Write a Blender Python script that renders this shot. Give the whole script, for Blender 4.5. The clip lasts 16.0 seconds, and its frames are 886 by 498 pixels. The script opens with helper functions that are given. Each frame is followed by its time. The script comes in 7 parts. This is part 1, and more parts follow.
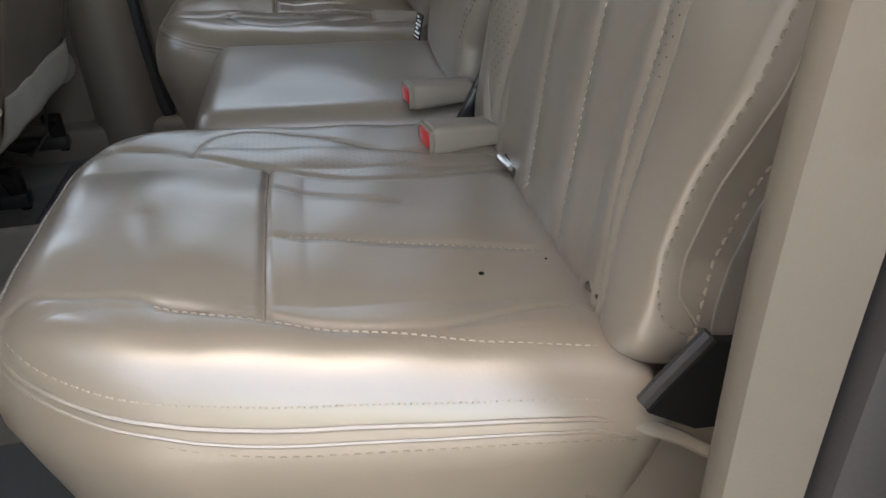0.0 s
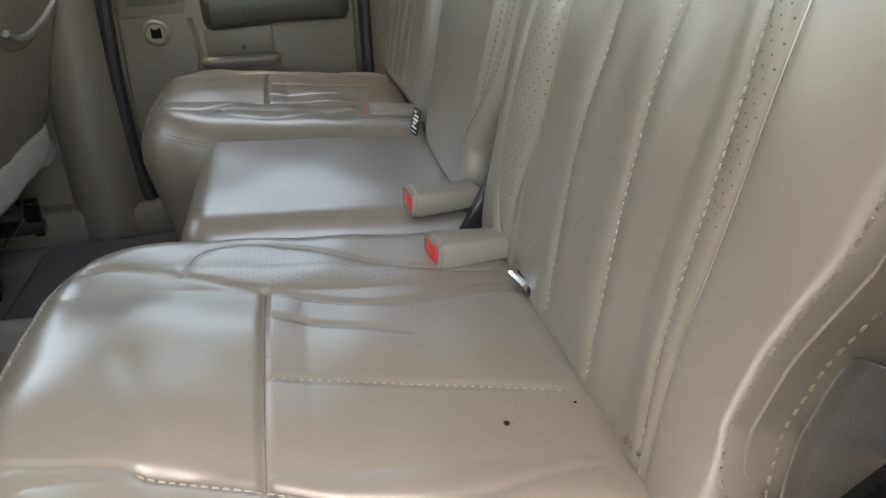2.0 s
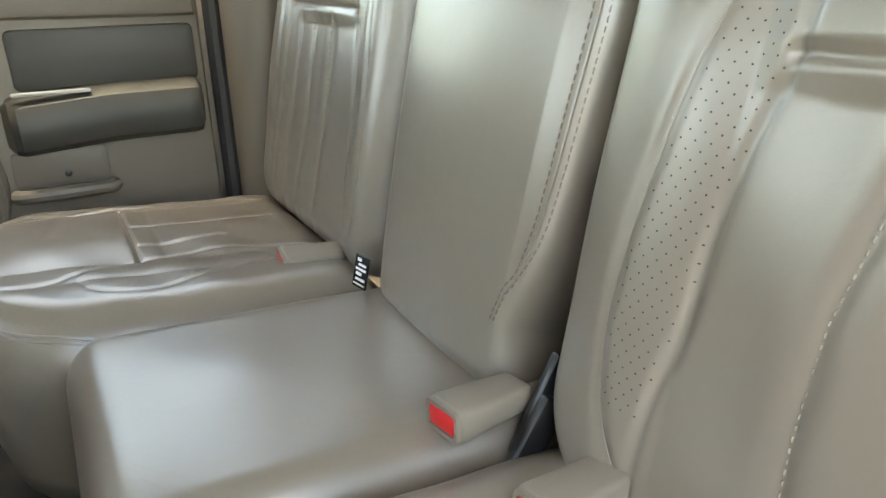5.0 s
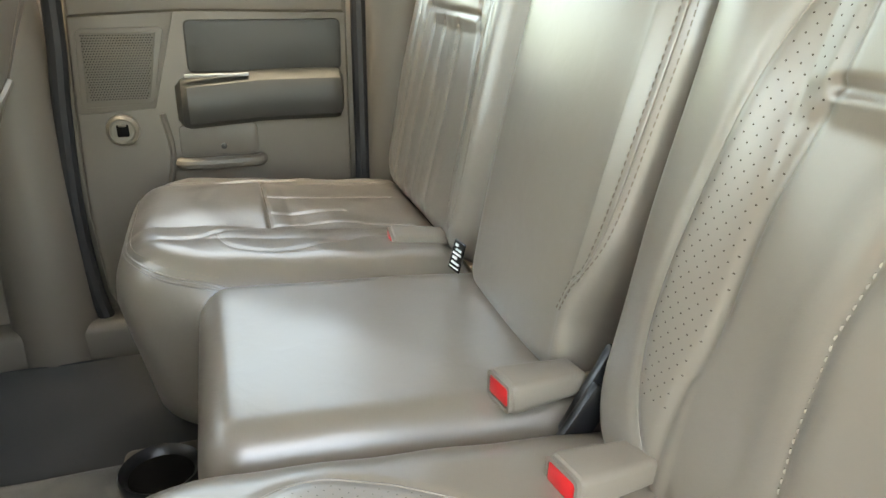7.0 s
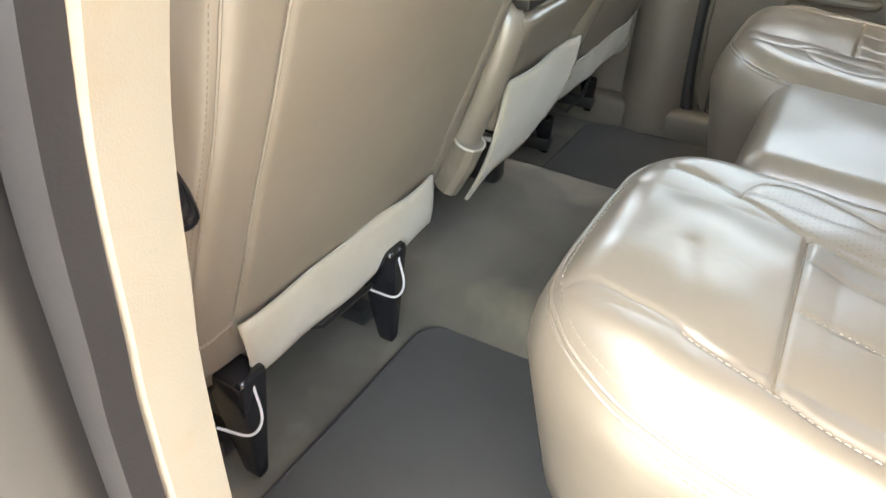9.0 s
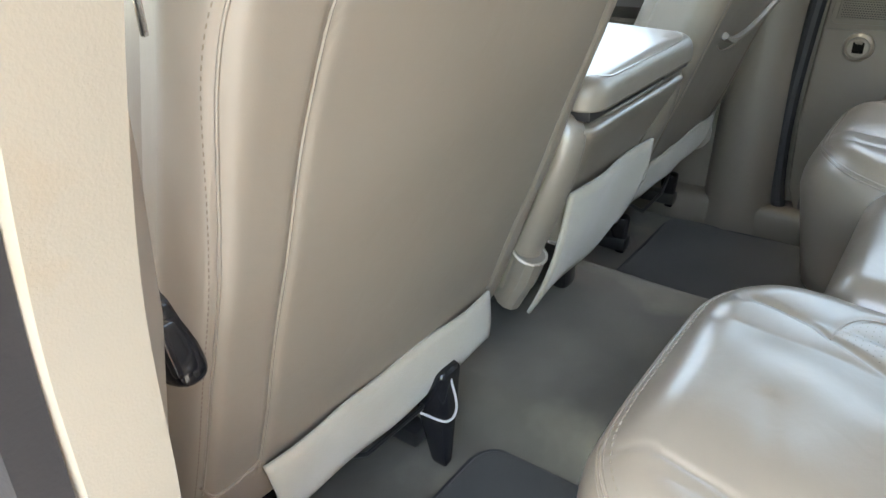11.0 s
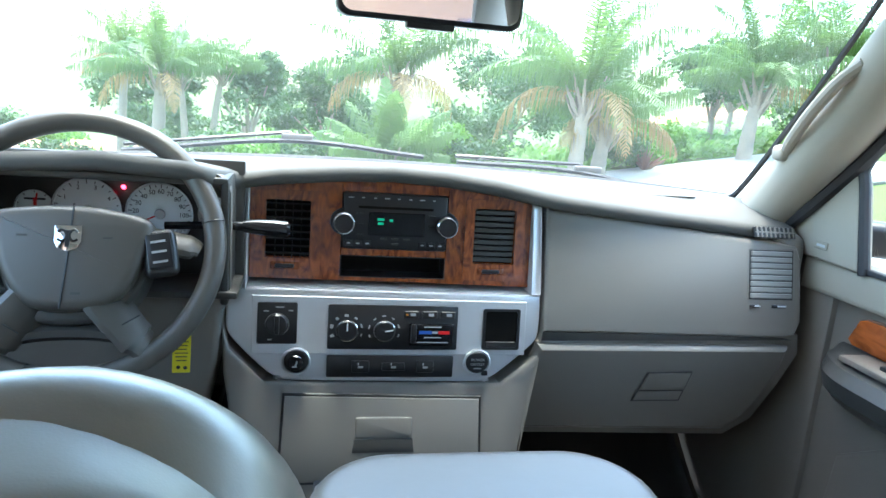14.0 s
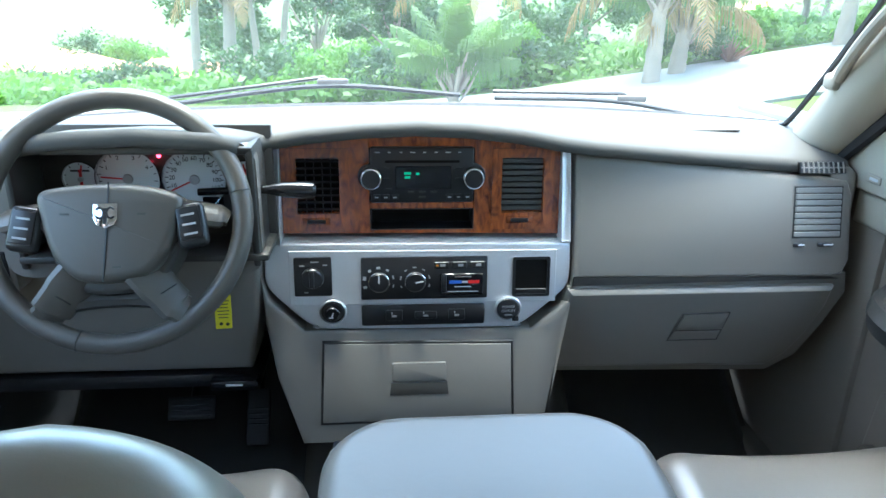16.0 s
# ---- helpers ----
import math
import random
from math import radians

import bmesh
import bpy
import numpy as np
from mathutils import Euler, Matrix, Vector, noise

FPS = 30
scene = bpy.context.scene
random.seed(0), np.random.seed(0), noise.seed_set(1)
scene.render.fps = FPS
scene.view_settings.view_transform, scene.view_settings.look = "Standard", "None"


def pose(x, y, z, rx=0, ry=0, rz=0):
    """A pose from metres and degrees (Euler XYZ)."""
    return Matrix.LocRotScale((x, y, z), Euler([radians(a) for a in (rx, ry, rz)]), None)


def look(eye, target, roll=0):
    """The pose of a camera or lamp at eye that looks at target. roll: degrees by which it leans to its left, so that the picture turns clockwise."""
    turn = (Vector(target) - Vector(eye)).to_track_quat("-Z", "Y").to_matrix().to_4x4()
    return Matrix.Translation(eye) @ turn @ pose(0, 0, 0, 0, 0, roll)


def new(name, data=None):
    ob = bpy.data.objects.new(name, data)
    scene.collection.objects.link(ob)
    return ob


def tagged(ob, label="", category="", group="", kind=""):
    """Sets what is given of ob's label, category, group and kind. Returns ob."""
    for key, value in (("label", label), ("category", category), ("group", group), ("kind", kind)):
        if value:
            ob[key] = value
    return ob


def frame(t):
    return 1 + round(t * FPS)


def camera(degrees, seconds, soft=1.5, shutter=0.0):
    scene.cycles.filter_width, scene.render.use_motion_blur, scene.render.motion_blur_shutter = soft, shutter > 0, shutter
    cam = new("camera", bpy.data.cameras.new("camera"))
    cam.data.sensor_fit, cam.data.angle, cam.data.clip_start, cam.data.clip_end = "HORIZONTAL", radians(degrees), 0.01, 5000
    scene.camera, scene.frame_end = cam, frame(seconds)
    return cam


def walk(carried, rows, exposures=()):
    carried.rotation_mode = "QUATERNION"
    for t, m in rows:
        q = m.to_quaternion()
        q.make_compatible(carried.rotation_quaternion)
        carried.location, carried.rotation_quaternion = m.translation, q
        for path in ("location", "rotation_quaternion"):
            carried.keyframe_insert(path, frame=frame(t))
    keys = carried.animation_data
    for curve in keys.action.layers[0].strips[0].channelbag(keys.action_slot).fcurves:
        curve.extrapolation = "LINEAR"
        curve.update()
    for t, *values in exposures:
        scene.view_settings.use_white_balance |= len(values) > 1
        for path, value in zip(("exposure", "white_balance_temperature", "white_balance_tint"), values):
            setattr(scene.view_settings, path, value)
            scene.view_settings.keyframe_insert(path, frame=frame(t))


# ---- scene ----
cam = camera(64.7, 16.0)
PATH = [
    (0, (-0.991, 0.166, 0.756), (0.68, -0.11, -0.307), -2.8),
    (0.5, (-0.988, 0.147, 0.761), (0.694, -0.101, -0.293), -3.5),
    (1, (-0.978, 0.164, 0.775), (0.713, -0.131, -0.252), -3.3),
    (1.5, (-0.95, 0.172, 0.781), (0.766, -0.155, -0.192), -2.9),
    (2, (-0.911, 0.182, 0.781), (0.835, -0.179, -0.124), -1.6),
    (2.5, (-0.847, 0.21, 0.79), (0.91, -0.184, -0.08), -1.7),
    (3, (-0.776, 0.239, 0.805), (0.946, -0.264, -0.081), -3.2),
    (3.5, (-0.68, 0.279, 0.802), (0.963, -0.454, -0.071), -2.1),
    (4, (-0.608, 0.3, 0.804), (0.988, -0.583, -0.017), -1.5),
    (4.2, (-0.584, 0.305, 0.804), (1.001, -0.633, 0.024), -1.2),
    (6.3, (-0.564, 0.301, 0.807), (1.115, -0.531, 0.109), -0.4),
    (6.5, (-0.579, 0.295, 0.813), (1.105, -0.515, 0.102), -0.4),
    (7, (-0.657, 0.289, 0.824), (1.106, -0.282, 0.073), 0.8),
    (7.5, (-0.791, 0.276, 0.85), (0.997, 0.148, -0.036), 0.5),
    (8, (-0.896, 0.251, 0.844), (0.842, 0.534, -0.105), -0.2),
    (8.5, (-0.992, 0.262, 0.832), (0.582, 0.923, -0.211), 0.8),
    (8.7, (-1.04, 0.27, 0.834), (0.46, 1.004, -0.266), 2.6),
    (10.8, (-0.965, 0.259, 0.849), (0.412, 1.283, -0.178), -1.9),
    (11, (-0.944, 0.273, 0.857), (0.467, 1.34, -0.075), -1.5),
    (11.5, (-0.843, 0.293, 0.896), (0.6, 1.507, 0.23), 1.9),
    (12, (-0.735, 0.307, 0.908), (0.59, 1.71, 0.383), 1.8),
    (12.5, (-0.607, 0.32, 0.925), (0.583, 1.858, 0.463), 2.4),
    (13, (-0.453, 0.357, 0.936), (0.575, 2.012, 0.481), 5.2),
    (13.2, (-0.378, 0.37, 0.945), (0.544, 2.09, 0.505), 4.9),
    (13.5, (-0.279, 0.363, 0.973), (0.425, 2.187, 0.553), 4.3),
    (14, (-0.149, 0.356, 1.042), (0.232, 2.272, 0.612), 4.5),
    (14.5, (-0.096, 0.369, 1.075), (0.173, 2.297, 0.619), 4.3),
    (15, (-0.083, 0.371, 1.112), (0.207, 2.284, 0.605), 5.1),
    (15.5, (-0.069, 0.363, 1.125), (0.166, 2.253, 0.513), 1.9),
    (16, (-0.066, 0.353, 1.13), (0.098, 2.218, 0.427), 1.0),
]
EXPOSURES = [(0, 3.3, 8600, 9), (2.0, 3.82, 8700, 7), (4.2, 4.25, 8900, 5), (6.5, 4.5, 9200, 3), (8.2, 4.66, 9600, 6), (11.0, 4.35, 7900, 3), (11.6, 4.36, 7600, 3), (12.0, 4.25, 7300, 1), (12.5, 4.0, 6900, -3), (13.5, 3.78, 6050, -5), (15.0, 3.7, 5750, -5), (16.0, 3.76, 5700, -6)]
walk(cam, [(t, look(eye, target, roll)) for t, eye, target, roll in PATH], EXPOSURES)

# ---- daylight ----
world = bpy.data.worlds.new("world")
scene.world = world
world.use_nodes = True
wn = world.node_tree.nodes
sky = wn.new("ShaderNodeTexSky")
sky.sky_type, sky.sun_disc = "NISHITA", False
sky.sun_elevation, sky.sun_rotation = radians(84), radians(0)
sky.air_density, sky.dust_density = 1.0, 3.0
world.node_tree.links.new(sky.outputs[0], wn["Background"].inputs[0])
wn["Background"].inputs[1].default_value = 0.15
sun_data = bpy.data.lights.new("sun", "SUN")
sun_data.energy, sun_data.angle, sun_data.color = 0.5, radians(14), (1.0, 0.97, 0.93)
sun = new("sun", sun_data)
sun.matrix_world = look((0.0, 1.3, 12.4), (0, 0, 0))

# ---- materials ----
def shader(name, color, rough=0.5, metal=0.0, var=0.08, var_scale=6.0, grain=0.0, grain_scale=400.0, coat=0.0, kind="noise",
           spec=0.5, coat_rough=0.08, sheen=0.0, crumple=0.0, rough_var=0.06, blot=None):
    """A principled material with broad tone variation, uneven gloss and a fine relief."""
    m = bpy.data.materials.new(name)
    m.use_nodes = True
    nt = m.node_tree
    n, l = nt.nodes, nt.links
    b = n["Principled BSDF"]
    b.inputs["Roughness"].default_value = rough
    b.inputs["Metallic"].default_value = metal
    b.inputs["Specular IOR Level"].default_value = spec
    b.inputs["Coat Weight"].default_value = coat
    b.inputs["Coat Roughness"].default_value = coat_rough
    b.inputs["Sheen Weight"].default_value = sheen
    tc = n.new("ShaderNodeTexCoord")
    big = n.new("ShaderNodeTexNoise")
    big.inputs["Scale"].default_value, big.inputs["Detail"].default_value = var_scale, 4
    l.new(tc.outputs["Object"], big.inputs["Vector"])
    mix = n.new("ShaderNodeMix")
    mix.data_type = "RGBA"
    lo = [c * (1 - var) for c in color]
    hi = [min(1, c * (1 + var)) for c in color]
    mix.inputs[6].default_value, mix.inputs[7].default_value = (*lo, 1), (*hi, 1)
    l.new(big.outputs["Fac"], mix.inputs[0])
    out = mix.outputs[2]
    if blot:
        spot = n.new("ShaderNodeTexNoise")
        spot.inputs["Scale"].default_value, spot.inputs["Detail"].default_value = blot[0], 6
        ramp = n.new("ShaderNodeValToRGB")
        ramp.color_ramp.elements[0].position, ramp.color_ramp.elements[1].position = blot[1], blot[1] + 0.18
        l.new(tc.outputs["Object"], spot.inputs["Vector"])
        l.new(spot.outputs["Fac"], ramp.inputs[0])
        mix2 = n.new("ShaderNodeMix")
        mix2.data_type = "RGBA"
        mix2.inputs[7].default_value = (*blot[2], 1)
        l.new(ramp.outputs[0], mix2.inputs[0])
        l.new(out, mix2.inputs[6])
        out = mix2.outputs[2]
    l.new(out, b.inputs["Base Color"])
    if rough_var:
        mr = n.new("ShaderNodeMapRange")
        mr.inputs["To Min"].default_value, mr.inputs["To Max"].default_value = max(0.02, rough - rough_var), min(1, rough + rough_var)
        rn = n.new("ShaderNodeTexNoise")
        rn.inputs["Scale"].default_value, rn.inputs["Detail"].default_value = var_scale * 4, 5
        l.new(tc.outputs["Object"], rn.inputs["Vector"])
        l.new(rn.outputs["Fac"], mr.inputs["Value"])
        l.new(mr.outputs[0], b.inputs["Roughness"])
    if grain:
        tex = n.new("ShaderNodeTexVoronoi" if kind == "cells" else "ShaderNodeTexNoise")
        tex.inputs["Scale"].default_value = grain_scale
        if kind == "cells":
            tex.feature = "DISTANCE_TO_EDGE"
        l.new(tc.outputs["Object"], tex.inputs["Vector"])
        bump = n.new("ShaderNodeBump")
        bump.inputs["Strength"].default_value, bump.inputs["Distance"].default_value = grain, 0.001
        l.new(tex.outputs[0], bump.inputs["Height"])
        l.new(bump.outputs[0], b.inputs["Normal"])
        if crumple:
            soft, fold = n.new("ShaderNodeTexNoise"), n.new("ShaderNodeBump")
            soft.inputs["Scale"].default_value, soft.inputs["Detail"].default_value = 26, 3
            soft.inputs["Distortion"].default_value = 0.6
            l.new(tc.outputs["Object"], soft.inputs["Vector"])
            fold.inputs["Strength"].default_value, fold.inputs["Distance"].default_value = crumple, 0.004
            l.new(soft.outputs[0], fold.inputs["Height"])
            l.new(fold.outputs[0], bump.inputs["Normal"])
    return m


def wood_material():
    m = shader("burl_wood", (0.2, 0.06, 0.018), 0.22, coat=0.8, rough_var=0.03)
    nt = m.node_tree
    n, l = nt.nodes, nt.links
    tc = n.new("ShaderNodeTexCoord")
    mp = n.new("ShaderNodeMapping")
    mp.inputs["Scale"].default_value = (70, 10, 26)
    wv = n.new("ShaderNodeTexNoise")
    wv.inputs["Scale"].default_value, wv.inputs["Detail"].default_value, wv.inputs["Distortion"].default_value = 1.0, 8, 1.6
    rp = n.new("ShaderNodeValToRGB")
    e = rp.color_ramp.elements
    e[0].position, e[0].color = 0.32, (0.105, 0.020, 0.004, 1)
    e[1].position, e[1].color = 0.68, (0.42, 0.105, 0.020, 1)
    l.new(tc.outputs["Object"], mp.inputs[0])
    l.new(mp.outputs[0], wv.inputs["Vector"])
    l.new(wv.outputs["Fac"], rp.inputs[0])
    l.new(rp.outputs[0], n["Principled BSDF"].inputs["Base Color"])
    return m


def glow_material(name, color, strength):
    m = bpy.data.materials.new(name)
    m.use_nodes = True
    b = m.node_tree.nodes["Principled BSDF"]
    b.inputs["Base Color"].default_value = (*color, 1)
    b.inputs["Emission Color"].default_value = (*color, 1)
    b.inputs["Emission Strength"].default_value = strength
    return m


def glass_material(name, tint=(1, 1, 1), gloss=0.06, dust=0.0):
    """Thin window glass: mostly clear, a little mirrored, with a film of dust that scatters the daylight."""
    m = bpy.data.materials.new(name)
    m.use_nodes = True
    n, l = m.node_tree.nodes, m.node_tree.links
    n.remove(n["Principled BSDF"])
    clear, shine, mix = n.new("ShaderNodeBsdfTransparent"), n.new("ShaderNodeBsdfGlossy"), n.new("ShaderNodeMixShader")
    clear.inputs[0].default_value = (*tint, 1)
    shine.inputs["Roughness"].default_value = 0.02
    mix.inputs[0].default_value = gloss
    l.new(clear.outputs[0], mix.inputs[1])
    l.new(shine.outputs[0], mix.inputs[2])
    out = mix
    if dust:
        film, out = n.new("ShaderNodeBsdfTranslucent"), n.new("ShaderNodeMixShader")
        film.inputs[0].default_value = (0.9, 0.92, 0.9, 1)
        out.inputs[0].default_value = dust
        l.new(mix.outputs[0], out.inputs[1])
        l.new(film.outputs[0], out.inputs[2])
    l.new(out.outputs[0], n["Material Output"].inputs[0])
    return m


LEATHER = shader("taupe_leather", (0.190, 0.160, 0.128), 0.33, var=0.05, var_scale=5, grain=0.06, grain_scale=420, kind="cells", rough_var=0.03, spec=1.0, coat=0.5, coat_rough=0.31, crumple=0.15)
LEATHER_BACK = shader("taupe_vinyl", (0.215, 0.183, 0.148), 0.38, var=0.04, var_scale=4, grain=0.06, grain_scale=450, kind="cells", crumple=0.12, coat=0.2, coat_rough=0.3)
THREAD = shader("thread", (0.27, 0.235, 0.19), 0.7, var=0.1, rough_var=0)
# Crease shadow along the seams, painted as darker stitches and cords.
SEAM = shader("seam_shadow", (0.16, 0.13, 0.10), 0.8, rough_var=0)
MATTE = shader("matte_black", (0.008, 0.008, 0.008), 0.9, rough_var=0, spec=0.1)
PERF = shader("punched_hole", (0.08, 0.067, 0.053), 0.95, rough_var=0, spec=0.0)
HOLE = shader("hole_dark", (0.012, 0.011, 0.010), 0.95, rough_var=0, spec=0.0)
SUEDE = shader("suede_fleece", (0.35, 0.315, 0.25), 0.95, var=0.14, var_scale=14, grain=0.6, grain_scale=900, sheen=0.3, rough_var=0)
FUZZ = shader("brushed_fabric", (0.062, 0.051, 0.041), 0.95, var=0.3, var_scale=18, grain=0.6, grain_scale=800, sheen=0.25, rough_var=0)
# Worn pillar trim again, darkened: the shade on the rear post is in the colour.
DOORPOST_SHADED = shader("worn_shaded_door_post", (0.085, 0.072, 0.057), 0.8, var=0.06, var_scale=7, grain=0.2, grain_scale=500, rough_var=0.05, blot=(9, 0.60, (0.068, 0.051, 0.033)))
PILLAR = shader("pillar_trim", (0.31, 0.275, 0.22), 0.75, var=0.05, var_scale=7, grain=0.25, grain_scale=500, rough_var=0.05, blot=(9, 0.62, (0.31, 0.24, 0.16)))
CARPET = shader("carpet", (0.088, 0.078, 0.062), 1.0, var=0.4, var_scale=9, grain=0.9, grain_scale=700, sheen=0.2, rough_var=0, blot=(5, 0.55, (0.165, 0.148, 0.112)))
MAT_DARK = shader("floor_mat_pile", (0.038, 0.037, 0.035), 1.0, var=0.25, var_scale=12, grain=0.9, grain_scale=800, sheen=0.2, rough_var=0)
PLASTIC = shader("taupe_plastic", (0.165, 0.14, 0.115), 0.45, var=0.05, var_scale=5, grain=0.12, grain_scale=700, kind="cells")
DASH = shader("dash_plastic", (0.185, 0.170, 0.148), 0.40, var=0.05, var_scale=5, grain=0.12, grain_scale=700, kind="cells")
DASHTOP = shader("dash_top_plastic", (0.105, 0.10, 0.092), 0.68, var=0.05, var_scale=5, grain=0.12, grain_scale=700, kind="cells", spec=0.3)
CHARCOAL = shader("charcoal_vinyl", (0.05, 0.047, 0.042), 0.42, var=0.08, grain=0.3, grain_scale=800, kind="cells")
BLACK = shader("black_plastic", (0.014, 0.014, 0.015), 0.32, var=0.1, grain=0.08, grain_scale=700)
BLACKGLOSS = shader("black_gloss", (0.010, 0.010, 0.012), 0.12, var=0.1, rough_var=0.04)
RUBBER = shader("rubber_seal", (0.022, 0.021, 0.023), 0.6, var=0.2, grain=0.2, grain_scale=300)
SILVER = shader("silver_paint", (0.58, 0.59, 0.60), 0.36, metal=0.35, var=0.03, rough_var=0.04, grain=0.05, grain_scale=1200)
CHROME = shader("chrome", (0.75, 0.75, 0.76), 0.1, metal=1.0, var=0.02, rough_var=0.03)
STEEL = shader("brushed_steel", (0.5, 0.5, 0.52), 0.25, metal=1.0, var=0.06, rough_var=0.06)
RED = shader("red_button", (0.62, 0.018, 0.022), 0.3, var=0.05)
WHITE = shader("white_print", (0.75, 0.75, 0.74), 0.5, var=0.03, rough_var=0)
GREYPRINT = shader("grey_print", (0.42, 0.42, 0.42), 0.5, var=0.03, rough_var=0)
GAUGE = shader("gauge_face", (0.72, 0.74, 0.74), 0.4, var=0.03)
WHEELSKIN = shader("wheel_leather", (0.085, 0.076, 0.065), 0.36, var=0.08, grain=0.3, grain_scale=700, kind="cells")
HEADLINER = shader("headliner", (0.42, 0.39, 0.345), 0.95, var=0.05, grain=0.3, grain_scale=500, rough_var=0)
WOOD = wood_material()
YELLOW = shader("yellow_tag", (0.70, 0.60, 0.02), 0.5)
BLUE = shader("blue_print", (0.03, 0.11, 0.45), 0.5)
GLASS = glass_material("window_glass", (0.97, 0.99, 0.98), 0.05)
DUSTY = glass_material("dusty_glass", (0.97, 0.99, 0.98), 0.05, 0.014)
TINTED = glass_material("privacy_glass", (0.5, 0.52, 0.51), 0.05)
VENTPALE = shader("vent_paint", (0.22, 0.22, 0.21), 0.5, var=0.03, rough_var=0)
EDGEPALE = shader("pale_edge_vinyl", (0.46, 0.42, 0.36), 0.4, var=0.04)
MIRROR = shader("mirror_glass", (0.85, 0.87, 0.88), 0.02, metal=1.0, var=0.0, rough_var=0)
REDGLOW = glow_material("warning_red", (0.8, 0.02, 0.05), 2.0)
GREENGLOW = glow_material("display_green", (0.02, 0.22, 0.12), 0.12)


# ---- building helpers ----
def mesh_part(name, verts, faces, mat, parent=None, label="", smooth=True):
    me = bpy.data.meshes.new(name)
    me.from_pydata(verts, [], faces)
    me.materials.append(mat)
    if smooth:
        me.polygons.foreach_set("use_smooth", [True] * len(me.polygons))
    ob = new(name, me)
    ob.parent = parent
    return tagged(ob, label)


def part(name, bm, mat, parent=None, label="", smooth=30):
    """Links a bmesh as one mesh object; faces meeting at more than smooth degrees keep a sharp edge."""
    bmesh.ops.recalc_face_normals(bm, faces=bm.faces)
    if smooth:
        for f in bm.faces:
            f.smooth = True
        for e in bm.edges:
            if len(e.link_faces) == 2 and e.calc_face_angle(0) > radians(smooth):
                e.smooth = False
    me = bpy.data.meshes.new(name)
    bm.to_mesh(me)
    bm.free()
    me.materials.append(mat)
    ob = new(name, me)
    ob.parent = parent
    return tagged(ob, label)


def thing(name, label, category, m=None, group="", kind=""):
    ob = new(name)
    ob.empty_display_size = 0.05
    if m is not None:
        ob.matrix_world = m
    return tagged(ob, label, category, group, kind)


def rbox(c, s, r=0.004, seg=2, m=None):
    """A box with rounded edges: centre, size, radius."""
    bm = bmesh.new()
    bmesh.ops.create_cube(bm, size=1)
    bmesh.ops.scale(bm, vec=s, verts=bm.verts)
    if r:
        bmesh.ops.bevel(bm, geom=bm.edges[:], offset=min(r, min(s) * 0.49), segments=seg, profile=0.5, affect="EDGES")
    bmesh.ops.translate(bm, vec=c, verts=bm.verts)
    if m is not None:
        bmesh.ops.transform(bm, matrix=m, verts=bm.verts)
    return bm


def slab(outline, y0, y1, r=0.003, seg=2, holes=()):
    """An outline in x and z, drawn out from y0 (the face towards the cab) to y1, with a rounded front rim."""
    bm = bmesh.new()
    front = [bm.verts.new((x, y0, z)) for x, z in outline]
    f = bm.faces.new(front)
    ex = bmesh.ops.extrude_face_region(bm, geom=[f])
    bmesh.ops.translate(bm, vec=(0, y1 - y0, 0), verts=[g for g in ex["geom"] if isinstance(g, bmesh.types.BMVert)])
    bmesh.ops.recalc_face_normals(bm, faces=bm.faces)
    if r:
        rim = [e for e in bm.edges if all(abs(v.co.y - y0) < 1e-6 for v in e.verts)]
        bmesh.ops.bevel(bm, geom=rim, offset=r, segments=seg, profile=0.5, affect="EDGES")
    return bm


def ring(outer, inner, y0, y1):
    """A frame between two outlines of equal count in x and z, from y0 to y1."""
    bm = bmesh.new()
    n = len(outer)
    a = [[bm.verts.new((x, y, z)) for x, z in loop] for y in (y0, y1) for loop in (outer, inner)]
    of, inf, ob, inb = a
    for i in range(n):
        j = (i + 1) % n
        bm.faces.new((of[i], of[j], inf[j], inf[i]))
        bm.faces.new((ob[i], ob[j], of[j], of[i]))
        bm.faces.new((inf[i], inf[j], inb[j], inb[i]))
        bm.faces.new((ob[i], inb[i], inb[j], ob[j]))
    return bm


def rrect(x0, x1, z0, z1, r, n=4):
    """A rectangle with round corners, as an outline."""
    out = []
    for cx, cz, a in ((x1 - r, z1 - r, 0), (x0 + r, z1 - r, 90), (x0 + r, z0 + r, 180), (x1 - r, z0 + r, 270)):
        for k in range(n + 1):
            t = radians(a + 90 * k / n)
            out.append((cx + r * math.cos(t), cz + r * math.sin(t)))
    return out


def tube(points, r, n=8, closed=False, flat=1.0):
    """A round bar along points; r is one radius or one for each point."""
    pts = [Vector(p) for p in points]
    rs = r if isinstance(r, (list, tuple)) else [r] * len(pts)
    bm = bmesh.new()
    loops = []
    up = None
    for i, p in enumerate(pts):
        a = pts[i - 1] if (i or closed) else p
        b = pts[(i + 1) % len(pts)] if (closed or i < len(pts) - 1) else p
        d = (b - a).normalized()
        if up is None:
            up = d.orthogonal().normalized()
        up = (up - d * up.dot(d)).normalized()
        side = d.cross(up)
        loops.append([bm.verts.new(p + (up * math.cos(t) + side * math.sin(t) * flat) * rs[i]) for t in (2 * math.pi * k / n for k in range(n))])
    pairs = list(zip(loops, loops[1:])) + ([(loops[-1], loops[0])] if closed else [])
    for la, lb in pairs:
        for k in range(n):
            bm.faces.new((la[k], la[(k + 1) % n], lb[(k + 1) % n], lb[k]))
    if not closed:
        bm.faces.new(loops[0])
        bm.faces.new(loops[-1])
    return bm


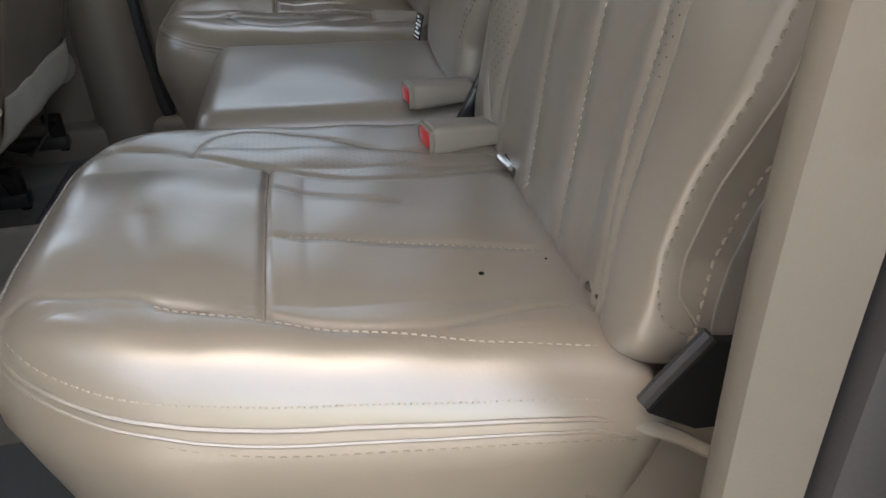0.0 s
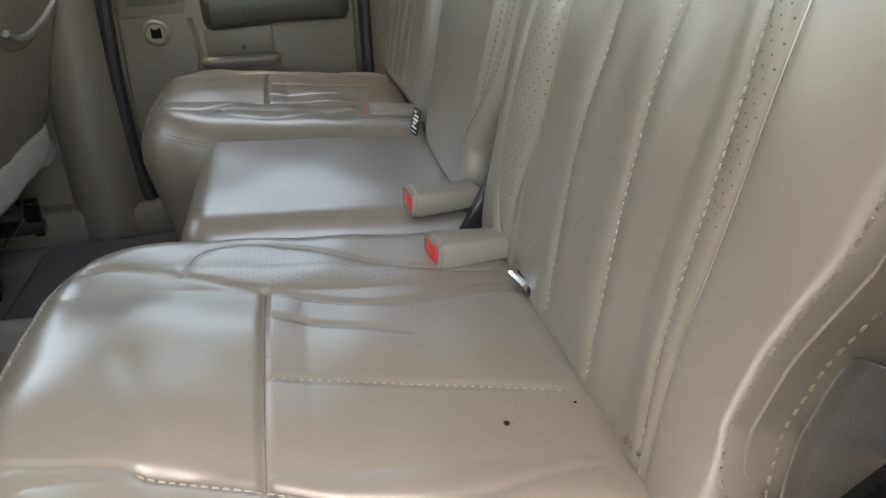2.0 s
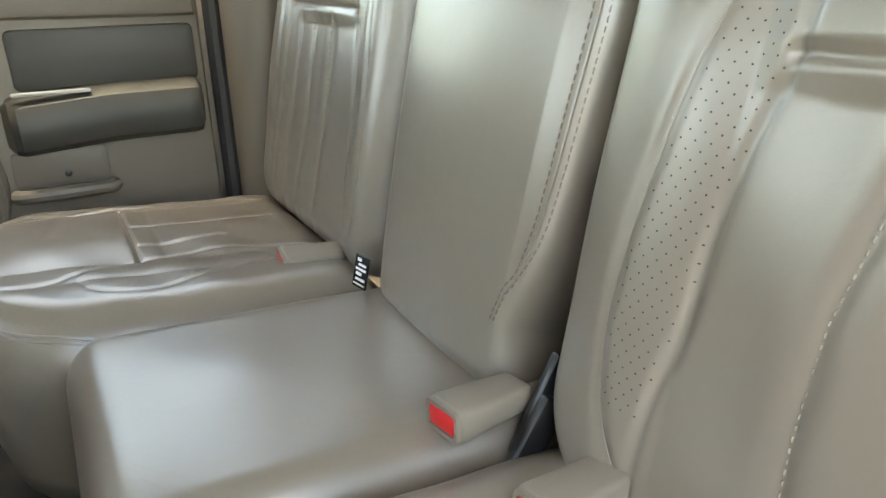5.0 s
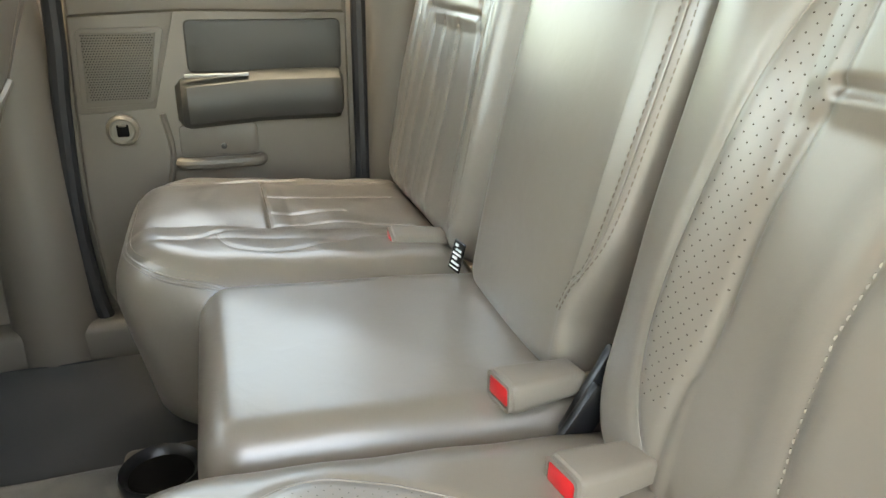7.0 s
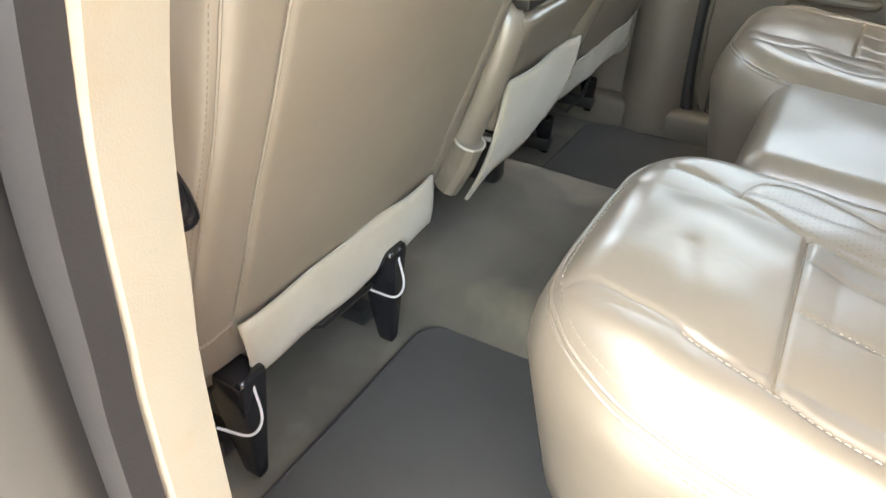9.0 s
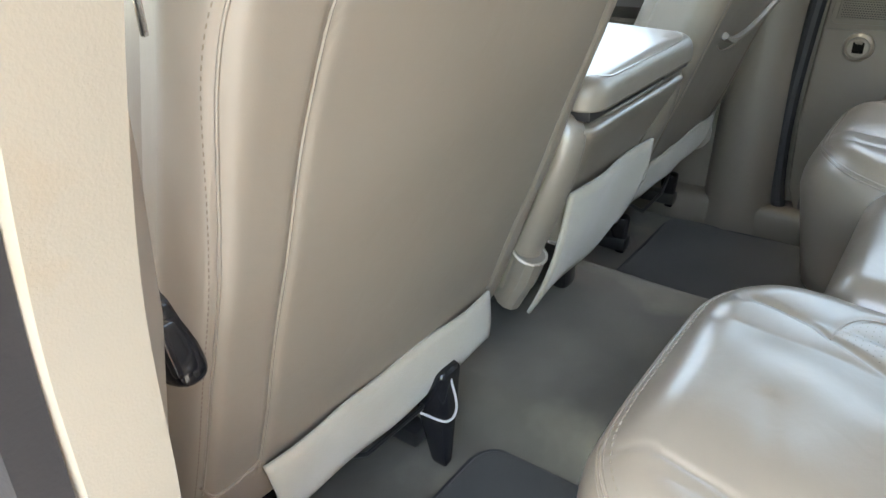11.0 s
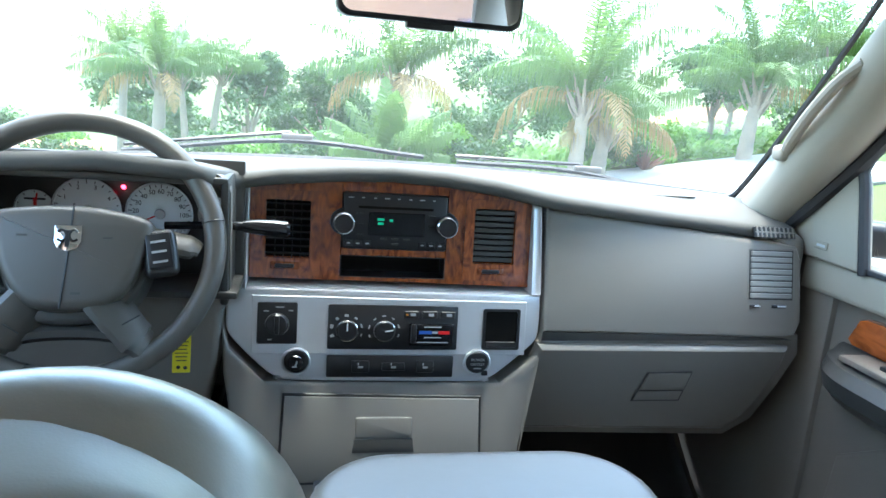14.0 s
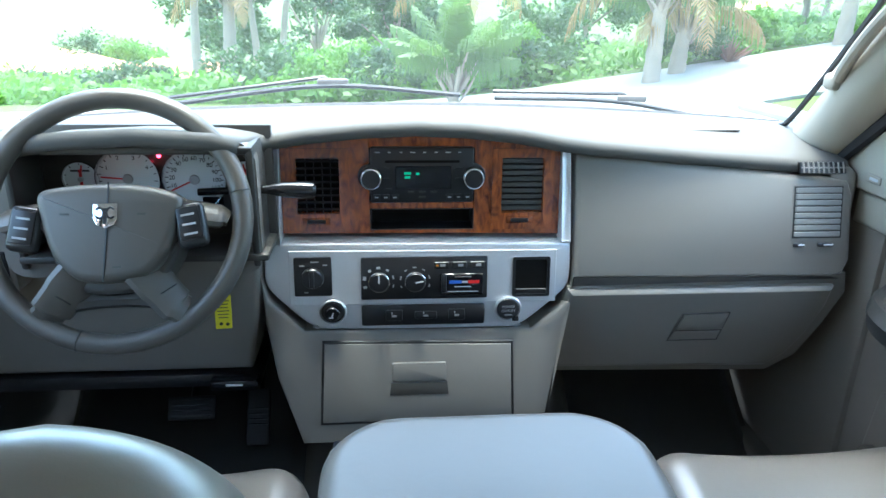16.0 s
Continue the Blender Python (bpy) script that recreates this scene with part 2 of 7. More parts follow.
def lathe(profile, n=32, m=None, caps=True):
    """A turned body from (radius, height) pairs along z."""
    bm = bmesh.new()
    loops = []
    for r, h in profile:
        loops.append([bm.verts.new((r * math.cos(2 * math.pi * k / n), r * math.sin(2 * math.pi * k / n), h)) for k in range(n)])
    for a, b in zip(loops, loops[1:]):
        for k in range(n):
            bm.faces.new((a[k], a[(k + 1) % n], b[(k + 1) % n], b[k]))
    if caps:
        bm.faces.new(loops[0])
        bm.faces.new(loops[-1])
    if m is not None:
        bmesh.ops.transform(bm, matrix=m, verts=bm.verts)
    return bm


FACE = pose(0, 0, 0, 90, 0, 0)  # turns a lathe's z towards the cab (-y)


def smoothline(points, per=8, closed=False):
    """A Catmull-Rom line through points."""
    p = [np.array(q, float) for q in points]
    if closed:
        p = [p[-1]] + p + [p[0], p[1]]
    else:
        p = [2 * p[0] - p[1]] + p + [2 * p[-1] - p[-2]]
    out = []
    for i in range(1, len(p) - 2):
        for k in range(per):
            t = k / per
            out.append(0.5 * (2 * p[i] + (p[i + 1] - p[i - 1]) * t + (2 * p[i - 1] - 5 * p[i] + 4 * p[i + 1] - p[i + 2]) * t ** 2
                              + (3 * p[i] - p[i - 1] - 3 * p[i + 1] + p[i + 2]) * t ** 3))
    if not closed:
        out.append(p[-2])
    return out


def line_dist(x, y, line):
    """The distance of every (x, y) from a polyline."""
    best = np.full(np.shape(x), 1e9)
    for (ax, ay), (bx, by) in zip(line, line[1:]):
        dx, dy = bx - ax, by - ay
        t = np.clip(((x - ax) * dx + (y - ay) * dy) / max(dx * dx + dy * dy, 1e-12), 0, 1)
        best = np.minimum(best, np.hypot(x - ax - t * dx, y - ay - t * dy))
    return best


def resample(line, step):
    """Points at even steps along a polyline, with the direction there."""
    p = [Vector(q) for q in line]
    out, rest = [], 0.0
    for a, b in zip(p, p[1:]):
        seg = (b - a).length
        d = (b - a) / max(seg, 1e-9)
        t = rest
        while t < seg:
            out.append((a + d * t, d))
            t += step
        rest = t - seg
    return out


class Pad:
    """An upholstered body: a soft top over a rounded plan, with sides that fall away. Local x across, y along, z out of the top."""

    def __init__(self, hx, hy, h, r, corners, top, tuck=0.0, rz=None, warp=None, shear=0.0, tuck_y=None):
        self.shear = shear
        self.tuck_y = tuck if tuck_y is None else tuck_y
        self.warp = warp or (lambda x, y: (x, y))
        self.hx, self.hy, self.h, self.r, self.corners, self.top, self.tuck = hx, hy, h, r, corners, top, tuck
        self.rz = rz or r

    def build(self, name, mat, parent, step=0.005, sides=14, label="", close=True):
        nx, ny = int(2 * self.hx / step), int(2 * self.hy / step)
        ix, iy = np.linspace(-1, 1, nx + 1), np.linspace(-1, 1, ny + 1)
        ext = np.linspace(0, 1, sides + 1)[1:]
        u = np.r_[-1 - ext[::-1], ix, 1 + ext]
        v = np.r_[-1 - ext[::-1], iy, 1 + ext]
        U, V = np.meshgrid(u, v, indexing="ij")
        m = np.maximum(np.abs(U), np.abs(V))
        s = np.clip(m - 1, 0, 1)
        inner = m <= 1
        a, b = np.clip(U, -1, 1), np.clip(V, -1, 1)
        # inside: rings that shrink towards the middle; outside: over the shoulder and down the side
        ang = np.clip(s / 0.65, 0, 1) * math.pi / 2
        outx = self.r * np.sin(ang)
        low = np.clip((s - 0.65) / 0.35, 0, 1)
        mm = np.maximum(m, 1e-6)
        sa, sb = np.where(inner, a / mm, a), np.where(inner, b / mm, b)
        sa, sb = np.where(m < 1e-6, 0, sa), np.where(m < 1e-6, 0, sb)
        fx = np.where(inner, (self.hx - self.r) * m, self.hx - self.r + outx - self.tuck * low)
        fy = np.where(inner, (self.hy - self.r) * m, self.hy - self.r + outx - self.tuck_y * low)
        c = np.where(sb > 0, self.corners[1], self.corners[0])
        c = np.where(inner, np.maximum(c - self.r, 0.004) * m, np.maximum(c - self.r + outx, 0.004))
        px, py = sa * fx, sb * fy
        qx, qy = np.clip(px, -(fx - c), fx - c), np.clip(py, -(fy - c), fy - c)
        ex, ey = px - qx, py - qy
        e = np.maximum(np.hypot(ex, ey), 1e-9)
        both = (np.abs(ex) > 1e-9) & (np.abs(ey) > 1e-9)
        k = np.where(both, c / e, 1.0)
        X, Y = qx + ex * k, qy + ey * k
        Z = -self.rz * (1 - np.cos(ang)) - low * (self.h - self.rz)
        Z = Z + self.top(X, Y) * np.cos(ang) ** 0.7
        X, Y = self.warp(X, Y)
        Y = Y + self.shear * np.minimum(Z + 0.02, 0) * np.clip(Y / self.hy, 0, 1)
        n1, n2 = U.shape
        verts = np.stack([X, Y, Z], -1).reshape(-1, 3)
        I = np.arange(n1 * n2).reshape(n1, n2)
        faces = np.stack([I[:-1, :-1], I[1:, :-1], I[1:, 1:], I[:-1, 1:]], -1).reshape(-1, 4)
        ob = mesh_part(name, verts.tolist(), faces.tolist(), mat, parent, label)
        bm = bmesh.new()
        bm.from_mesh(ob.data)
        bmesh.ops.remove_doubles(bm, verts=bm.verts, dist=0.00005)
        if close:
            rim = [e for e in bm.edges if len(e.link_faces) == 1]
            bmesh.ops.holes_fill(bm, edges=rim, sides=0)
        bmesh.ops.recalc_face_normals(bm, faces=bm.faces)
        for f in bm.faces:
            f.smooth = len(f.verts) <= 4
        bm.to_mesh(ob.data)
        bm.free()
        return ob

    def zs(self, x, y):
        """The height of the skin over points, over the shoulders too."""
        x, y = np.asarray(x, float), np.asarray(y, float)
        c = np.maximum(np.where(y > 0, self.corners[1], self.corners[0]), self.r)
        qx, qy = np.abs(x) - (self.hx - c), np.abs(y) - (self.hy - c)
        gap = np.minimum(np.maximum(qx, qy), 0) + np.hypot(np.maximum(qx, 0), np.maximum(qy, 0)) - c
        o = np.clip((self.r + gap) / self.r, 0, 0.999)
        cosa = np.sqrt(1 - o * o)
        return self.top(x, y) * cosa ** 0.7 - self.rz * (1 - cosa)

    def z(self, x, y):
        return float(self.zs(x, y))

    def on(self, line, lift=0.0):
        a = np.array([q[:2] for q in line], float)
        z = self.zs(a[:, 0], a[:, 1])
        out = []
        for (x, y), h in zip(a, z):
            x, y = self.warp(x, y)
            out.append((x, y + self.shear * min(h + 0.02, 0) * min(max(y / self.hy, 0), 1), h + lift))
        return out


def stitching(name, pad, line, parent, step=0.008, length=0.0052, r=0.0008, mat=None, label="", lift=0.0004):
    """A row of thread stitches along a line on a pad."""
    bm = bmesh.new()
    for p, d in resample(pad.on(line, lift), step):
        side = Vector((-d.y, d.x, 0)).normalized()
        up = d.cross(side).normalized()
        up = up if up.z > 0 else -up
        a, b = p - d * length / 2, p + d * length / 2
        v = [bm.verts.new(q) for q in (a + side * r, a - side * r, b - side * r, b + side * r, a + d * r * 1.5 + up * r * 1.4, b - d * r * 1.5 + up * r * 1.4)]
        for f in ((0, 1, 4), (2, 3, 5), (1, 2, 5, 4), (3, 0, 4, 5)):
            bm.faces.new([v[i] for i in f])
    return tagged(part(name, bm, mat or THREAD, parent, label, smooth=0), kind="stuff")


def piping(name, pad, line, parent, r=0.0022, mat=None, lift=0.0, label=""):
    return part(name, tube(pad.on(line, lift), r, 6), mat or LEATHER, parent, label)


def perforation(name, pad, inside, box, parent, step=0.009, r=0.0008):
    """Rows of small punched holes where inside(x, y) is true."""
    x0, x1, y0, y1 = box
    spots, j, y = [], 0, y0
    while y < y1:
        x = x0 + (step / 2 if j % 2 else 0)
        while x < x1:
            if inside(x, y):
                spots.append((x, y))
            x += step
        j, y = j + 1, y + step * 0.62
    a = np.array([(x + r * math.cos(k * math.pi / 3), y + r * math.sin(k * math.pi / 3)) for x, y in spots for k in range(6)])
    z = pad.zs(a[:, 0], a[:, 1]) + 0.0004
    verts = [(*pad.warp(u, v), h) for (u, v), h in zip(a, z)]
    return tagged(mesh_part(name, verts, [tuple(range(k, k + 6)) for k in range(0, len(verts), 6)], PERF, parent, "", False), kind="stuff")

# ---- rear bench ----
def bump_between(o, a, b):
    """A soft swell between a and b."""
    t = np.clip((o - a) / (b - a), 0, 1)
    return np.sin(math.pi * t) ** 0.8


def groove(d, w):
    return np.exp(-(d / w) ** 2)


def resample_line(line, n=40):
    (ax, ay), (bx, by) = line
    return [(ax + (bx - ax) * t, ay + (by - ay) * t) for t in np.linspace(0, 1, n)]


def outer_cushion(seat, cx, flip):
    """A side seat cushion; local o grows towards the middle of the bench on either side."""
    place = seat.matrix_world.inverted() @ pose(cx, 0.1975, 0.445)
    f = -1 if flip else 1

    def P(o, y):
        return (f * o, y)
    tee = [P(-0.174, 0.033), P(0.088, 0.034)]
    outer = smoothline([P(-0.145, 0.225), P(-0.136, 0.19), P(-0.148, 0.12), P(-0.174, 0.033), P(-0.189, -0.03), P(-0.192, -0.09), P(-0.176, -0.155), P(-0.166, -0.23)], 6)
    inner = smoothline([P(0.128, 0.225), P(0.141, 0.175), P(0.132, 0.13), P(0.118, 0.11), P(0.088, 0.034), P(0.066, -0.04), P(0.060, -0.085), P(0.074, -0.165), P(0.082, -0.23)], 6)
    perf_in = smoothline([P(0.119, 0.112), P(0.150, 0.106), P(0.178, 0.088), P(0.190, 0.045), P(0.178, 0.0), P(0.160, -0.035), P(0.128, -0.11), P(0.115, -0.23)], 6)
    perf_out = smoothline([P(-0.154, 0.110), P(-0.170, 0.062), P(-0.190, -0.02), P(-0.203, -0.10), P(-0.210, -0.16), P(-0.212, -0.23)], 6)
    pleats = [[P(0.037, 0.026), P(0.004, -0.09)], [P(-0.055, 0.026), P(-0.087, -0.20)]]
    lines = {"outer": outer, "inner": inner, "perf_in": perf_in, "perf_out": perf_out, "tee": tee}

    def top(x, y):
        o = f * x
        z = 0.10 * y - 0.004 + 0.010 * bump_between(o, -0.21, 0.14) * bump_between(y, -0.30, 0.26)
        z += 0.010 * bump_between(o, 0.09, 0.26)
        z += 0.006 * bump_between(o, -0.25, -0.16)
        z += 0.012 * bump_between(y, 0.0, 0.28) * bump_between(o, -0.2, 0.14)
        z -= 0.0048 * groove(line_dist(x, y, tee), 0.0036)
        z -= 0.0022 * groove(line_dist(x, y, outer), 0.0045)
        z -= (0.0014 if flip else 0.0024) * groove(line_dist(x, y, inner), 0.0045)
        z -= (0.0010 if flip else 0.0016) * groove(line_dist(x, y, perf_in), 0.005)
        z -= 0.002 * groove(line_dist(x, y, perf_out), 0.005)
        for p in pleats:
            z -= 0.0022 * groove(line_dist(x, y, p), 0.0045)
        # slack folds and the dents where people sat
        z -= 0.0012 * np.exp(-((o + 0.09) / 0.05) ** 2 - ((y + 0.10) / 0.035) ** 2)
        z -= 0.0012 * groove(line_dist(x, y, [P(-0.168, 0.10), P(-0.02, 0.135)]), 0.010)
        z += 0.0018 * np.sin(o * 41 + y * 23) * np.sin(y * 37 - o * 11)
        return z
    def warp(x, y):
        o = f * x
        k = np.clip(-o / 0.255, 0, 1) ** 2 * np.clip((y + 0.22) / 0.44, 0, 1)
        return f * (o - 0.012 * np.clip(-o / 0.255, 0, 1) ** 2 + 0.056 * k), y - 0.012 * np.clip(-o / 0.255, 0, 1) ** 2 * np.clip(y / 0.25, 0, 1)
    pad = Pad(0.255, 0.2575, 0.25, 0.062, (0.03, 0.15), top, tuck=0.03, rz=0.07, warp=warp)
    base = pad.build("cushion", LEATHER, seat, step=0.0034)
    base.matrix_local = place
    # the welt with its double stitching runs over the front shoulder and along the outer side
    def rim(shift):
        pts = []
        for a, b, ins in rim_raw:
            k = (ins + shift)
            pts.append((a, b, k))
        out = []
        for a, b, k in pts:
            hx, hy = pad.hx - k, pad.hy - k
            c = 0.15 - k
            qx, qy = max(-(hx - c), min(hx - c, a)), max(-0.24, min(hy - c, b))
            d = Vector((a - qx, b - qy))
            d = d.normalized() * c if d.length > 1e-6 else d
            out.append((f * (qx + d.x), qy + d.y))
        for k in range(6):
            out = [out[0]] + [((a[0] + 2 * b[0] + c[0]) / 4, (a[1] + 2 * b[1] + c[1]) / 4) for a, b, c in zip(out, out[1:], out[2:])] + [out[-1]]
        return out
    rim_raw = [(-0.4, y, 0.005) for y in np.linspace(-0.215, 0.06, 11)]
    for t in np.linspace(0, 1, 18):
        an = t * math.pi / 2
        rim_raw.append((-0.105 - 0.4 * math.cos(an), 0.1075 + 0.4 * math.sin(an), 0.005 + 0.014 * t))
    rim_raw += [(x, 0.5, 0.019) for x in np.linspace(-0.09, 0.09, 8)]
    for t in np.linspace(0, 1, 14):
        an = t * math.pi / 2
        rim_raw.append((0.105 + 0.4 * math.sin(an), 0.1075 + 0.4 * math.cos(an), 0.019 - 0.004 * t))
    part("welt", tube(pad.on(rim(0.0), 0.0), 0.0022, 6), LEATHER, base)
    part("welt", tube(pad.on(rim(-0.0035), -0.0004), 0.0016, 6), LEATHER, base)
    stitching("stitching", pad, rim(0.007), base, step=0.0085)
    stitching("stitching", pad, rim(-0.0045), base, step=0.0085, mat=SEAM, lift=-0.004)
    piping("seam_cord", pad, perf_in, base, 0.0009 if flip else 0.0013, lift=-0.0005)
    piping("seam", pad, resample_line(tee), base, 0.0009, SEAM, lift=0.0004)
    stitching("stitching", pad, perf_out, base, step=0.007)
    if not flip:
        end = pad.on(rim(0.0), 0.0)[0]
        strap = [Vector(end) + Vector(d) for d in ((0.002, 0.014, 0.0), (0, 0, 0.001), (-0.006, -0.018, -0.004), (-0.010, -0.036, -0.013), (-0.016, -0.058, -0.028))]
        part("welt_strap", tube(smoothline(strap, 5), list(np.interp(np.linspace(0, 1, 21), (0, 0.45, 1), (0.003, 0.006, 0.005))), 8, flat=0.45), LEATHER, base, "flat leather strap at the end of the welt")
        pts = [(-0.19, -0.045), (-0.22, -0.052), (-0.262, -0.075), (-0.30, -0.10), (-0.30, -0.25), (-0.19, -0.25)]
        va = part("side_valance", slab(pts[::-1], 0.0, 0.01, 0.003), LEATHER, base)
        va.matrix_local = Matrix.Translation((-0.240, 0, 0)) @ pose(0, 0, 0, 0, 0, 90)
    stitching("stitching", pad, pleats[1], base, step=0.007, length=0.0035, lift=0.0)

    def in_panel(x, y):
        o = f * x
        edge = np.interp(y, [q[1] for q in inner[::-1]], [f * q[0] for q in inner[::-1]])
        lim = np.interp(y, [-0.23, -0.11, -0.035, 0.0, 0.045, 0.088, 0.106, 0.112], [0.115, 0.128, 0.160, 0.178, 0.190, 0.178, 0.150, 0.119])
        return edge + 0.006 < o < lim - 0.006 and y < 0.106
    perforation("perforation", pad, in_panel, (min(f * 0.08, f * 0.21), max(f * 0.08, f * 0.21), -0.12, 0.118), base, step=0.0095, r=0.0006)
    if not flip:
        for (x, y), r in (((-0.122, -0.139), 0.0024), ((-0.105, -0.20), 0.0012)):
            part("burn_mark", lathe([(r * 0.3, 0.0007), (r, 0.0005), (r * 1.1, 0)], 10, pose(x, y, pad.z(x, y))), HOLE, base, "dark scorched spot in the leather")
    return base


def bench_seat(x, label):
    return thing("bench_seat", label, "car seat", pose(x, 0.15, 0.16), group="rear seats")


near_seat = bench_seat(-0.405, "taupe leather rear seat with pleats, piping and two scorch spots")
mid_seat = bench_seat(0.0275, "plain taupe leather middle rear seat with boxed cushion")
far_seat = bench_seat(0.46, "taupe leather rear seat with pleats and piping beside the door")
bpy.context.view_layer.update()
outer_cushion(near_seat, -0.405, False)
outer_cushion(far_seat, 0.460, True)


def middle_cushion(seat):

    def top(x, y):
        z = 0.06 * y - 0.002 + 0.007 * bump_between(x, -0.19, 0.19) * bump_between(y, -0.22, 0.22)
        z += 0.0012 * np.sin(x * 31 + 1) * np.sin(y * 27)
        return z
    pad = Pad(0.180, 0.205, 0.27, 0.042, (0.02, 0.045), top, tuck=-0.008, rz=0.045)
    base = pad.build("cushion", LEATHER, seat, step=0.006)
    base.matrix_local = seat.matrix_world.inverted() @ pose(0.0275, 0.135, 0.440)
    flat = Pad(9, 9, 1, 0.01, (0, 0), lambda x, y: 0 * x - 0.072)
    side = [(-0.1805, -0.19), (-0.1805, 0.16), (-0.168, 0.193), (-0.14, 0.206)]
    part("welt", tube([(x, y, -0.066) for x, y in side], 0.0022, 6), LEATHER, base)
    stitching("stitching", flat, side, base, step=0.007, mat=SEAM)
    return base


middle_cushion(mid_seat)

LEAN = 12.0


def back_pose(x, y=-0.03, z=0.40, lean=LEAN):
    a = radians(lean)
    m = Matrix(((-1, 0, 0, x), (0, -math.sin(a), math.cos(a), y), (0, math.cos(a), math.sin(a), z), (0, 0, 0, 1)))
    return m


def outer_back(seat, cx, flip, hx=0.27):
    f = -1 if flip else 1   # o grows towards the door
    H = 0.32

    def P(o, v):
        return (f * o, v - H)
    inner = smoothline([P(-0.168, 0.0), P(-0.160, 0.11), P(-0.150, 0.17), P(-0.143, 0.266), P(-0.130, 0.336), P(-0.125, 0.353), P(-0.112, 0.50), P(-0.10, 0.62)], 6)
    inner_cord = smoothline([P(-0.170, 0.03), P(-0.197, 0.085), P(-0.208, 0.16), P(-0.203, 0.25), P(-0.188, 0.34), P(-0.170, 0.406), P(-0.14, 0.47), P(-0.112, 0.50)], 6)
    outer = smoothline([P(0.158, 0.0), P(0.148, 0.09), P(0.140, 0.19), P(0.134, 0.30), P(0.128, 0.37), P(0.11, 0.62)], 6)
    outer_cord = smoothline([P(0.172, 0.0), P(0.168, 0.2), P(0.16, 0.42), P(0.12, 0.54)], 6)
    cross = [P(-0.123, 0.361), P(0.13, 0.362)]
    pleats = [[P(-0.052, 0.03), P(-0.060, 0.14), P(-0.060, 0.215), P(-0.051, 0.272), P(-0.040, 0.350)], [P(0.050, 0.03), P(0.044, 0.10), P(0.037, 0.16), P(0.034, 0.257), P(0.046, 0.350)]]
    if flip:
        pleats = [[P(o, 0.03), P(o - 0.03, 0.20), P(o - 0.03, 0.35)] for o in (-0.02, 0.055, 0.115)]
    side_seam = smoothline([P(hx - 0.003, v) for v in (0.03, 0.09, 0.155, 0.25, 0.55)], 6)

    def top(x, y):
        o, v = f * x, y + H
        z = 0.022 * bump_between(v, -0.10, 0.66)
        low = 1 - np.clip((v - 0.335) / 0.03, 0, 1)
        z += 0.014 * bump_between(o, -0.27, -0.15) + 0.008 * bump_between(o, 0.11, 0.28)
        for p in pleats:
            d = line_dist(x, y, p)
            z += low * (0.0016 * np.exp(-((d - 0.02) / 0.014) ** 2) - 0.0026 * groove(d, 0.005))
        z += (1 - low) * 0.012 * bump_between(o, -0.16, 0.12)
        z -= 0.005 * groove(line_dist(x, y, cross), 0.005)
        z -= 0.004 * groove(line_dist(x, y, inner), 0.005) + 0.004 * groove(line_dist(x, y, outer), 0.005)
        z -= 0.003 * groove(line_dist(x, y, inner_cord), 0.005) + 0.003 * groove(line_dist(x, y, outer_cord), 0.005)
        z -= 0.0012 * groove(line_dist(x, y, side_seam), 0.004)
        z += 0.0016 * np.sin(o * 33 + v * 9) * np.sin(v * 21 + o * 7)
        return z
    def warp(x, y):
        # the door side tucks in towards the bottom
        o, v = f * x, y + H
        cut = np.interp(v, [-0.05, 0.02, 0.066, 0.107, 0.16, 0.225, 0.30, 0.45], [0.030, 0.035, 0.048, 0.056, 0.048, 0.026, 0.018, 0.0]) if not flip else 0.0
        return f * (o - cut * np.clip(o / hx, 0, 1) ** 3), y
    pad = Pad(hx, H, 0.16, 0.018 if not flip else 0.05, (0.09, 0.09), top, rz=0.02 if not flip else 0.06, warp=warp)
    base = pad.build("backrest", LEATHER, seat, step=0.0036)
    base.matrix_local = seat.matrix_world.inverted() @ back_pose(cx) @ Matrix.Translation((0, 0.32, 0))
    piping("seam_cord", pad, inner_cord, base, 0.0015, lift=-0.0004)
    piping("seam_cord", pad, outer_cord, base, 0.0013, lift=-0.0004)
    for p in pleats:
        stitching("stitching", pad, p, base, step=0.0075, length=0.0045)
    stitching("stitching", pad, outer, base, step=0.0075)
    for d in (-0.006, 0.003):
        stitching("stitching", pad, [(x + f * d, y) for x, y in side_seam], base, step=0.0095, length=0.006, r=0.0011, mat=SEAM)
    piping("seam_cord", pad, side_seam, base, 0.0016, lift=-0.0006)

    def strip(x, y):
        o, v = f * x, y + H
        a = np.interp(v, [0.03, .085, .16, .25, .34, .406, .47, .50], [-0.170, -0.197, -0.208, -0.203, -0.188, -0.170, -0.140, -0.112])
        b = np.interp(v, [0, .11, .17, .266, .336, .353, .5], [-0.168, -0.160, -0.150, -0.143, -0.130, -0.125, -0.112])
        return a + 0.006 < o < b - 0.004 and 0.09 < v < 0.53
    xs = sorted((f * -0.225, f * -0.10))
    perforation("perforation", pad, strip, (*xs, 0.09 - H, 0.53 - H), base, step=0.0105)
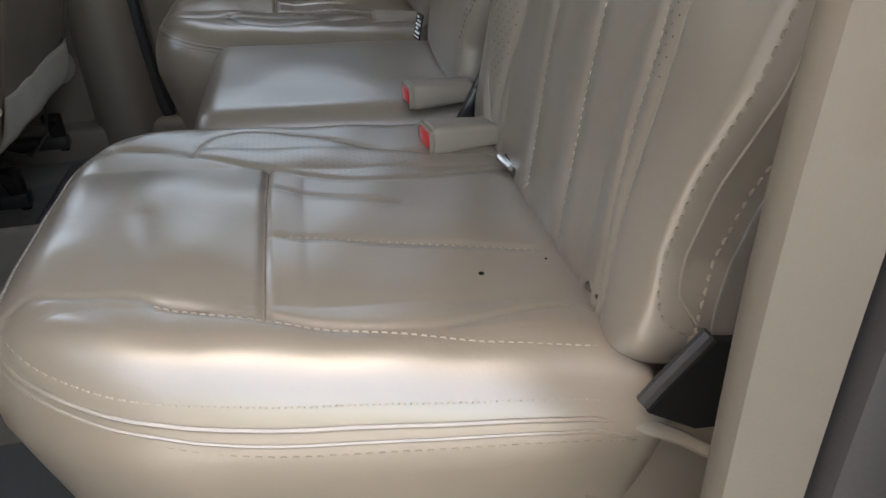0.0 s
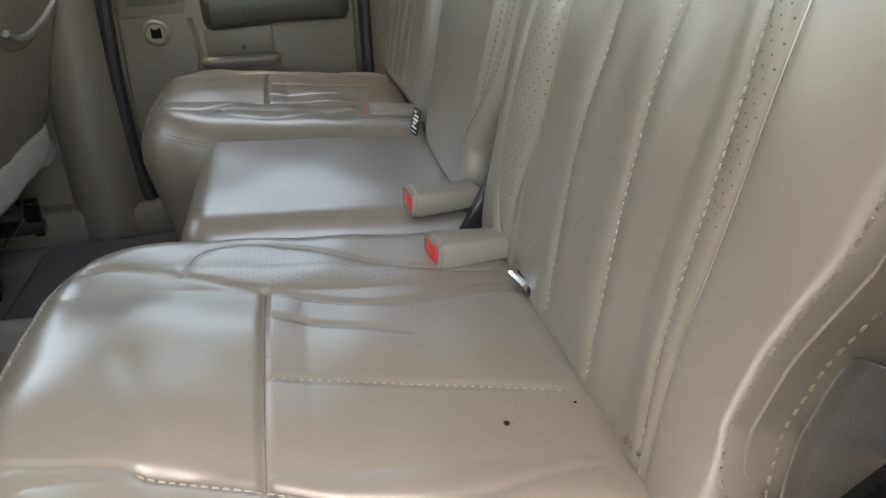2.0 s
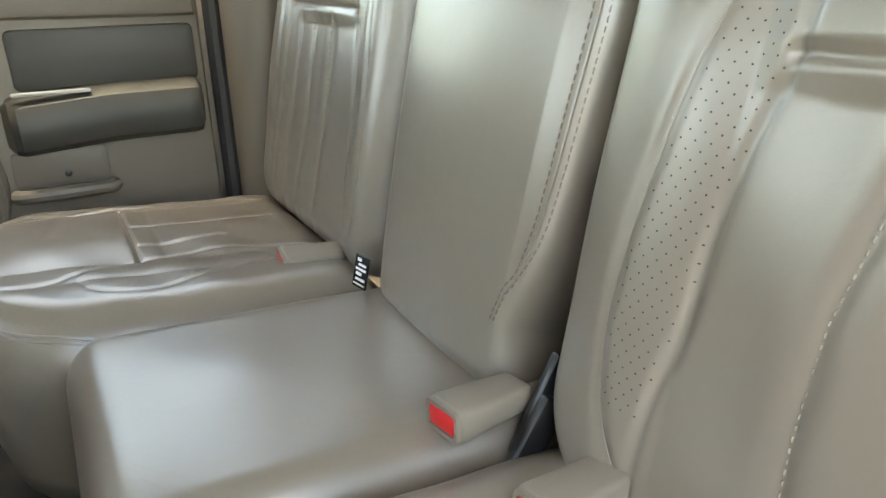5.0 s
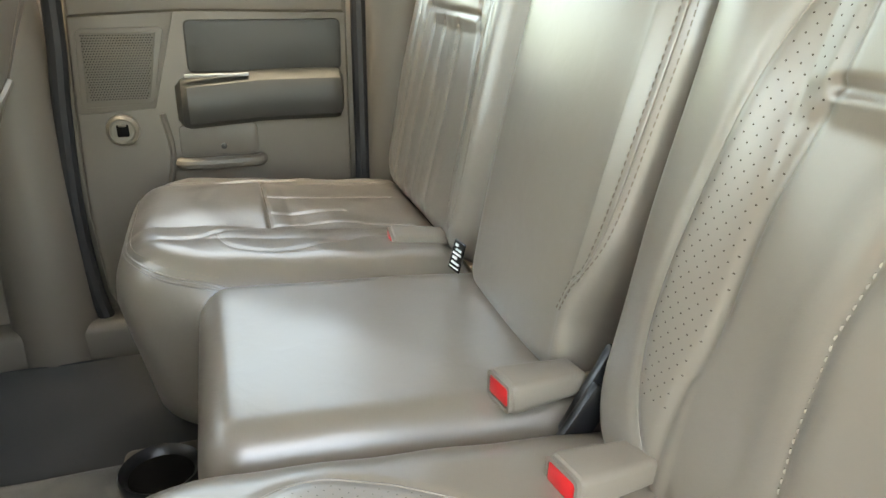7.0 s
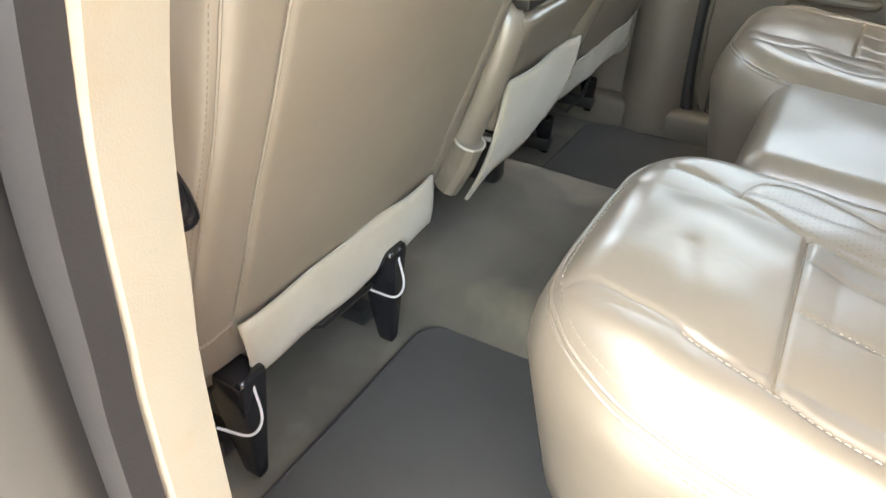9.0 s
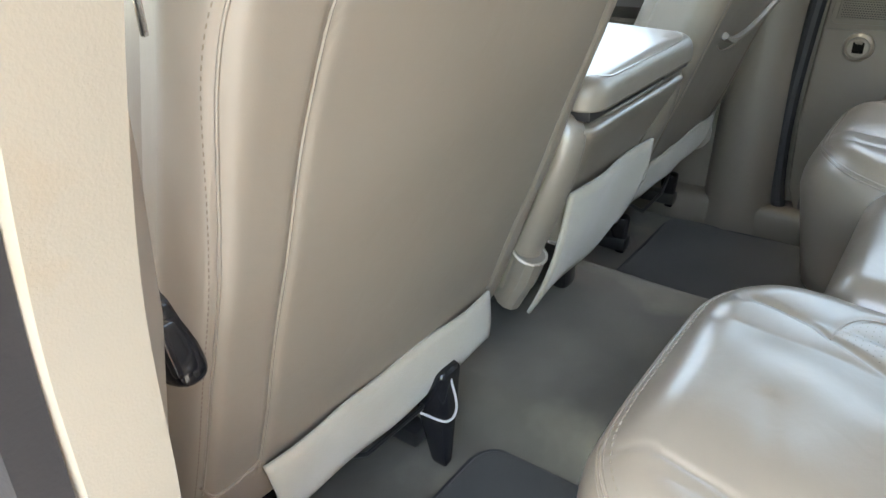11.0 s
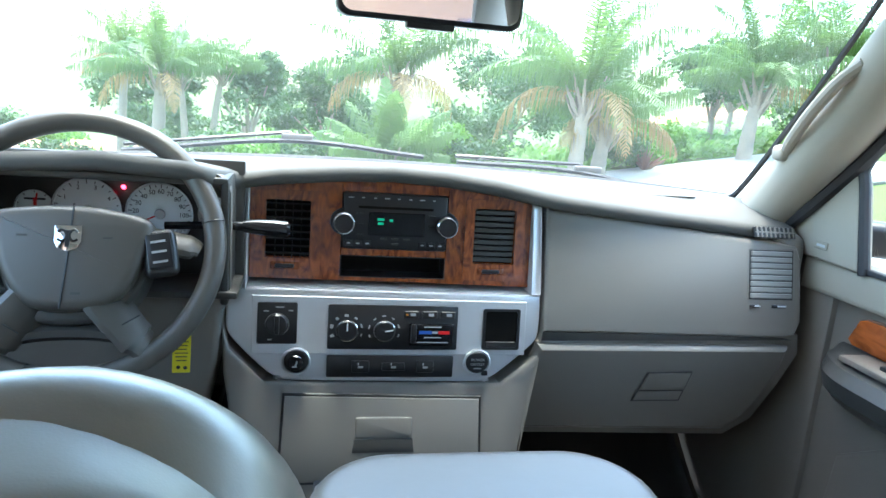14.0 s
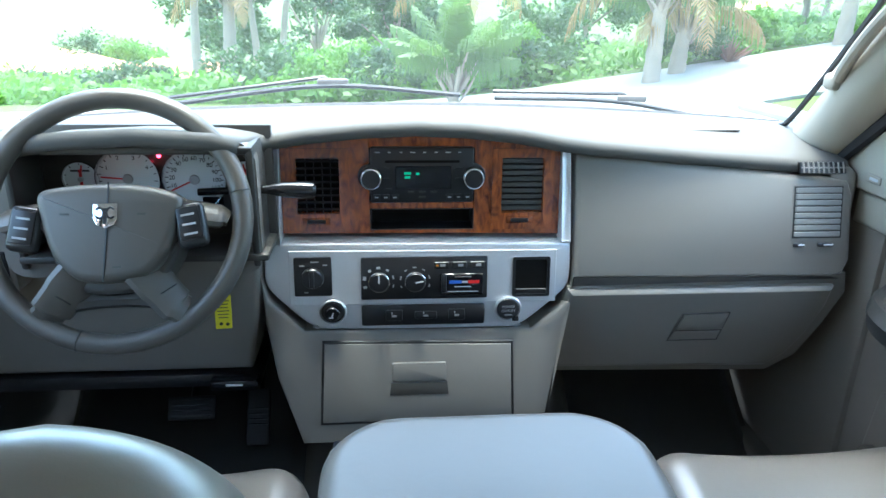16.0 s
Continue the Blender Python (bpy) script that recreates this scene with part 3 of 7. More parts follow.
    if not flip:
        def strip2(x, y):
            return 0.143 < f * x < 0.166 and 0.20 < y + H < 0.5
        perforation("perforation", pad, strip2, (0.125, 0.168, 0.12 - H, 0.5 - H), base, step=0.0105)
        # the brushed side gusset low down by the door
        gv, gf = [], []
        for i, v in enumerate(np.linspace(0.035, 0.165, 14)):
            for j, d in enumerate(np.linspace(-0.027, -0.15, 12)):
                w = hx - np.interp(v, [-0.05, 0.02, 0.066, 0.107, 0.16, 0.225, 0.30, 0.45], [0.030, 0.035, 0.048, 0.056, 0.048, 0.026, 0.018, 0.0]) + 0.007
                gv.append((w + 0.0012 * math.sin(v * 90 + d * 70) + 0.002 * math.sin(d * 50), v - H + 0.25 * (d + 0.027) * (v > 0.1), d))
        for i in range(13):
            for j in range(11):
                q = i * 12 + j
                gf.append((q, q + 1, q + 13, q + 12))
        gus = mesh_part("side_gusset", gv, gf, FUZZ, base, "brushed fabric gusset with a worn nap")
        gus.modifiers.new("thick", "SOLIDIFY").thickness = 0.004
        part("gusset_hem", tube([(hx - 0.004, 0.172 - H, -0.03), (hx + 0.001, 0.160 - H, -0.08), (hx - 0.001, 0.145 - H, -0.13)], 0.008, 8, flat=0.4), LEATHER, base)
    return base


outer_back(near_seat, -0.432, False, 0.272)
outer_back(far_seat, 0.455, True, 0.25)


def middle_back(seat):
    H = 0.32

    def top(x, y):
        v = y + H
        z = 0.024 * bump_between(v, -0.12, 0.7) + 0.012 * bump_between(x, -0.17, 0.17)
        z -= 0.005 * groove(line_dist(x, y, [(0.135, 0.14 - H), (0.142, 0.6 - H)]), 0.005)
        z += 0.002 * bump_between(x, 0.12, 0.17)
        z += 0.001 * np.sin(x * 25) * np.sin(v * 19)
        return z
    def warp(x, y):
        cut = np.interp(y + H, [0.0, 0.03, 0.09, 0.14, 0.19, 0.25, 0.37], [0.040, 0.045, 0.050, 0.032, 0.018, 0.010, 0.0])
        return x - cut * np.clip(x / 0.172, 0, 1) ** 3, y
    pad = Pad(0.172, H, 0.16, 0.045, (0.05, 0.06), top, rz=0.05, warp=warp)
    base = pad.build("backrest", LEATHER, seat, step=0.006)
    base.matrix_local = seat.matrix_world.inverted() @ back_pose(0.018, -0.025) @ Matrix.Translation((0, 0.32, 0))
    line = smoothline([(0.120, 0.10 - H), (0.13, 0.13 - H), (0.146, 0.18 - H), (0.150, 0.3 - H), (0.150, 0.56 - H)], 6)
    for d in (-0.004, 0.005):
        stitching("stitching", pad, [(x + d, y) for x, y in line], base, step=0.008, mat=SEAM)
    piping("seam_cord", pad, line, base, 0.0018)
    bm = slab(rrect(-0.03, 0.03, 0.0, 0.11, 0.012), 0, 0.01, 0.003)
    part("side_gusset", bm, FUZZ, base, "brushed fabric gusset").matrix_local = Matrix.Translation((0.136, 0.02 - H, -0.05)) @ pose(0, 0, 0, -90, 0, 70)
    # the pale strip where it meets the next backrest
    strip = [(-0.166, v - H) for v in np.linspace(0.03, 0.6, 20)]
    part("edge_strip", tube(pad.on(strip, -0.002), 0.012, 8, flat=0.6), EDGEPALE, base, "paler vinyl edge strip")
    return base


middle_back(mid_seat)


def buckle(m, label, dark=True):
    """A belt buckle in its sleeve, with the red button at the front."""
    base = thing("seat_belt_buckle", label, "belt buckle", m, group="belt buckles")
    sleeve = rbox((0, -0.005, 0), (0.048, 0.088, 0.034), 0.008, 3)
    for v in sleeve.verts:
        k = np.interp(v.co.y, (-0.05, 0.04), (0.78, 1.0))
        v.co.x *= k
        v.co.z *= np.interp(v.co.y, (-0.05, 0.04), (0.7, 1.0))
    part("sleeve", sleeve, SLEEVE, base)
    part("release_button", rbox((0, 0.0395, 0.001), (0.035, 0.006, 0.019), 0.003, 2), RED, base, "red release button")
    part("rim", ring(rrect(-0.022, 0.022, -0.0145, 0.0145, 0.006), rrect(-0.0185, 0.0185, -0.0105, 0.0105, 0.004), 0.0375, 0.0415), SLEEVE, base)
    part("strap", rbox((0, -0.062, -0.006), (0.018, 0.04, 0.006), 0.002), SLEEVE, base)
    return base


SLEEVE = shader("buckle_sleeve", (0.215, 0.182, 0.147), 0.5, var=0.05, grain=0.2, grain_scale=700)
buckle(pose(-0.257, 0.020, 0.441, 4, 3, 8), "taupe belt buckle with red button on the seat cushion")
buckle(pose(-0.131, 0.022, 0.448, 2, 4, 6), "taupe belt buckle with red button on the middle cushion")
buckle(pose(0.318, 0.018, 0.430, 2, -8, -4), "taupe belt buckle with red button on the far cushion")


def chrome_latch(x0, x1, y0, y1):
    base = thing("anchor_bar", "small chrome child seat anchor bar in the seat gap", "anchor bar", pose((x0 + x1) / 2, (y0 + y1) / 2, 0.430), group="anchor bars")
    dx, dy = (x1 - x0) / 2, (y1 - y0) / 2
    part("bar", tube([(-dx, -dy - 0.01, -0.012), (-dx, -dy, 0), (dx, dy, 0), (dx, dy - 0.012, -0.012)], 0.0045, 8), CHROME, base)
    part("socket", rbox((0, -0.012, -0.006), (2 * abs(dx) + 0.02, 0.016, 0.014), 0.004), BLACK, base)


chrome_latch(-0.602, -0.562, -0.030, -0.022)
chrome_latch(-0.335, -0.308, -0.020, -0.014)

# warning tag in the gap of the backrests
tag = thing("warning_tag", "small black and white warning tag sewn into the backrest seam", "tag", pose(0.190, -0.006, 0.450, 90 - 14, 0, -170))
part("card", rbox((0, 0, 0), (0.030, 0.042, 0.002), 0.0006, 1), BLACKGLOSS, tag)
for bx, by, bw, bh in ((0, 0.003, 0.022, 0.003), (0.002, 0.009, 0.016, 0.003), (-0.003, -0.003, 0.012, 0.004), (0.001, -0.010, 0.02, 0.003), (-0.005, 0.015, 0.008, 0.004), (0, -0.0165, 0.024, 0.002)):
    part("print_bar", rbox((bx, by, 0.0013), (bw, bh, 0.0006), 0), WHITE, tag)

# black hinge covers between the backrests
for bx, by, bz, rot in ((-0.158, -0.012, 0.415, 28), (-0.168, 0.012, 0.385, 32)):
    hinge = thing("hinge", "black plastic hinge cover beside the backrest", "hinge", pose(bx, by, bz, rot, 0, 0), group="hinge covers")
    part("shell", rbox((0, 0, 0.035), (0.012, 0.030, 0.10), 0.004, 2), BLACK, hinge)

# ---- front seats ----
CORD = shader("cord_vinyl", (0.27, 0.235, 0.19), 0.4, var=0.04)


def front_seat(cx, driver, label):
    """A front seat seen from behind: backrest, headrest on two posts, cushion, skirt and track."""
    f = 1 if driver else -1
    a = radians(19.5)
    m = Matrix(((1, 0, 0, cx), (0, -math.sin(a), -math.cos(a), 0.653), (0, math.cos(a), -math.sin(a), 0.615), (0, 0, 0, 1)))
    base = pose(cx, 0.86, 0.10)
    seat = thing("front_seat", label, "car seat", base, group="front seats")
    inv = base.inverted() @ m
    inv = inv @ Matrix.Translation((0, -0.05, 0))
    H = 0.348
    # o grows towards the door
    LOW = 0.05

    def P(o, v):
        return (-f * (o + 0.005 if driver else o * 0.92), v + LOW)
    arch = smoothline([P(0.196, -0.30), P(0.202, -0.12), P(0.204, 0.05), P(0.201, 0.135), P(0.193, 0.196), P(0.170, 0.228), P(0.122, 0.243), P(0.03, 0.242), P(-0.06, 0.239), P(-0.155, 0.234), P(-0.200, 0.225), P(-0.228, 0.207), P(-0.238, 0.17), P(-0.236, 0.0), P(-0.225, -0.30)], 6)
    edge = smoothline([P(0.262, -0.285), P(0.262, -0.05), P(0.264, 0.05), P(0.269, 0.16), P(0.262, 0.217), P(0.240, 0.258), P(0.210, 0.280), P(0.168, 0.289), P(0.12, 0.2935), P(0.0, 0.2935), P(-0.14, 0.290), P(-0.205, 0.274), P(-0.247, 0.235), P(-0.262, 0.17)], 6)
    notch_door = [P(0.125, 0.2935), P(0.140, 0.2995)]
    notch = [P(-0.172, 0.283), P(-0.172, 0.2985)]
    diag_door = [P(0.207, 0.276), P(0.168, 0.229)]
    diag = [P(-0.262, 0.245), P(-0.228, 0.207)]

    def top(x, y):
        o, v = -f * x, y - LOW
        z = 0.008 * bump_between(o, -0.32, 0.32) + 0.005 * bump_between(v, -0.4, 0.38)
        z -= 0.0038 * groove(line_dist(x, y, arch), 0.0050)
        z -= 0.0036 * groove(line_dist(x, y, edge), 0.0045)
        z -= 0.0022 * groove(line_dist(x, y, diag), 0.004) + 0.0022 * groove(line_dist(x, y, diag_door), 0.004)
        z -= 0.006 * np.exp(-((o + 0.02) / 0.14) ** 2 - ((v + 0.08) / 0.12) ** 2)
        z += 0.0016 * np.sin(o * 17 + y * 13) * np.sin(y * 19 - o * 9)
        return z
    def warp(x, y):
        # the top dips where the headrest posts go in
        dip = sum(np.exp(-((x - px - f * 0.024) / 0.036) ** 2) for px in (-0.0905, 0.0905))
        return x, y - 0.004 * dip * np.clip(y / H, 0, 1.2) ** 16
    pad = Pad(0.288 if driver else 0.260, H, 0.11, 0.036, (0.08, 0.10), top, tuck=0.035, tuck_y=0.0, rz=0.036, shear=0.30, warp=warp)
    back = pad.build("backrest", LEATHER_BACK, seat, step=0.0034, sides=22)
    back.matrix_local = inv
    for line, r in ((arch, 0.0013), (resample_line(diag, 14), 0.0008), (resample_line(diag_door, 14), 0.0008), (edge, 0.0014), (notch, 0.0010), (notch_door, 0.0010)):
        piping("seam_cord", pad, line, back, r, LEATHER_BACK, lift=0.0007)
    for line in (diag, diag_door):
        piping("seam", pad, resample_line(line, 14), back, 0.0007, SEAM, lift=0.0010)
    outside = [(x - f * 0.0065 * min(1, abs(x) / 0.2), y + 0.004 * max(0, (y - 0.25) / 0.09)) for x, y in edge[:54]]
    stitching("stitching", pad, outside, back, step=0.0062, length=0.0036, r=0.0005, mat=SEAM, lift=0.0)
    # front side of the backrest
    fp = Pad(0.280 if driver else 0.205, 0.330 if driver else 0.305, 0.13, 0.05, (0.035, 0.125), lambda x, y: 0.015 * bump_between(y, -0.4, 0.4) - 0.02 * bump_between(x, -0.16, 0.16))
    fo = fp.build("backrest_front", LEATHER, seat, step=0.02)
    fo.matrix_local = inv @ Matrix.Translation((0.018 if driver else 0, 0.0 if driver else -0.018, -0.137)) @ pose(0, 0, 0, 0, 180, 0)
    # headrest and posts
    up = (inv.to_3x3() @ Vector((0, 1, -0.12))).normalized()
    for px in (-0.0905, 0.0905):
        q = inv @ Vector((px + f * 0.028, H - 0.014, -0.054))
        part("post", tube([q - up * 0.02, q + up * 0.13], 0.0065, 16), STEEL, seat, "bare steel headrest post")
        g = rbox((0, 0, 0), (0.048, 0.034, 0.013), 0.0045, 3)
        for v in g.verts:
            k = 1.0 - 0.10 * max(0, v.co.z / 0.006)
            v.co.x *= k
            v.co.y *= k
        gl = part("post_guide", g, BLACK, seat, "black plastic post guide")
        gl.matrix_local = Matrix.Translation(q + up * 0.008) @ inv.to_3x3().to_4x4() @ pose(0, 0, 0, -90, 0, 0)
        part("collar", lathe([(0.011, 0.004), (0.010, 0.0085), (0.0075, 0.0095)], 20), BLACK, gl)
    hp = Pad(0.150, 0.085, 0.10, 0.05, (0.045, 0.06), lambda x, y: 0.01 * bump_between(x, -0.16, 0.16), rz=0.045)
    hr = hp.build("headrest", LEATHER_BACK, seat, step=0.012)
    c = inv @ Vector((f * 0.024, H - 0.012, -0.050)) + up * 0.158
    hr.matrix_local = Matrix.Translation(c) @ inv.to_3x3().to_4x4() @ Matrix.Translation((0, 0, 0.05))
    # cushion
    cp = Pad(0.255, 0.25, 0.16, 0.06, (0.05, 0.07), lambda x, y: 0.018 * (np.abs(x) / 0.2) ** 2 + 0.01 * bump_between(y, 0.0, 0.3), rz=0.06)
    cu = cp.build("seat_cushion", LEATHER, seat, step=0.015)
    cu.matrix_local = base.inverted() @ pose(cx, 1.02, 0.415, 5)
    part("seat_base", rbox((0, 0.17, 0.155), (0.38, 0.34, 0.09), 0.02), CHARCOAL, seat)
    # the pale fleece flap that hangs from the hem
    piping("hem", pad, smoothline([P(0.264, -0.27), P(0.255, -0.288), P(0.235, -0.292), P(0.20, -0.284)], 6), back, 0.0018, LEATHER_BACK, lift=0.001)
    n = 34
    verts, faces = [], []
    for j, v in enumerate(np.linspace(0, 1, 8)):
        for i, t in enumerate(np.linspace(0, 1, n)):
            o0, o1 = 0.205 - 0.034 * v, -0.208 - 0.052 * v
            wob = 0.002 * math.sin(t * 9 + j * 0.5) + 0.0014 * math.sin(t * 17)
            drop = (0.128 if driver else 0.085) * v * (1.0 + 0.05 * math.sin(t * 3) + 0.03 * math.sin(t * 11))
            verts.append(inv @ Vector((-f * (o0 + (o1 - o0) * t), -0.288 + LOW - drop, 0.012 + 0.012 * math.sin(v * 2.2) + wob)))
    for j in range(7):
        for i in range(n - 1):
            q = j * n + i
            faces.append((q, q + 1, q + n + 1, q + n))
    flap = mesh_part("skirt_flap", verts, faces, SUEDE, seat, "pale fleece skirt flap")
    so = flap.modifiers.new("thick", "SOLIDIFY")
    so.thickness = 0.004
    # tracks and their black end covers
    for sx in (-0.19, 0.123):
        part("track", rbox((f * sx, 0.17, 0.0), (0.035, 0.46, 0.03), 0.004), BLACK, seat)
        bm = rbox((f * sx, -0.09, 0.060), (0.050, 0.075, 0.19) if driver else (0.036, 0.05, 0.16), 0.012, 3)
        for v in bm.verts:
            k = np.interp(v.co.z, (-0.035, 0.155), (0.36, 1.0))
            v.co.y = -0.085 + (v.co.y + 0.09) * k - 0.018 * (1 - k)
            v.co.x = f * sx + (v.co.x - f * sx) * k
        if not driver:
            for v in bm.verts:
                v.co.z = -0.035 + (v.co.z + 0.035) * 0.6
                v.co.y += 0.05
        tc = part("track_cover", bm, BLACKGLOSS, seat, "glossy black track cover")
        if driver:
            part("wire", tube(smoothline([(f * sx - 0.05, -0.10, 0.10), (f * sx - 0.03, -0.13, 0.085), (f * sx - 0.012, -0.135, 0.10), (f * sx - 0.004, -0.12, 0.14)], 5), 0.0018, 6), GREYPRINT, tc)
    part("release_bar", tube([(-f * 0.10, -0.07, 0.13), (-f * 0.02, -0.08, 0.085), (f * 0.10, -0.08, 0.08), (f * 0.16, -0.06, 0.12)], 0.004, 8), BLACK, seat)
    if driver:
        cap = part("recline_cover", rbox((0, 0, 0), (0.030, 0.078, 0.040), 0.013, 4), BLACKGLOSS, seat, "black recliner cover")
        cap.matrix_local = base.inverted() @ pose(-0.724, 0.696, 0.562, 70, 0, 0)
        part("facet", rbox((-0.006, -0.004, 0.016), (0.020, 0.046, 0.012), 0.005, 2), BLACKGLOSS, cap)
    else:
        # the gathered top of the map pocket
        pts = [P(o, 0.005 - 0.055 * (1 - ((o + 0.02) / 0.19) ** 2)) for o in np.linspace(-0.150, 0.19, 24)]
        piping("pocket_hem", pad, pts, back, 0.007, LEATHER_BACK, lift=0.005, label="gathered hem of the map pocket")
        piping("pocket_seam", pad, [(x - f * 0.004, y - 0.024) for x, y in pts], back, 0.0015, SEAM, lift=0.0006)
        part("corner_wrap", rbox((0.23, -0.075, 0.17), (0.09, 0.07, 0.07), 0.028, 4), SUEDE, seat, "pale fleece wrapped corner")
    return seat


front_seat(-0.435, True, "taupe leather driver seat with headrest raised on steel posts")
front_seat(0.583, False, "taupe leather passenger seat with a map pocket on its back")


def console():
    base = thing("centre_console", "fold-down taupe leather centre console between the front seats", "console", pose(0.05, 0.86, 0.12))
    lid = Pad(0.192, 0.228, 0.040, 0.024, (0.035, 0.095), lambda x, y: 0.006 * bump_between(x, -0.22, 0.22) * bump_between(y, -0.27, 0.27), rz=0.024)
    lo = lid.build("lid", LEATHER_BACK, base, step=0.008)
    lo.matrix_local = pose(0, 0.0, 0.515, 1.5)
    part("lid_hem", tube(lid.on(rrect(-0.182, 0.182, -0.218, 0.218, 0.06, 8), -0.001), 0.0018, 6, True), LEATHER, lo)
    # Solid black block in place of the shade between lid and bin.
    part("lid_gap", rbox((0, 0.004, 0.470), (0.366, 0.440, 0.030), 0.003), BLACK, base, "black block drawn as the shaded gap under the lid")
    body = Pad(0.186, 0.222, 0.14, 0.03, (0.03, 0.05), lambda x, y: 0 * x, tuck=0.055, rz=0.012)
    bo = body.build("bin", LEATHER, base, step=0.010)
    bo.matrix_local = pose(0, 0.004, 0.452, 0.5)
    part("bin_hem", tube([(0.165 * t, -0.2135 + 0.02 * t ** 8, 0.452) for t in np.linspace(-1, 1, 20)], 0.0022, 6), LEATHER, base)
    part("latch", rbox((0.095, -0.219, 0.464), (0.07, 0.006, 0.010), 0.002), CHARCOAL, base)
    # padded hinge arms with their cuffs, and the folded back of the jump seat below
    for sx in (-1, 1):
        arm = smoothline([(sx * 0.172, -0.13, 0.455), (sx * 0.182, -0.185, 0.44), (sx * 0.186, -0.172, 0.36), (sx * 0.186, -0.135, 0.26), (sx * 0.186, -0.105, 0.18)], 6)
        part("hinge_arm", tube(arm, [0.024] * len(arm), 12, flat=0.8), LEATHER, base, "padded leather hinge arm")
        cuff = smoothline([(sx * 0.186, -0.138, 0.245), (sx * 0.186, -0.122, 0.20), (sx * 0.186, -0.100, 0.155)], 6)
        part("arm_cuff", tube(cuff, [0.029] * 7 + [0.027] * 6, 12, flat=0.85), LEATHER, base)
        part("cuff_hem", tube([Vector(cuff[0]) + Vector((0.029 * math.cos(t), 0.029 * 0.8 * math.sin(t), 0.010 * math.sin(t))) for t in np.linspace(0, 2 * math.pi, 17)[:-1]], 0.0025, 6, True), EDGEPALE, base)
    part("rear_panel", rbox((0, -0.15, 0.305), (0.29, 0.03, 0.12), 0.012, 3), LEATHER, base)
    n, verts, faces = 22, [], []
    for j, v in enumerate(np.linspace(0, 1, 10)):
        for i, t in enumerate(np.linspace(-1, 1, n)):
            x = (0.148 + 0.012 * math.sin(v * 2.5)) * t - 0.008 * v
            verts.append((x, -0.178 + 0.060 * v + 0.004 * math.sin(t * 4 + v * 3) - 0.012 * math.sin(v * 3), 0.335 - (0.20 - 0.012 * t) * v))
    for j in range(9):
        for i in range(n - 1):
            q = j * n + i
            faces.append((q, q + 1, q + n + 1, q + n))
    fl = mesh_part("skirt_flap", verts, faces, SUEDE, base, "pale fleece skirt flap")
    fl.modifiers.new("thick", "SOLIDIFY").thickness = 0.006
    part("seat_base", rbox((0, 0.12, 0.14), (0.28, 0.24, 0.20), 0.02), CHARCOAL, base)
    part("bracket", rbox((0.15, 0.0, 0.04), (0.05, 0.10, 0.10), 0.012), BLACK, base)
    return base


console()


# ---- cab structure ----
def structure(name, label, category, m=None):
    return thing(name, label, category, m, kind="structure")


def sheet(name, bm, mat, label, category):
    ob = part(name, bm, mat)
    return tagged(ob, label, category, kind="structure")


# floor with the tunnel hump in the middle
verts, faces = [], []
xs = np.r_[np.linspace(-0.80, 0.82, 110)]
ys = np.linspace(-0.5, 2.0, 60)
for x in xs:
    for y in ys:
        hump = 0.07 / (1 + math.exp((abs(x - 0.08) - 0.275) / 0.014))
        z = 0.04 + hump + 0.003 * math.sin(x * 19 + y * 7) * math.sin(y * 13) + max(0, y - 1.5) ** 2 * 1.2
        verts.append((x, y, z))
ny = len(ys)
for i in range(len(xs) - 1):
    for j in range(ny - 1):
        q = i * ny + j
        faces.append((q, q + ny, q + ny + 1, q + 1))
floor = mesh_part("floor", verts, faces, CARPET)
tagged(floor, "worn olive grey carpet over the floor and tunnel hump", "floor", kind="structure")


def floor_mat(x0, x1, y0, y1, label):
    base = thing("floor_mat", label, "floor mat", pose((x0 + x1) / 2, (y0 + y1) / 2, 0.045), group="floor mats")
    p = Pad((x1 - x0) / 2, (y1 - y0) / 2, 0.012, 0.006, (0.05, 0.05), lambda x, y: 0.0025 * np.sin(x * 23 + y * 5) * np.sin(y * 17) + 0.006)
    p.build("mat_body", MAT_DARK, base, step=0.02)
    edge = [(x, z) for x, z in rrect(-(x1 - x0) / 2, (x1 - x0) / 2, -(y1 - y0) / 2, (y1 - y0) / 2, 0.05)]
    part("binding", tube([(x, y, 0.0) for x, y in edge], 0.005, 6, True), RUBBER, base)


floor_mat(-0.76, -0.22, 0.28, 0.74, "dark grey carpet mat in the rear footwell")
floor_mat(0.375, 0.77, 0.28, 0.80, "dark grey carpet mat in the rear footwell")


def shaded_front_mat(x0, x1, label):
    """A footwell mat that runs up the toe board; its dark sheet stands in for the shade there."""
    base = thing("floor_mat", label, "floor mat", pose((x0 + x1) / 2, 1.4, 0.05), group="floor mats")
    vs, fs = [], []
    for y in np.linspace(0.96, 1.985, 36):
        for x in np.linspace(x0, x1, 14):
            z = 0.052 + max(0, y - 1.5) ** 2 * 1.2 + 0.003 * math.sin(x * 21 + y * 9)
            vs.append((x - (x0 + x1) / 2, y - 1.4, z - 0.05))
    for a in range(35):
        for b in range(13):
            q = a * 14 + b
            fs.append((q, q + 1, q + 15, q + 14))
    ob = mesh_part("mat_body", vs, fs, MAT_DARK, base)
    ob.modifiers.new("thick", "SOLIDIFY").thickness = 0.006


shaded_front_mat(-0.79, -0.255, "carpet mat running up the driver footwell, shade put into its dark grey")
shaded_front_mat(0.375, 0.80, "carpet mat running up the passenger footwell, shade put into its dark grey")

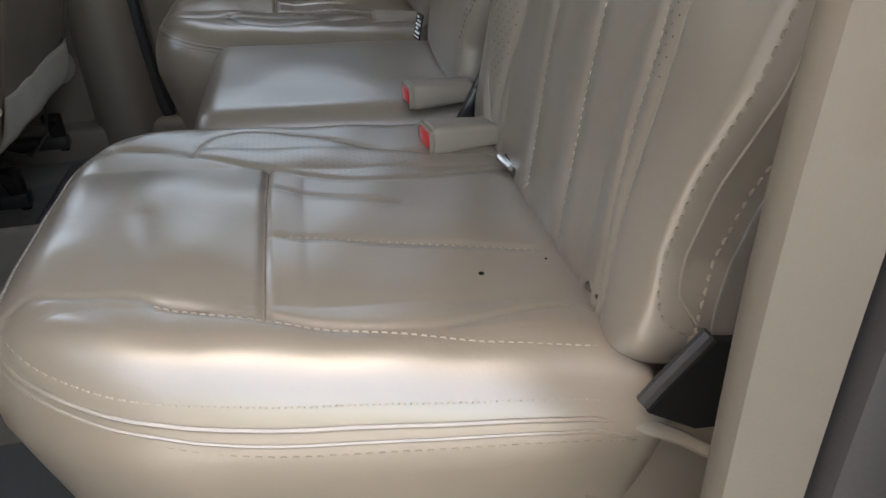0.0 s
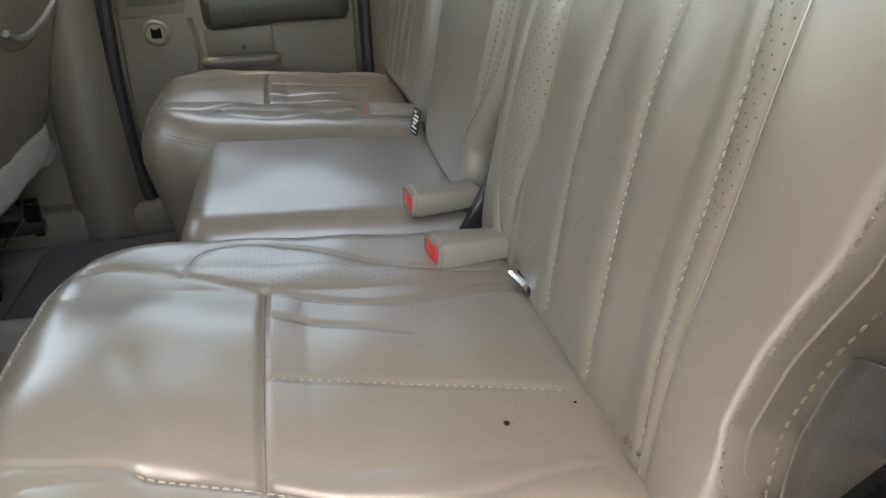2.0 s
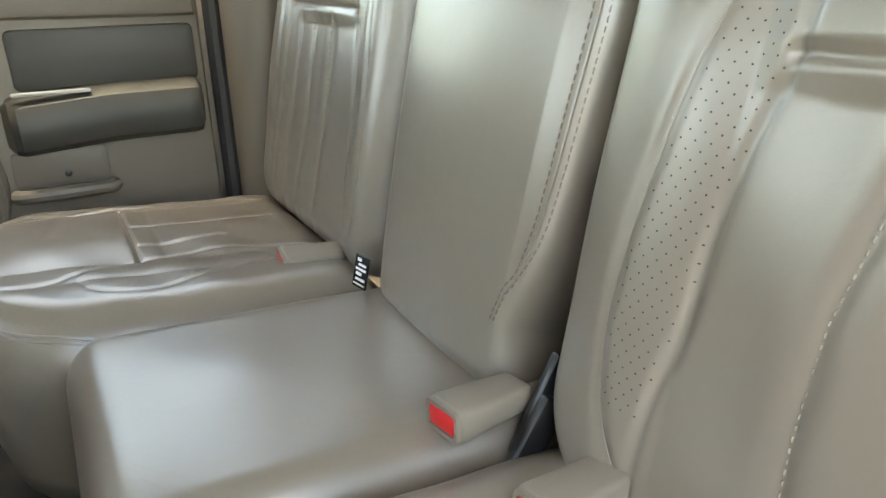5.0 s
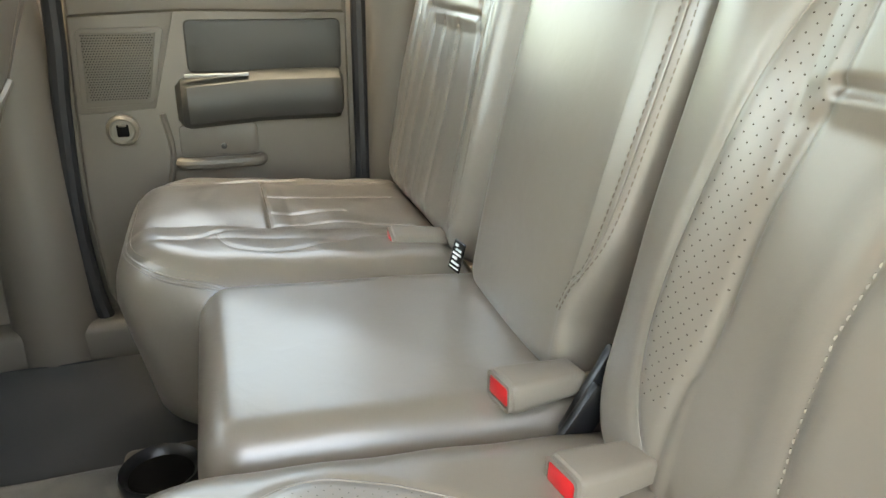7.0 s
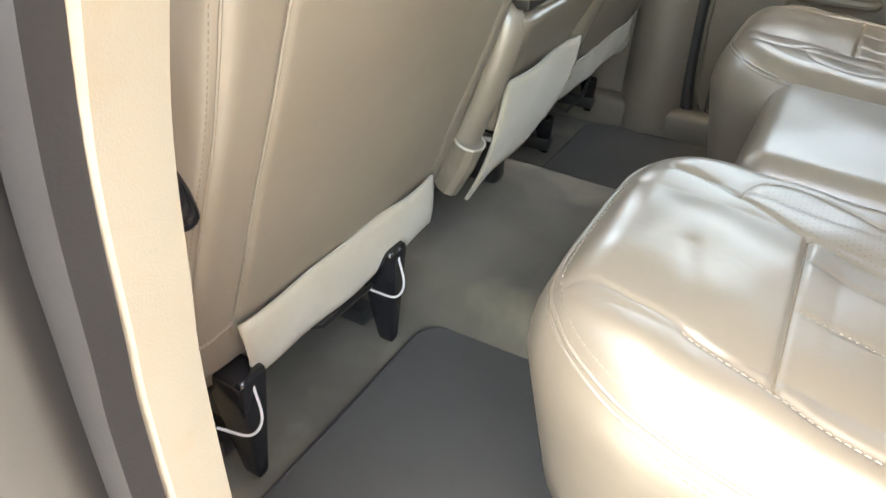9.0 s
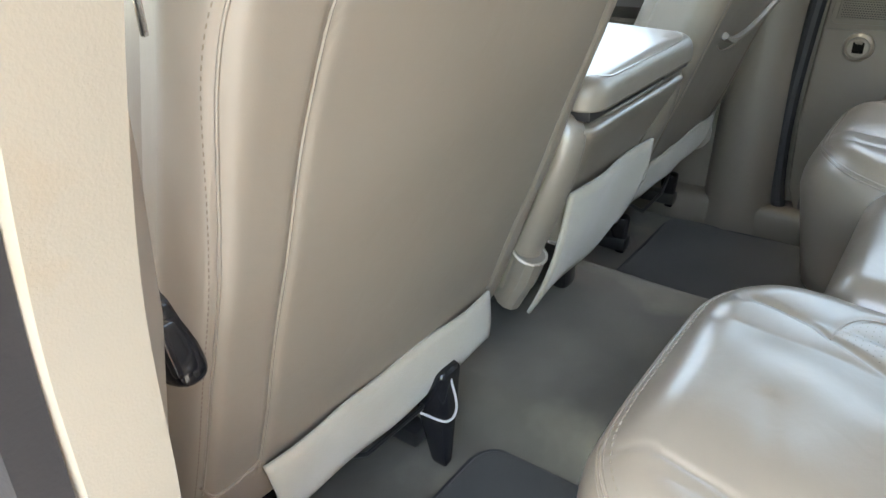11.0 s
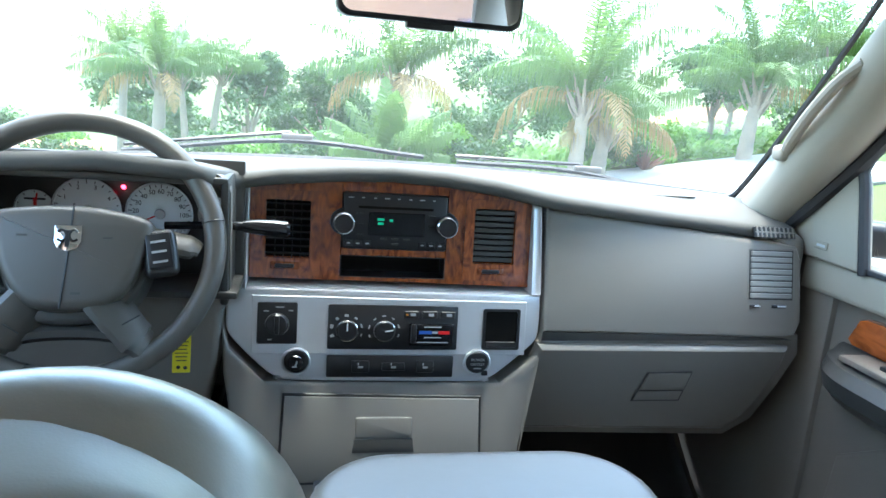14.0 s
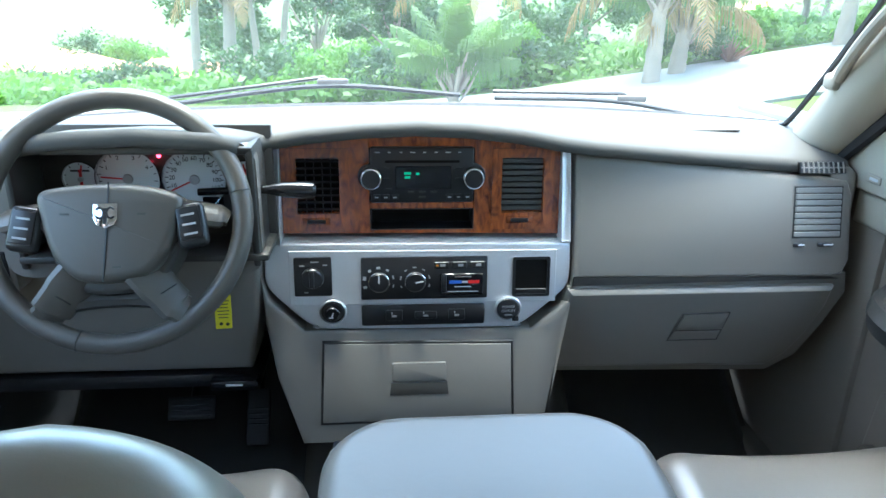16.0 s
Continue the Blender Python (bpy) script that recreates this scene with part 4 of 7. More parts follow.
# headliner, rear wall, firewall
sheet("ceiling", rbox((0, 0.53, 1.30), (1.46, 1.74, 0.05), 0.02), HEADLINER, "pale cloth headliner", "ceiling")
sheet("wall_rear", rbox((0, -0.36, 0.32), (1.7, 0.06, 0.94), 0.01), PLASTIC, "taupe rear cab wall behind the bench", "wall")
for sx in (-1, 1):
    sheet("wall_rear_upper", rbox((sx * 0.70, -0.34, 1.03), (0.16, 0.05, 0.50), 0.02), HEADLINER, "pale rear cab corner panel", "wall")
sheet("wall_front", rbox((0, 2.02, 0.36), (1.7, 0.05, 0.78), 0), CHARCOAL, "dark firewall under the dashboard", "wall")


def post(name, pts, radii, mat, label, flat=1.0):
    ob = part(name, tube(smoothline(pts, 6), list(np.interp(np.linspace(0, 1, (len(pts) - 1) * 6 + 1), np.linspace(0, 1, len(radii)), radii)), 14, flat=flat), mat)
    return tagged(ob, label, "pillar", kind="structure")


def blade(name, line, width, thick, mat, label, category="pillar", turn=(1, 0, 0)):
    """A flat moulded strip along a line; turn is the way its broad side runs."""
    pts = [Vector(p) for p in smoothline(line, 6)]
    t = Vector(turn).normalized()
    ws = np.interp(np.linspace(0, 1, len(pts)), np.linspace(0, 1, len(width)), width)
    bm = bmesh.new()
    loops = []
    for i, p in enumerate(pts):
        d = (pts[min(i + 1, len(pts) - 1)] - pts[max(i - 1, 0)]).normalized()
        n = d.cross(t).normalized()
        w = ws[i] / 2
        e = thick / 2
        loops.append([bm.verts.new(p + t * a * w + n * b * e) for a, b in ((-1, -0.4), (-0.9, -1), (0.9, -1), (1, -0.4), (1, 0.4), (0.9, 1), (-0.9, 1), (-1, 0.4))])
    for a, b in zip(loops, loops[1:]):
        for k in range(8):
            bm.faces.new((a[k], a[(k + 1) % 8], b[(k + 1) % 8], b[k]))
    bm.faces.new(loops[0])
    bm.faces.new(loops[-1])
    ob = part(name, bm, mat)
    return tagged(ob, label, category, kind="structure")


sheet("cowl", rbox((0, 1.945, 0.755), (1.66, 0.26, 0.03), 0.006), CHARCOAL, "black cowl panel below the windscreen", "cowl")
# windscreen pillars
for sx in (-1, 1):
    post("pillar_front", [(sx * 0.800, 1.71, 0.80), (sx * 0.798, 1.62, 0.895), (sx * 0.785, 1.47, 1.045), (sx * 0.772, 1.37, 1.145), (sx * 0.742, 1.24, 1.27)], [0.060, 0.058, 0.060, 0.060, 0.056], PILLAR, "pale moulded windscreen pillar trim")
    part_ob = part("trim_seal", tube(smoothline([(sx * 0.803, 1.605, 0.835), (sx * 0.812, 1.445, 0.985), (sx * 0.803, 1.33, 1.10), (sx * 0.785, 1.24, 1.19), (sx * 0.76, 1.16, 1.25)], 6), 0.016, 8), RUBBER)
    tagged(part_ob, "black rubber door seal", "seal", kind="structure")
# far side pillars
post("pillar_rear", [(0.83, -0.10, 0.30), (0.82, -0.09, 0.75), (0.77, -0.08, 1.02), (0.70, -0.07, 1.27)], [0.085, 0.075, 0.07, 0.07], PLASTIC, "taupe rear pillar trim")
post("pillar_middle", [(0.855, 0.660, 0.03), (0.86, 0.66, 0.62), (0.83, 0.66, 0.95), (0.74, 0.64, 1.27)], [0.09, 0.08, 0.065, 0.05], PLASTIC, "taupe middle pillar trim")
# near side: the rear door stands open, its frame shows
blade("pillar_rear", [(-0.812, -0.002, 0.16), (-0.808, -0.002, 0.45), (-0.806, -0.003, 0.70), (-0.772, -0.06, 1.05), (-0.71, -0.11, 1.28)], [0.044, 0.044, 0.044, 0.05], 0.016, DOORPOST_SHADED, "tan rear door post with worn trim, shade put into its colour", turn=(0.05, 1, 0))
post("pillar_rear_core", [(-0.88, -0.115, 0.0), (-0.87, -0.12, 0.6), (-0.77, -0.14, 1.0), (-0.70, -0.16, 1.27)], [0.06, 0.06, 0.06, 0.06], BLACK, "dark inner post")
blade("trim_seal", [(-0.815, -0.044, 0.10), (-0.812, -0.044, 0.45), (-0.810, -0.046, 0.72), (-0.785, -0.10, 1.06), (-0.73, -0.14, 1.28)], [0.034, 0.034, 0.034], 0.026, RUBBER, "black rubber door seal", "seal", turn=(0.05, 1, 0))
blade("pillar_middle", [(-0.822, 0.600, 0.05), (-0.820, 0.612, 0.43), (-0.819, 0.606, 0.55), (-0.819, 0.592, 0.68), (-0.812, 0.562, 0.82), (-0.795, 0.545, 0.92), (-0.752, 0.52, 1.28)], [0.056, 0.058, 0.060, 0.062, 0.064, 0.062, 0.06], 0.024, PILLAR, "tan middle door post trim", turn=(1, 0.12, 0))
post("pillar_middle_core", [(-0.885, 0.67, 0.0), (-0.885, 0.67, 0.6), (-0.845, 0.64, 1.0), (-0.77, 0.60, 1.27)], [0.055, 0.055, 0.05, 0.05], BLACK, "black painted middle post")
blade("trim_seal", [(-0.866, 0.605, 0.02), (-0.865, 0.612, 0.43), (-0.864, 0.606, 0.55), (-0.863, 0.594, 0.68), (-0.858, 0.568, 0.82), (-0.84, 0.555, 0.95), (-0.79, 0.545, 1.28)], [0.028, 0.028, 0.028], 0.03, RUBBER, "black rubber door seal", "seal", turn=(1, 0.12, 0))
# sills and roof rails
for sx in (-1, 1):
    sheet("sill", rbox((sx * 0.84, 0.75, 0.06), (0.10, 2.3, 0.12), 0.02, 3), PLASTIC, "taupe door sill trim", "sill")
    sheet("roof_rail", rbox((sx * 0.73, 0.45, 1.275), (0.09, 1.6, 0.08), 0.03, 3), HEADLINER, "pale roof rail", "trim")
sheet("roof_rail", rbox((0, 1.385, 1.290), (1.46, 0.09, 0.06), 0.02, 3), HEADLINER, "pale roof rail above the windscreen", "trim")
# windscreen and rear glass
bm = bmesh.new()
n = 16
grid = []
for i in range(n + 1):
    t = i / n * 2 - 1
    top = bm.verts.new((t * 0.715, 1.39 - 0.05 * t * t, 1.270))
    low = bm.verts.new((t * 0.775, 1.905 - 0.10 * t * t, 0.872 - 0.02 * t * t))
    grid.append((top, low))
for a, b in zip(grid, grid[1:]):
    bm.faces.new((a[0], b[0], b[1], a[1]))
screen = sheet("window_front", bm, DUSTY, "clear windscreen glass", "window")
screen.visible_shadow = False
bm = bmesh.new()
edge = [(t * 0.775, 1.885 - 0.10 * t * t, 0.884 - 0.02 * t * t) for t in np.linspace(-1, 1, 25)]
sheet("trim_seal", tube(edge, 0.011, 6), RUBBER, "black windscreen base seal", "seal")
sheet("trim_seal", tube(smoothline([(0.735, 1.81, 0.862), (0.752, 1.745, 0.868), (0.752, 1.69, 0.905), (0.745, 1.56, 1.043), (0.738, 1.45, 1.168), (0.712, 1.34, 1.268)], 5), 0.006, 6), RUBBER, "black windscreen edge", "seal")
back = bmesh.new()
bmesh.ops.create_grid(back, x_segments=1, y_segments=1, size=0.5, matrix=pose(0, -0.35, 1.03, 90) @ Matrix.Diagonal((1.26, 0.48, 1, 1)))
sheet("window_rear", back, TINTED, "dark tinted rear cab window", "window")

# cup holder at the foot of the middle seat
ch = thing("cup_holder", "black round cup holder in a taupe housing below the middle seat", "cup holder", pose(0.265, 0.425, 0.105))
part("housing", rbox((0, -0.02, -0.005), (0.17, 0.16, 0.03), 0.014, 3), PLASTIC, ch)
part("cup_rim", lathe([(0.040, 0.0), (0.052, 0.022), (0.058, 0.026), (0.060, 0.020), (0.058, 0.0)], 32, None, False), BLACK, ch, "glossy black rim")
part("cup_well", lathe([(0.0, 0.012), (0.050, 0.0125)], 32), HOLE, ch)

# grab handle on the passenger side windscreen pillar
gh = thing("grab_handle", "pale moulded grab handle on the windscreen pillar", "handle", pose(0.738, 1.475, 1.055))
part("grip", tube(smoothline([(0.012, 0.085, -0.072), (-0.012, 0.06, -0.055), (-0.028, 0.0, 0.0), (-0.032, -0.06, 0.055), (-0.018, -0.095, 0.088)], 6), 0.011, 10), PILLAR, gh)
for ey, ez in ((0.085, -0.072), (-0.095, 0.088)):
    part("end_cap", rbox((-0.004, ey, ez), (0.03, 0.035, 0.03), 0.010, 3), PILLAR, gh)

# ---- dashboard ----
def lettering(name, text, size, m, mat, parent, depth=0.0004):
    """Raised lettering in the built-in font, centred, read from the cab side."""
    cu = bpy.data.curves.new(name, "FONT")
    cu.body, cu.size, cu.extrude, cu.align_x, cu.align_y = text, size, depth, "CENTER", "CENTER"
    tmp = new("tmp", cu)
    me = bpy.data.meshes.new_from_object(tmp.evaluated_get(bpy.context.evaluated_depsgraph_get()))
    bpy.data.objects.remove(tmp)
    me.materials.clear()
    me.materials.append(mat)
    ob = new(name, me)
    ob.parent = parent
    ob.matrix_local = m @ pose(0, 0, 0, 90, 0, 0)
    return ob


dash = thing("dashboard", "taupe moulded dashboard with a padded top and cluster hood", "dashboard", pose(0, 0, 0))


def lean_y(bm, z0, k):
    for v in bm.verts:
        v.co.y += k * (v.co.z - z0)
    return bm


def tuck_under(bm, z0, up, down):
    """Leans a panel back above z0 and tucks it away below z0."""
    for v in bm.verts:
        dz = v.co.z - z0
        v.co.y += dz * up if dz > 0 else -dz * down
    return bm


# padded top, lofted across the cab
DX = [-0.80, -0.70, -0.64, -0.60, -0.56, -0.44, -0.32, -0.285, -0.262, -0.20, -0.10, -0.01, 0.08, 0.17, 0.25, 0.30, 0.5, 0.70, 0.80]
DZ = [0.862, 0.885, 0.900, 0.912, 0.922, 0.930, 0.922, 0.910, 0.896, 0.906, 0.915, 0.919, 0.915, 0.905, 0.890, 0.882, 0.862, 0.846, 0.836]
DY = [1.47, 1.45, 1.43, 1.41, 1.40, 1.395, 1.40, 1.412, 1.515, 1.522, 1.525, 1.525, 1.525, 1.525, 1.527, 1.535, 1.545, 1.55, 1.575]
verts, faces, cols = [], [], 0
for x in np.linspace(-0.80, 0.80, 161):
    zf, yf = np.interp(x, DX, DZ), np.interp(x, DX, DY)
    yr = 1.89 - 0.085 * (x / 0.78) ** 2
    zr = 0.888 - 0.018 * (x / 0.78) ** 2
    col = []
    for t in np.linspace(0, 1, 14):
        e = t ** 2.2
        col.append((yr + (yf - yr) * t, zr + (zf - zr) * e + 0.006 * math.sin(math.pi * t)))
    col += [(yf - 0.006, zf - 0.004), (yf - 0.010, zf - 0.011), (yf - 0.009, zf - 0.019), (yf - 0.003, zf - 0.026), (yf + 0.006, zf - 0.028), (yf + 0.10, zf - 0.030), (yr, zr - 0.05)]
    n = len(col)
    for y, z in col:
        verts.append((x, y, z))
    cols += 1
for i in range(cols - 1):
    for j in range(n - 1):
        q = i * n + j
        faces.append((q, q + 1, q + n + 1, q + n))
mesh_part("top_pad", verts, faces, DASHTOP, dash, "soft grey top pad")
part("defrost_slot", rbox((0.545, 1.665, 0.8775), (0.16, 0.022, 0.004), 0.0015, 1, None), DASH, dash)

# passenger side
pp = lean_y(slab([(0.272, 0.858), (0.40, 0.846), (0.55, 0.831), (0.70, 0.817), (0.785, 0.806), (0.794, 0.78), (0.795, 0.665), (0.782, 0.640), (0.76, 0.634), (0.272, 0.640)], 1.490, 1.60, 0.010, 3), 0.64, 0.25)
part("passenger_panel", pp, DASH, dash, "grained airbag panel")
# Charcoal strip drawn as the shadow below the panel's overhanging lip.
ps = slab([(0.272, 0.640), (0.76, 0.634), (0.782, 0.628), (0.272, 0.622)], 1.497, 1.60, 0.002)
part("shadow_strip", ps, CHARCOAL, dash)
gb = tuck_under(slab([(0.264, 0.618), (0.772, 0.618), (0.770, 0.57), (0.758, 0.50), (0.738, 0.445), (0.705, 0.412), (0.230, 0.425)], 1.4870, 1.60, 0.010, 3), 0.60, 0.0, 0.35)
glove = part("glove_box", gb, DASH, dash, "closed glove box door")
part("latch_gap", tuck_under(slab([(0.491, 0.560), (0.583, 0.562), (0.578, 0.491), (0.476, 0.491)], 1.4862, 1.50, 0.0), 0.60, 0.0, 0.35), CHARCOAL, glove)
part("latch", tuck_under(slab([(0.4935, 0.558), (0.5805, 0.560), (0.5785, 0.519), (0.486, 0.519)], 1.4835, 1.50, 0.003), 0.60, 0.0, 0.35), DASH, glove)
part("latch_recess", tuck_under(slab([(0.485, 0.516), (0.577, 0.516), (0.575, 0.494), (0.479, 0.494)], 1.4850, 1.50, 0.002), 0.60, 0.0, 0.35), DASH, glove)
part("glove_surround", tuck_under(slab([(0.262, 0.622), (0.795, 0.640), (0.802, 0.60), (0.790, 0.52), (0.768, 0.435), (0.72, 0.392), (0.22, 0.408)], 1.4990, 1.60, 0.004), 0.60, 0.0, 0.35), DASH, dash)
for sx in (-1, 1):
    part("side_block", rbox((sx * 0.785, 1.66, 0.70), (0.07, 0.24, 0.26), 0.03, 3), DASH, dash)
part("underside", rbox((0.46, 1.73, 0.415), (0.62, 0.26, 0.03), 0.01), CHARCOAL, dash)
part("core", rbox((0.0, 1.77, 0.66), (1.5, 0.28, 0.38), 0.02), CHARCOAL, dash)
for sx in (-1, 1):
    part("core_end", rbox((sx * 0.797, 1.80, 0.61), (0.092, 0.22, 0.40), 0.01), CHARCOAL, dash)


def lean_at(x, z, y, k=0.25, out=0.0):
    return pose(x, y - out, z, -math.degrees(math.atan(k)), 0, 0)


# side air vent and the small demister grille
sv = thing("air_vent", "silver slatted side air vent in the dashboard", "air vent", lean_at(0.725, 0.753, 1.518), group="air vents")
part("frame", ring(rrect(-0.049, 0.049, -0.050, 0.051, 0.005), rrect(-0.045, 0.045, -0.046, 0.047, 0.004), -0.0008, 0.004), DASH, sv)
part("cavity", rbox((0, 0.001, 0.0), (0.094, 0.004, 0.095), 0), BLACK, sv)
for k in range(8):
    part("slat", rbox((0, -0.0022, -0.040 + k * 0.0115), (0.088, 0.004, 0.0098), 0.0015, 1), VENTPALE, sv)
for ox, w in ((-0.034, 0.02), (0.018, 0.03)):
    part("thumb_wheel", rbox((ox, -0.001, -0.060), (w, 0.006, 0.007), 0.002), BLACK, sv)
    part("wheel_trim", rbox((ox + 0.004, -0.0045, -0.060), (w * 0.6, 0.003, 0.003), 0.001), SILVER, sv)
dg = thing("demister_grille", "dark demister grille on the dashboard edge", "grille", lean_at(0.727, 0.832, 1.534, 0.5))
part("recess", rbox((0, 0, 0), (0.088, 0.008, 0.022), 0.002), BLACK, dg)
for k in range(9):
    part("rib", rbox((-0.038 + k * 0.0095, -0.004, 0), (0.0028, 0.004, 0.020), 0.0005, 1), DASH, dg)
part("rib", rbox((0, -0.004, 0), (0.084, 0.0035, 0.0025), 0.0005, 1), DASH, dg)


# centre stack
def face_y(z):
    return 1.548 if z > 0.70 else 1.548 - (0.70 - z) * 0.27


def bend(bm):
    for v in bm.verts:
        if v.co.z < 0.70:
            v.co.y -= (0.70 - v.co.z) * 0.27
    return bm


stack = thing("centre_stack", "silver painted centre stack with burl wood panel", "control panel", pose(0, 0, 0))
lower = [(-0.2765, 0.706), (-0.278, 0.655), (-0.274, 0.628), (-0.25, 0.600), (-0.215, 0.566), (-0.195, 0.553), (-0.165, 0.546), (0.15, 0.543), (0.178, 0.549), (0.20, 0.563), (0.24, 0.598), (0.263, 0.622), (0.268, 0.65), (0.267, 0.702)]
lower = [(float(a), float(b)) for a, b in smoothline(lower, 4)]
part("silver_bezel", bend(slab(lower[::-1], 1.548, 1.60, 0.005, 3)), SILVER, stack)
for a, b in (((-0.276, -0.270), (-0.247, -0.2455)), ((0.2665, 0.2625), (0.248, 0.2465))):
    part("bezel_side", slab([(a[0], 0.703), (b[0], 0.703), (b[1], 0.874 if a[0] < 0 else 0.866), (a[1], 0.876 if a[0] < 0 else 0.868)], 1.540, 1.60, 0.004, 3), SILVER, stack)
part("bezel_inner", bend(slab([(-0.236, 0.693), (0.242, 0.690), (0.242, 0.594), (0.215, 0.594), (-0.215, 0.594), (-0.236, 0.594)], 1.5465, 1.56, 0.0012, 1)), SILVER, stack)
WY = 1.551
part("wood_panel", ring([(-0.2455, 0.8740), (-0.0930, 0.8865), (-0.0930, 0.7145), (-0.2455, 0.7160)], [(-0.2185, 0.8500), (-0.1455, 0.8500), (-0.1455, 0.7530), (-0.2185, 0.7530)], WY, 1.60), WOOD, stack, "glossy burl wood panel")
part("wood_panel", ring([(0.0930, 0.8845), (0.2465, 0.8640), (0.2475, 0.7110), (0.0930, 0.7130)], [(0.1425, 0.8500), (0.2155, 0.8500), (0.2155, 0.7530), (0.1425, 0.7530)], WY, 1.60), WOOD, stack, "glossy burl wood panel")
part("wood_strip", slab([(-0.0930, 0.8660), (0.0930, 0.8660), (0.0930, 0.8845), (0.04, 0.8875), (-0.04, 0.8885), (-0.0930, 0.8865)], WY, 1.60, 0.001, 1), WOOD, stack)
part("wood_strip", slab([(-0.0930, 0.7585), (0.0930, 0.7585), (0.0930, 0.7720), (-0.0930, 0.7720)], WY, 1.60, 0.001, 1), WOOD, stack)
part("wood_strip", slab([(-0.0930, 0.7145), (0.0930, 0.7130), (0.0930, 0.7215), (-0.0930, 0.7215)], WY, 1.60, 0.001, 1), WOOD, stack)
part("lower_skin", lean_y(slab([(-0.283, 0.655), (-0.272, 0.605), (-0.213, 0.544), (0.20, 0.540), (0.264, 0.595), (0.273, 0.645), (0.262, 0.56), (0.245, 0.46), (0.22, 0.34), (-0.22, 0.34), (-0.262, 0.46), (-0.28, 0.56)], 1.4965, 1.62, 0.006, 3), 0.50, 0.15), DASH, stack, "taupe lower moulding")
part("stack_backing", rbox((0, 1.66, 0.52), (0.50, 0.14, 0.36), 0.01), DASH, stack)
# Black backing plate gives the bin door its shaded outline.
bn = lean_y(slab([(-0.182, 0.527), (0.166, 0.521), (0.169, 0.375), (-0.188, 0.375)], 1.4950, 1.53, 0.001, 1), 0.50, 0.15)
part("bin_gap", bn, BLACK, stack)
bn = lean_y(slab([(-0.178, 0.523), (0.162, 0.517), (0.165, 0.379), (-0.184, 0.379)], 1.4925, 1.53, 0.004, 2), 0.50, 0.15)
drawer = part("bin_door", bn, DASH, stack)
part("bin_pull", lean_y(slab(rrect(-0.057, 0.042, 0.453, 0.488, 0.004), 1.4900, 1.53, 0.003), 0.50, 0.15), DASH, drawer)
part("bin_recess", lean_y(slab([(-0.059, 0.451), (0.044, 0.451), (0.047, 0.428), (-0.062, 0.428)], 1.4910, 1.53, 0.002), 0.50, 0.15), CHARCOAL, drawer)


def centre_vent(cx, w, open_slats, label):
    v = thing("air_vent", label, "air vent", pose(cx, 1.551, 0.800), group="air vents")
    part("wood_surround", ring(rrect(-w / 2 - 0.019, w / 2 + 0.019, -0.078, 0.066, 0.004), rrect(-w / 2 - 0.002, w / 2 + 0.002, -0.048, 0.050, 0.003), -0.007, 0.0), WOOD, v)
    part("cavity", rbox((0, 0.04, 0.001), (w + 0.004, 0.003, 0.102), 0), HOLE, v)
    n = 8 if open_slats else 9
    for k in range(n):
        z = -0.041 + k * 0.084 / (n - 1)
        part("slat", rbox((0, 0.0, z), (w + 0.001, 0.010 if open_slats else 0.004, 0.0020 if open_slats else 0.0078), 0.0006, 1, None), BLACK if open_slats else CHARCOAL, v)
    if open_slats:
        for k in range(4):
            part("slat", rbox((-w / 2 + w * (k + 1) / 5, 0.004, 0.001), (0.0016, 0.008, 0.098), 0, 1), BLACK, v)
    part("wheel_recess", rbox((-0.004, -0.006, -0.061), (0.048, 0.005, 0.013), 0.002), WOOD, v)
    part("thumb_wheel", rbox((-0.004, -0.009, -0.061), (0.032, 0.006, 0.007), 0.002), BLACK, v)


centre_vent(-0.182, 0.072, True, "black slatted air vent set in the wood panel")
centre_vent(0.179, 0.072, False, "dark slatted air vent set in the wood panel")

radio = thing("car_radio", "black car radio with two round knobs and a dim display", "radio", pose(0, 1.546, 0.820))
part("face_plate", rbox((0, 0.004, 0), (0.181, 0.014, 0.097), 0.003), BLACK, radio)
part("display", rbox((0.002, -0.003, -0.004), (0.098, 0.003, 0.040), 0.001, 1), BLACKGLOSS, radio, "dark glossy display")
for bx, bz, w in ((-0.026, 0.004, 0.012), (-0.026, -0.003, 0.010), (-0.008, 0.003, 0.006)):
    part("display_digits", rbox((bx, -0.005, bz), (w, 0.001, 0.004), 0), GREENGLOW, radio)
part("disc_slot", rbox((0.0, -0.0032, 0.024), (0.13, 0.002, 0.004), 0), HOLE, radio)
for k in range(8):
    part("button_mark", rbox((-0.078 + k * 0.0205, -0.0035, 0.040), (0.009 if k % 3 == 0 else 0.005, 0.001, 0.0018), 0), GREYPRINT, radio)
for k, bx in enumerate((-0.080, -0.064, -0.048, 0.048, 0.064, 0.080)):
    part("button", rbox((bx, -0.004, -0.038), (0.013, 0.003, 0.010), 0.001, 1), BLACK, radio)
    part("button_mark", rbox((bx, -0.006, -0.038), (0.006, 0.001, 0.002), 0), GREYPRINT, radio)
for bx, bz in ((-0.062, 0.012), (-0.062, -0.006), (0.064, 0.012), (0.064, -0.006), (0.0, -0.038), (-0.060, -0.024), (-0.02, -0.029), (0.0, -0.029), (0.02, -0.029)):
    part("button_mark", rbox((bx, -0.0045, bz), (0.012, 0.002, 0.0035), 0.0004, 1), CHARCOAL if abs(bx) < 0.03 else BLACK, radio)
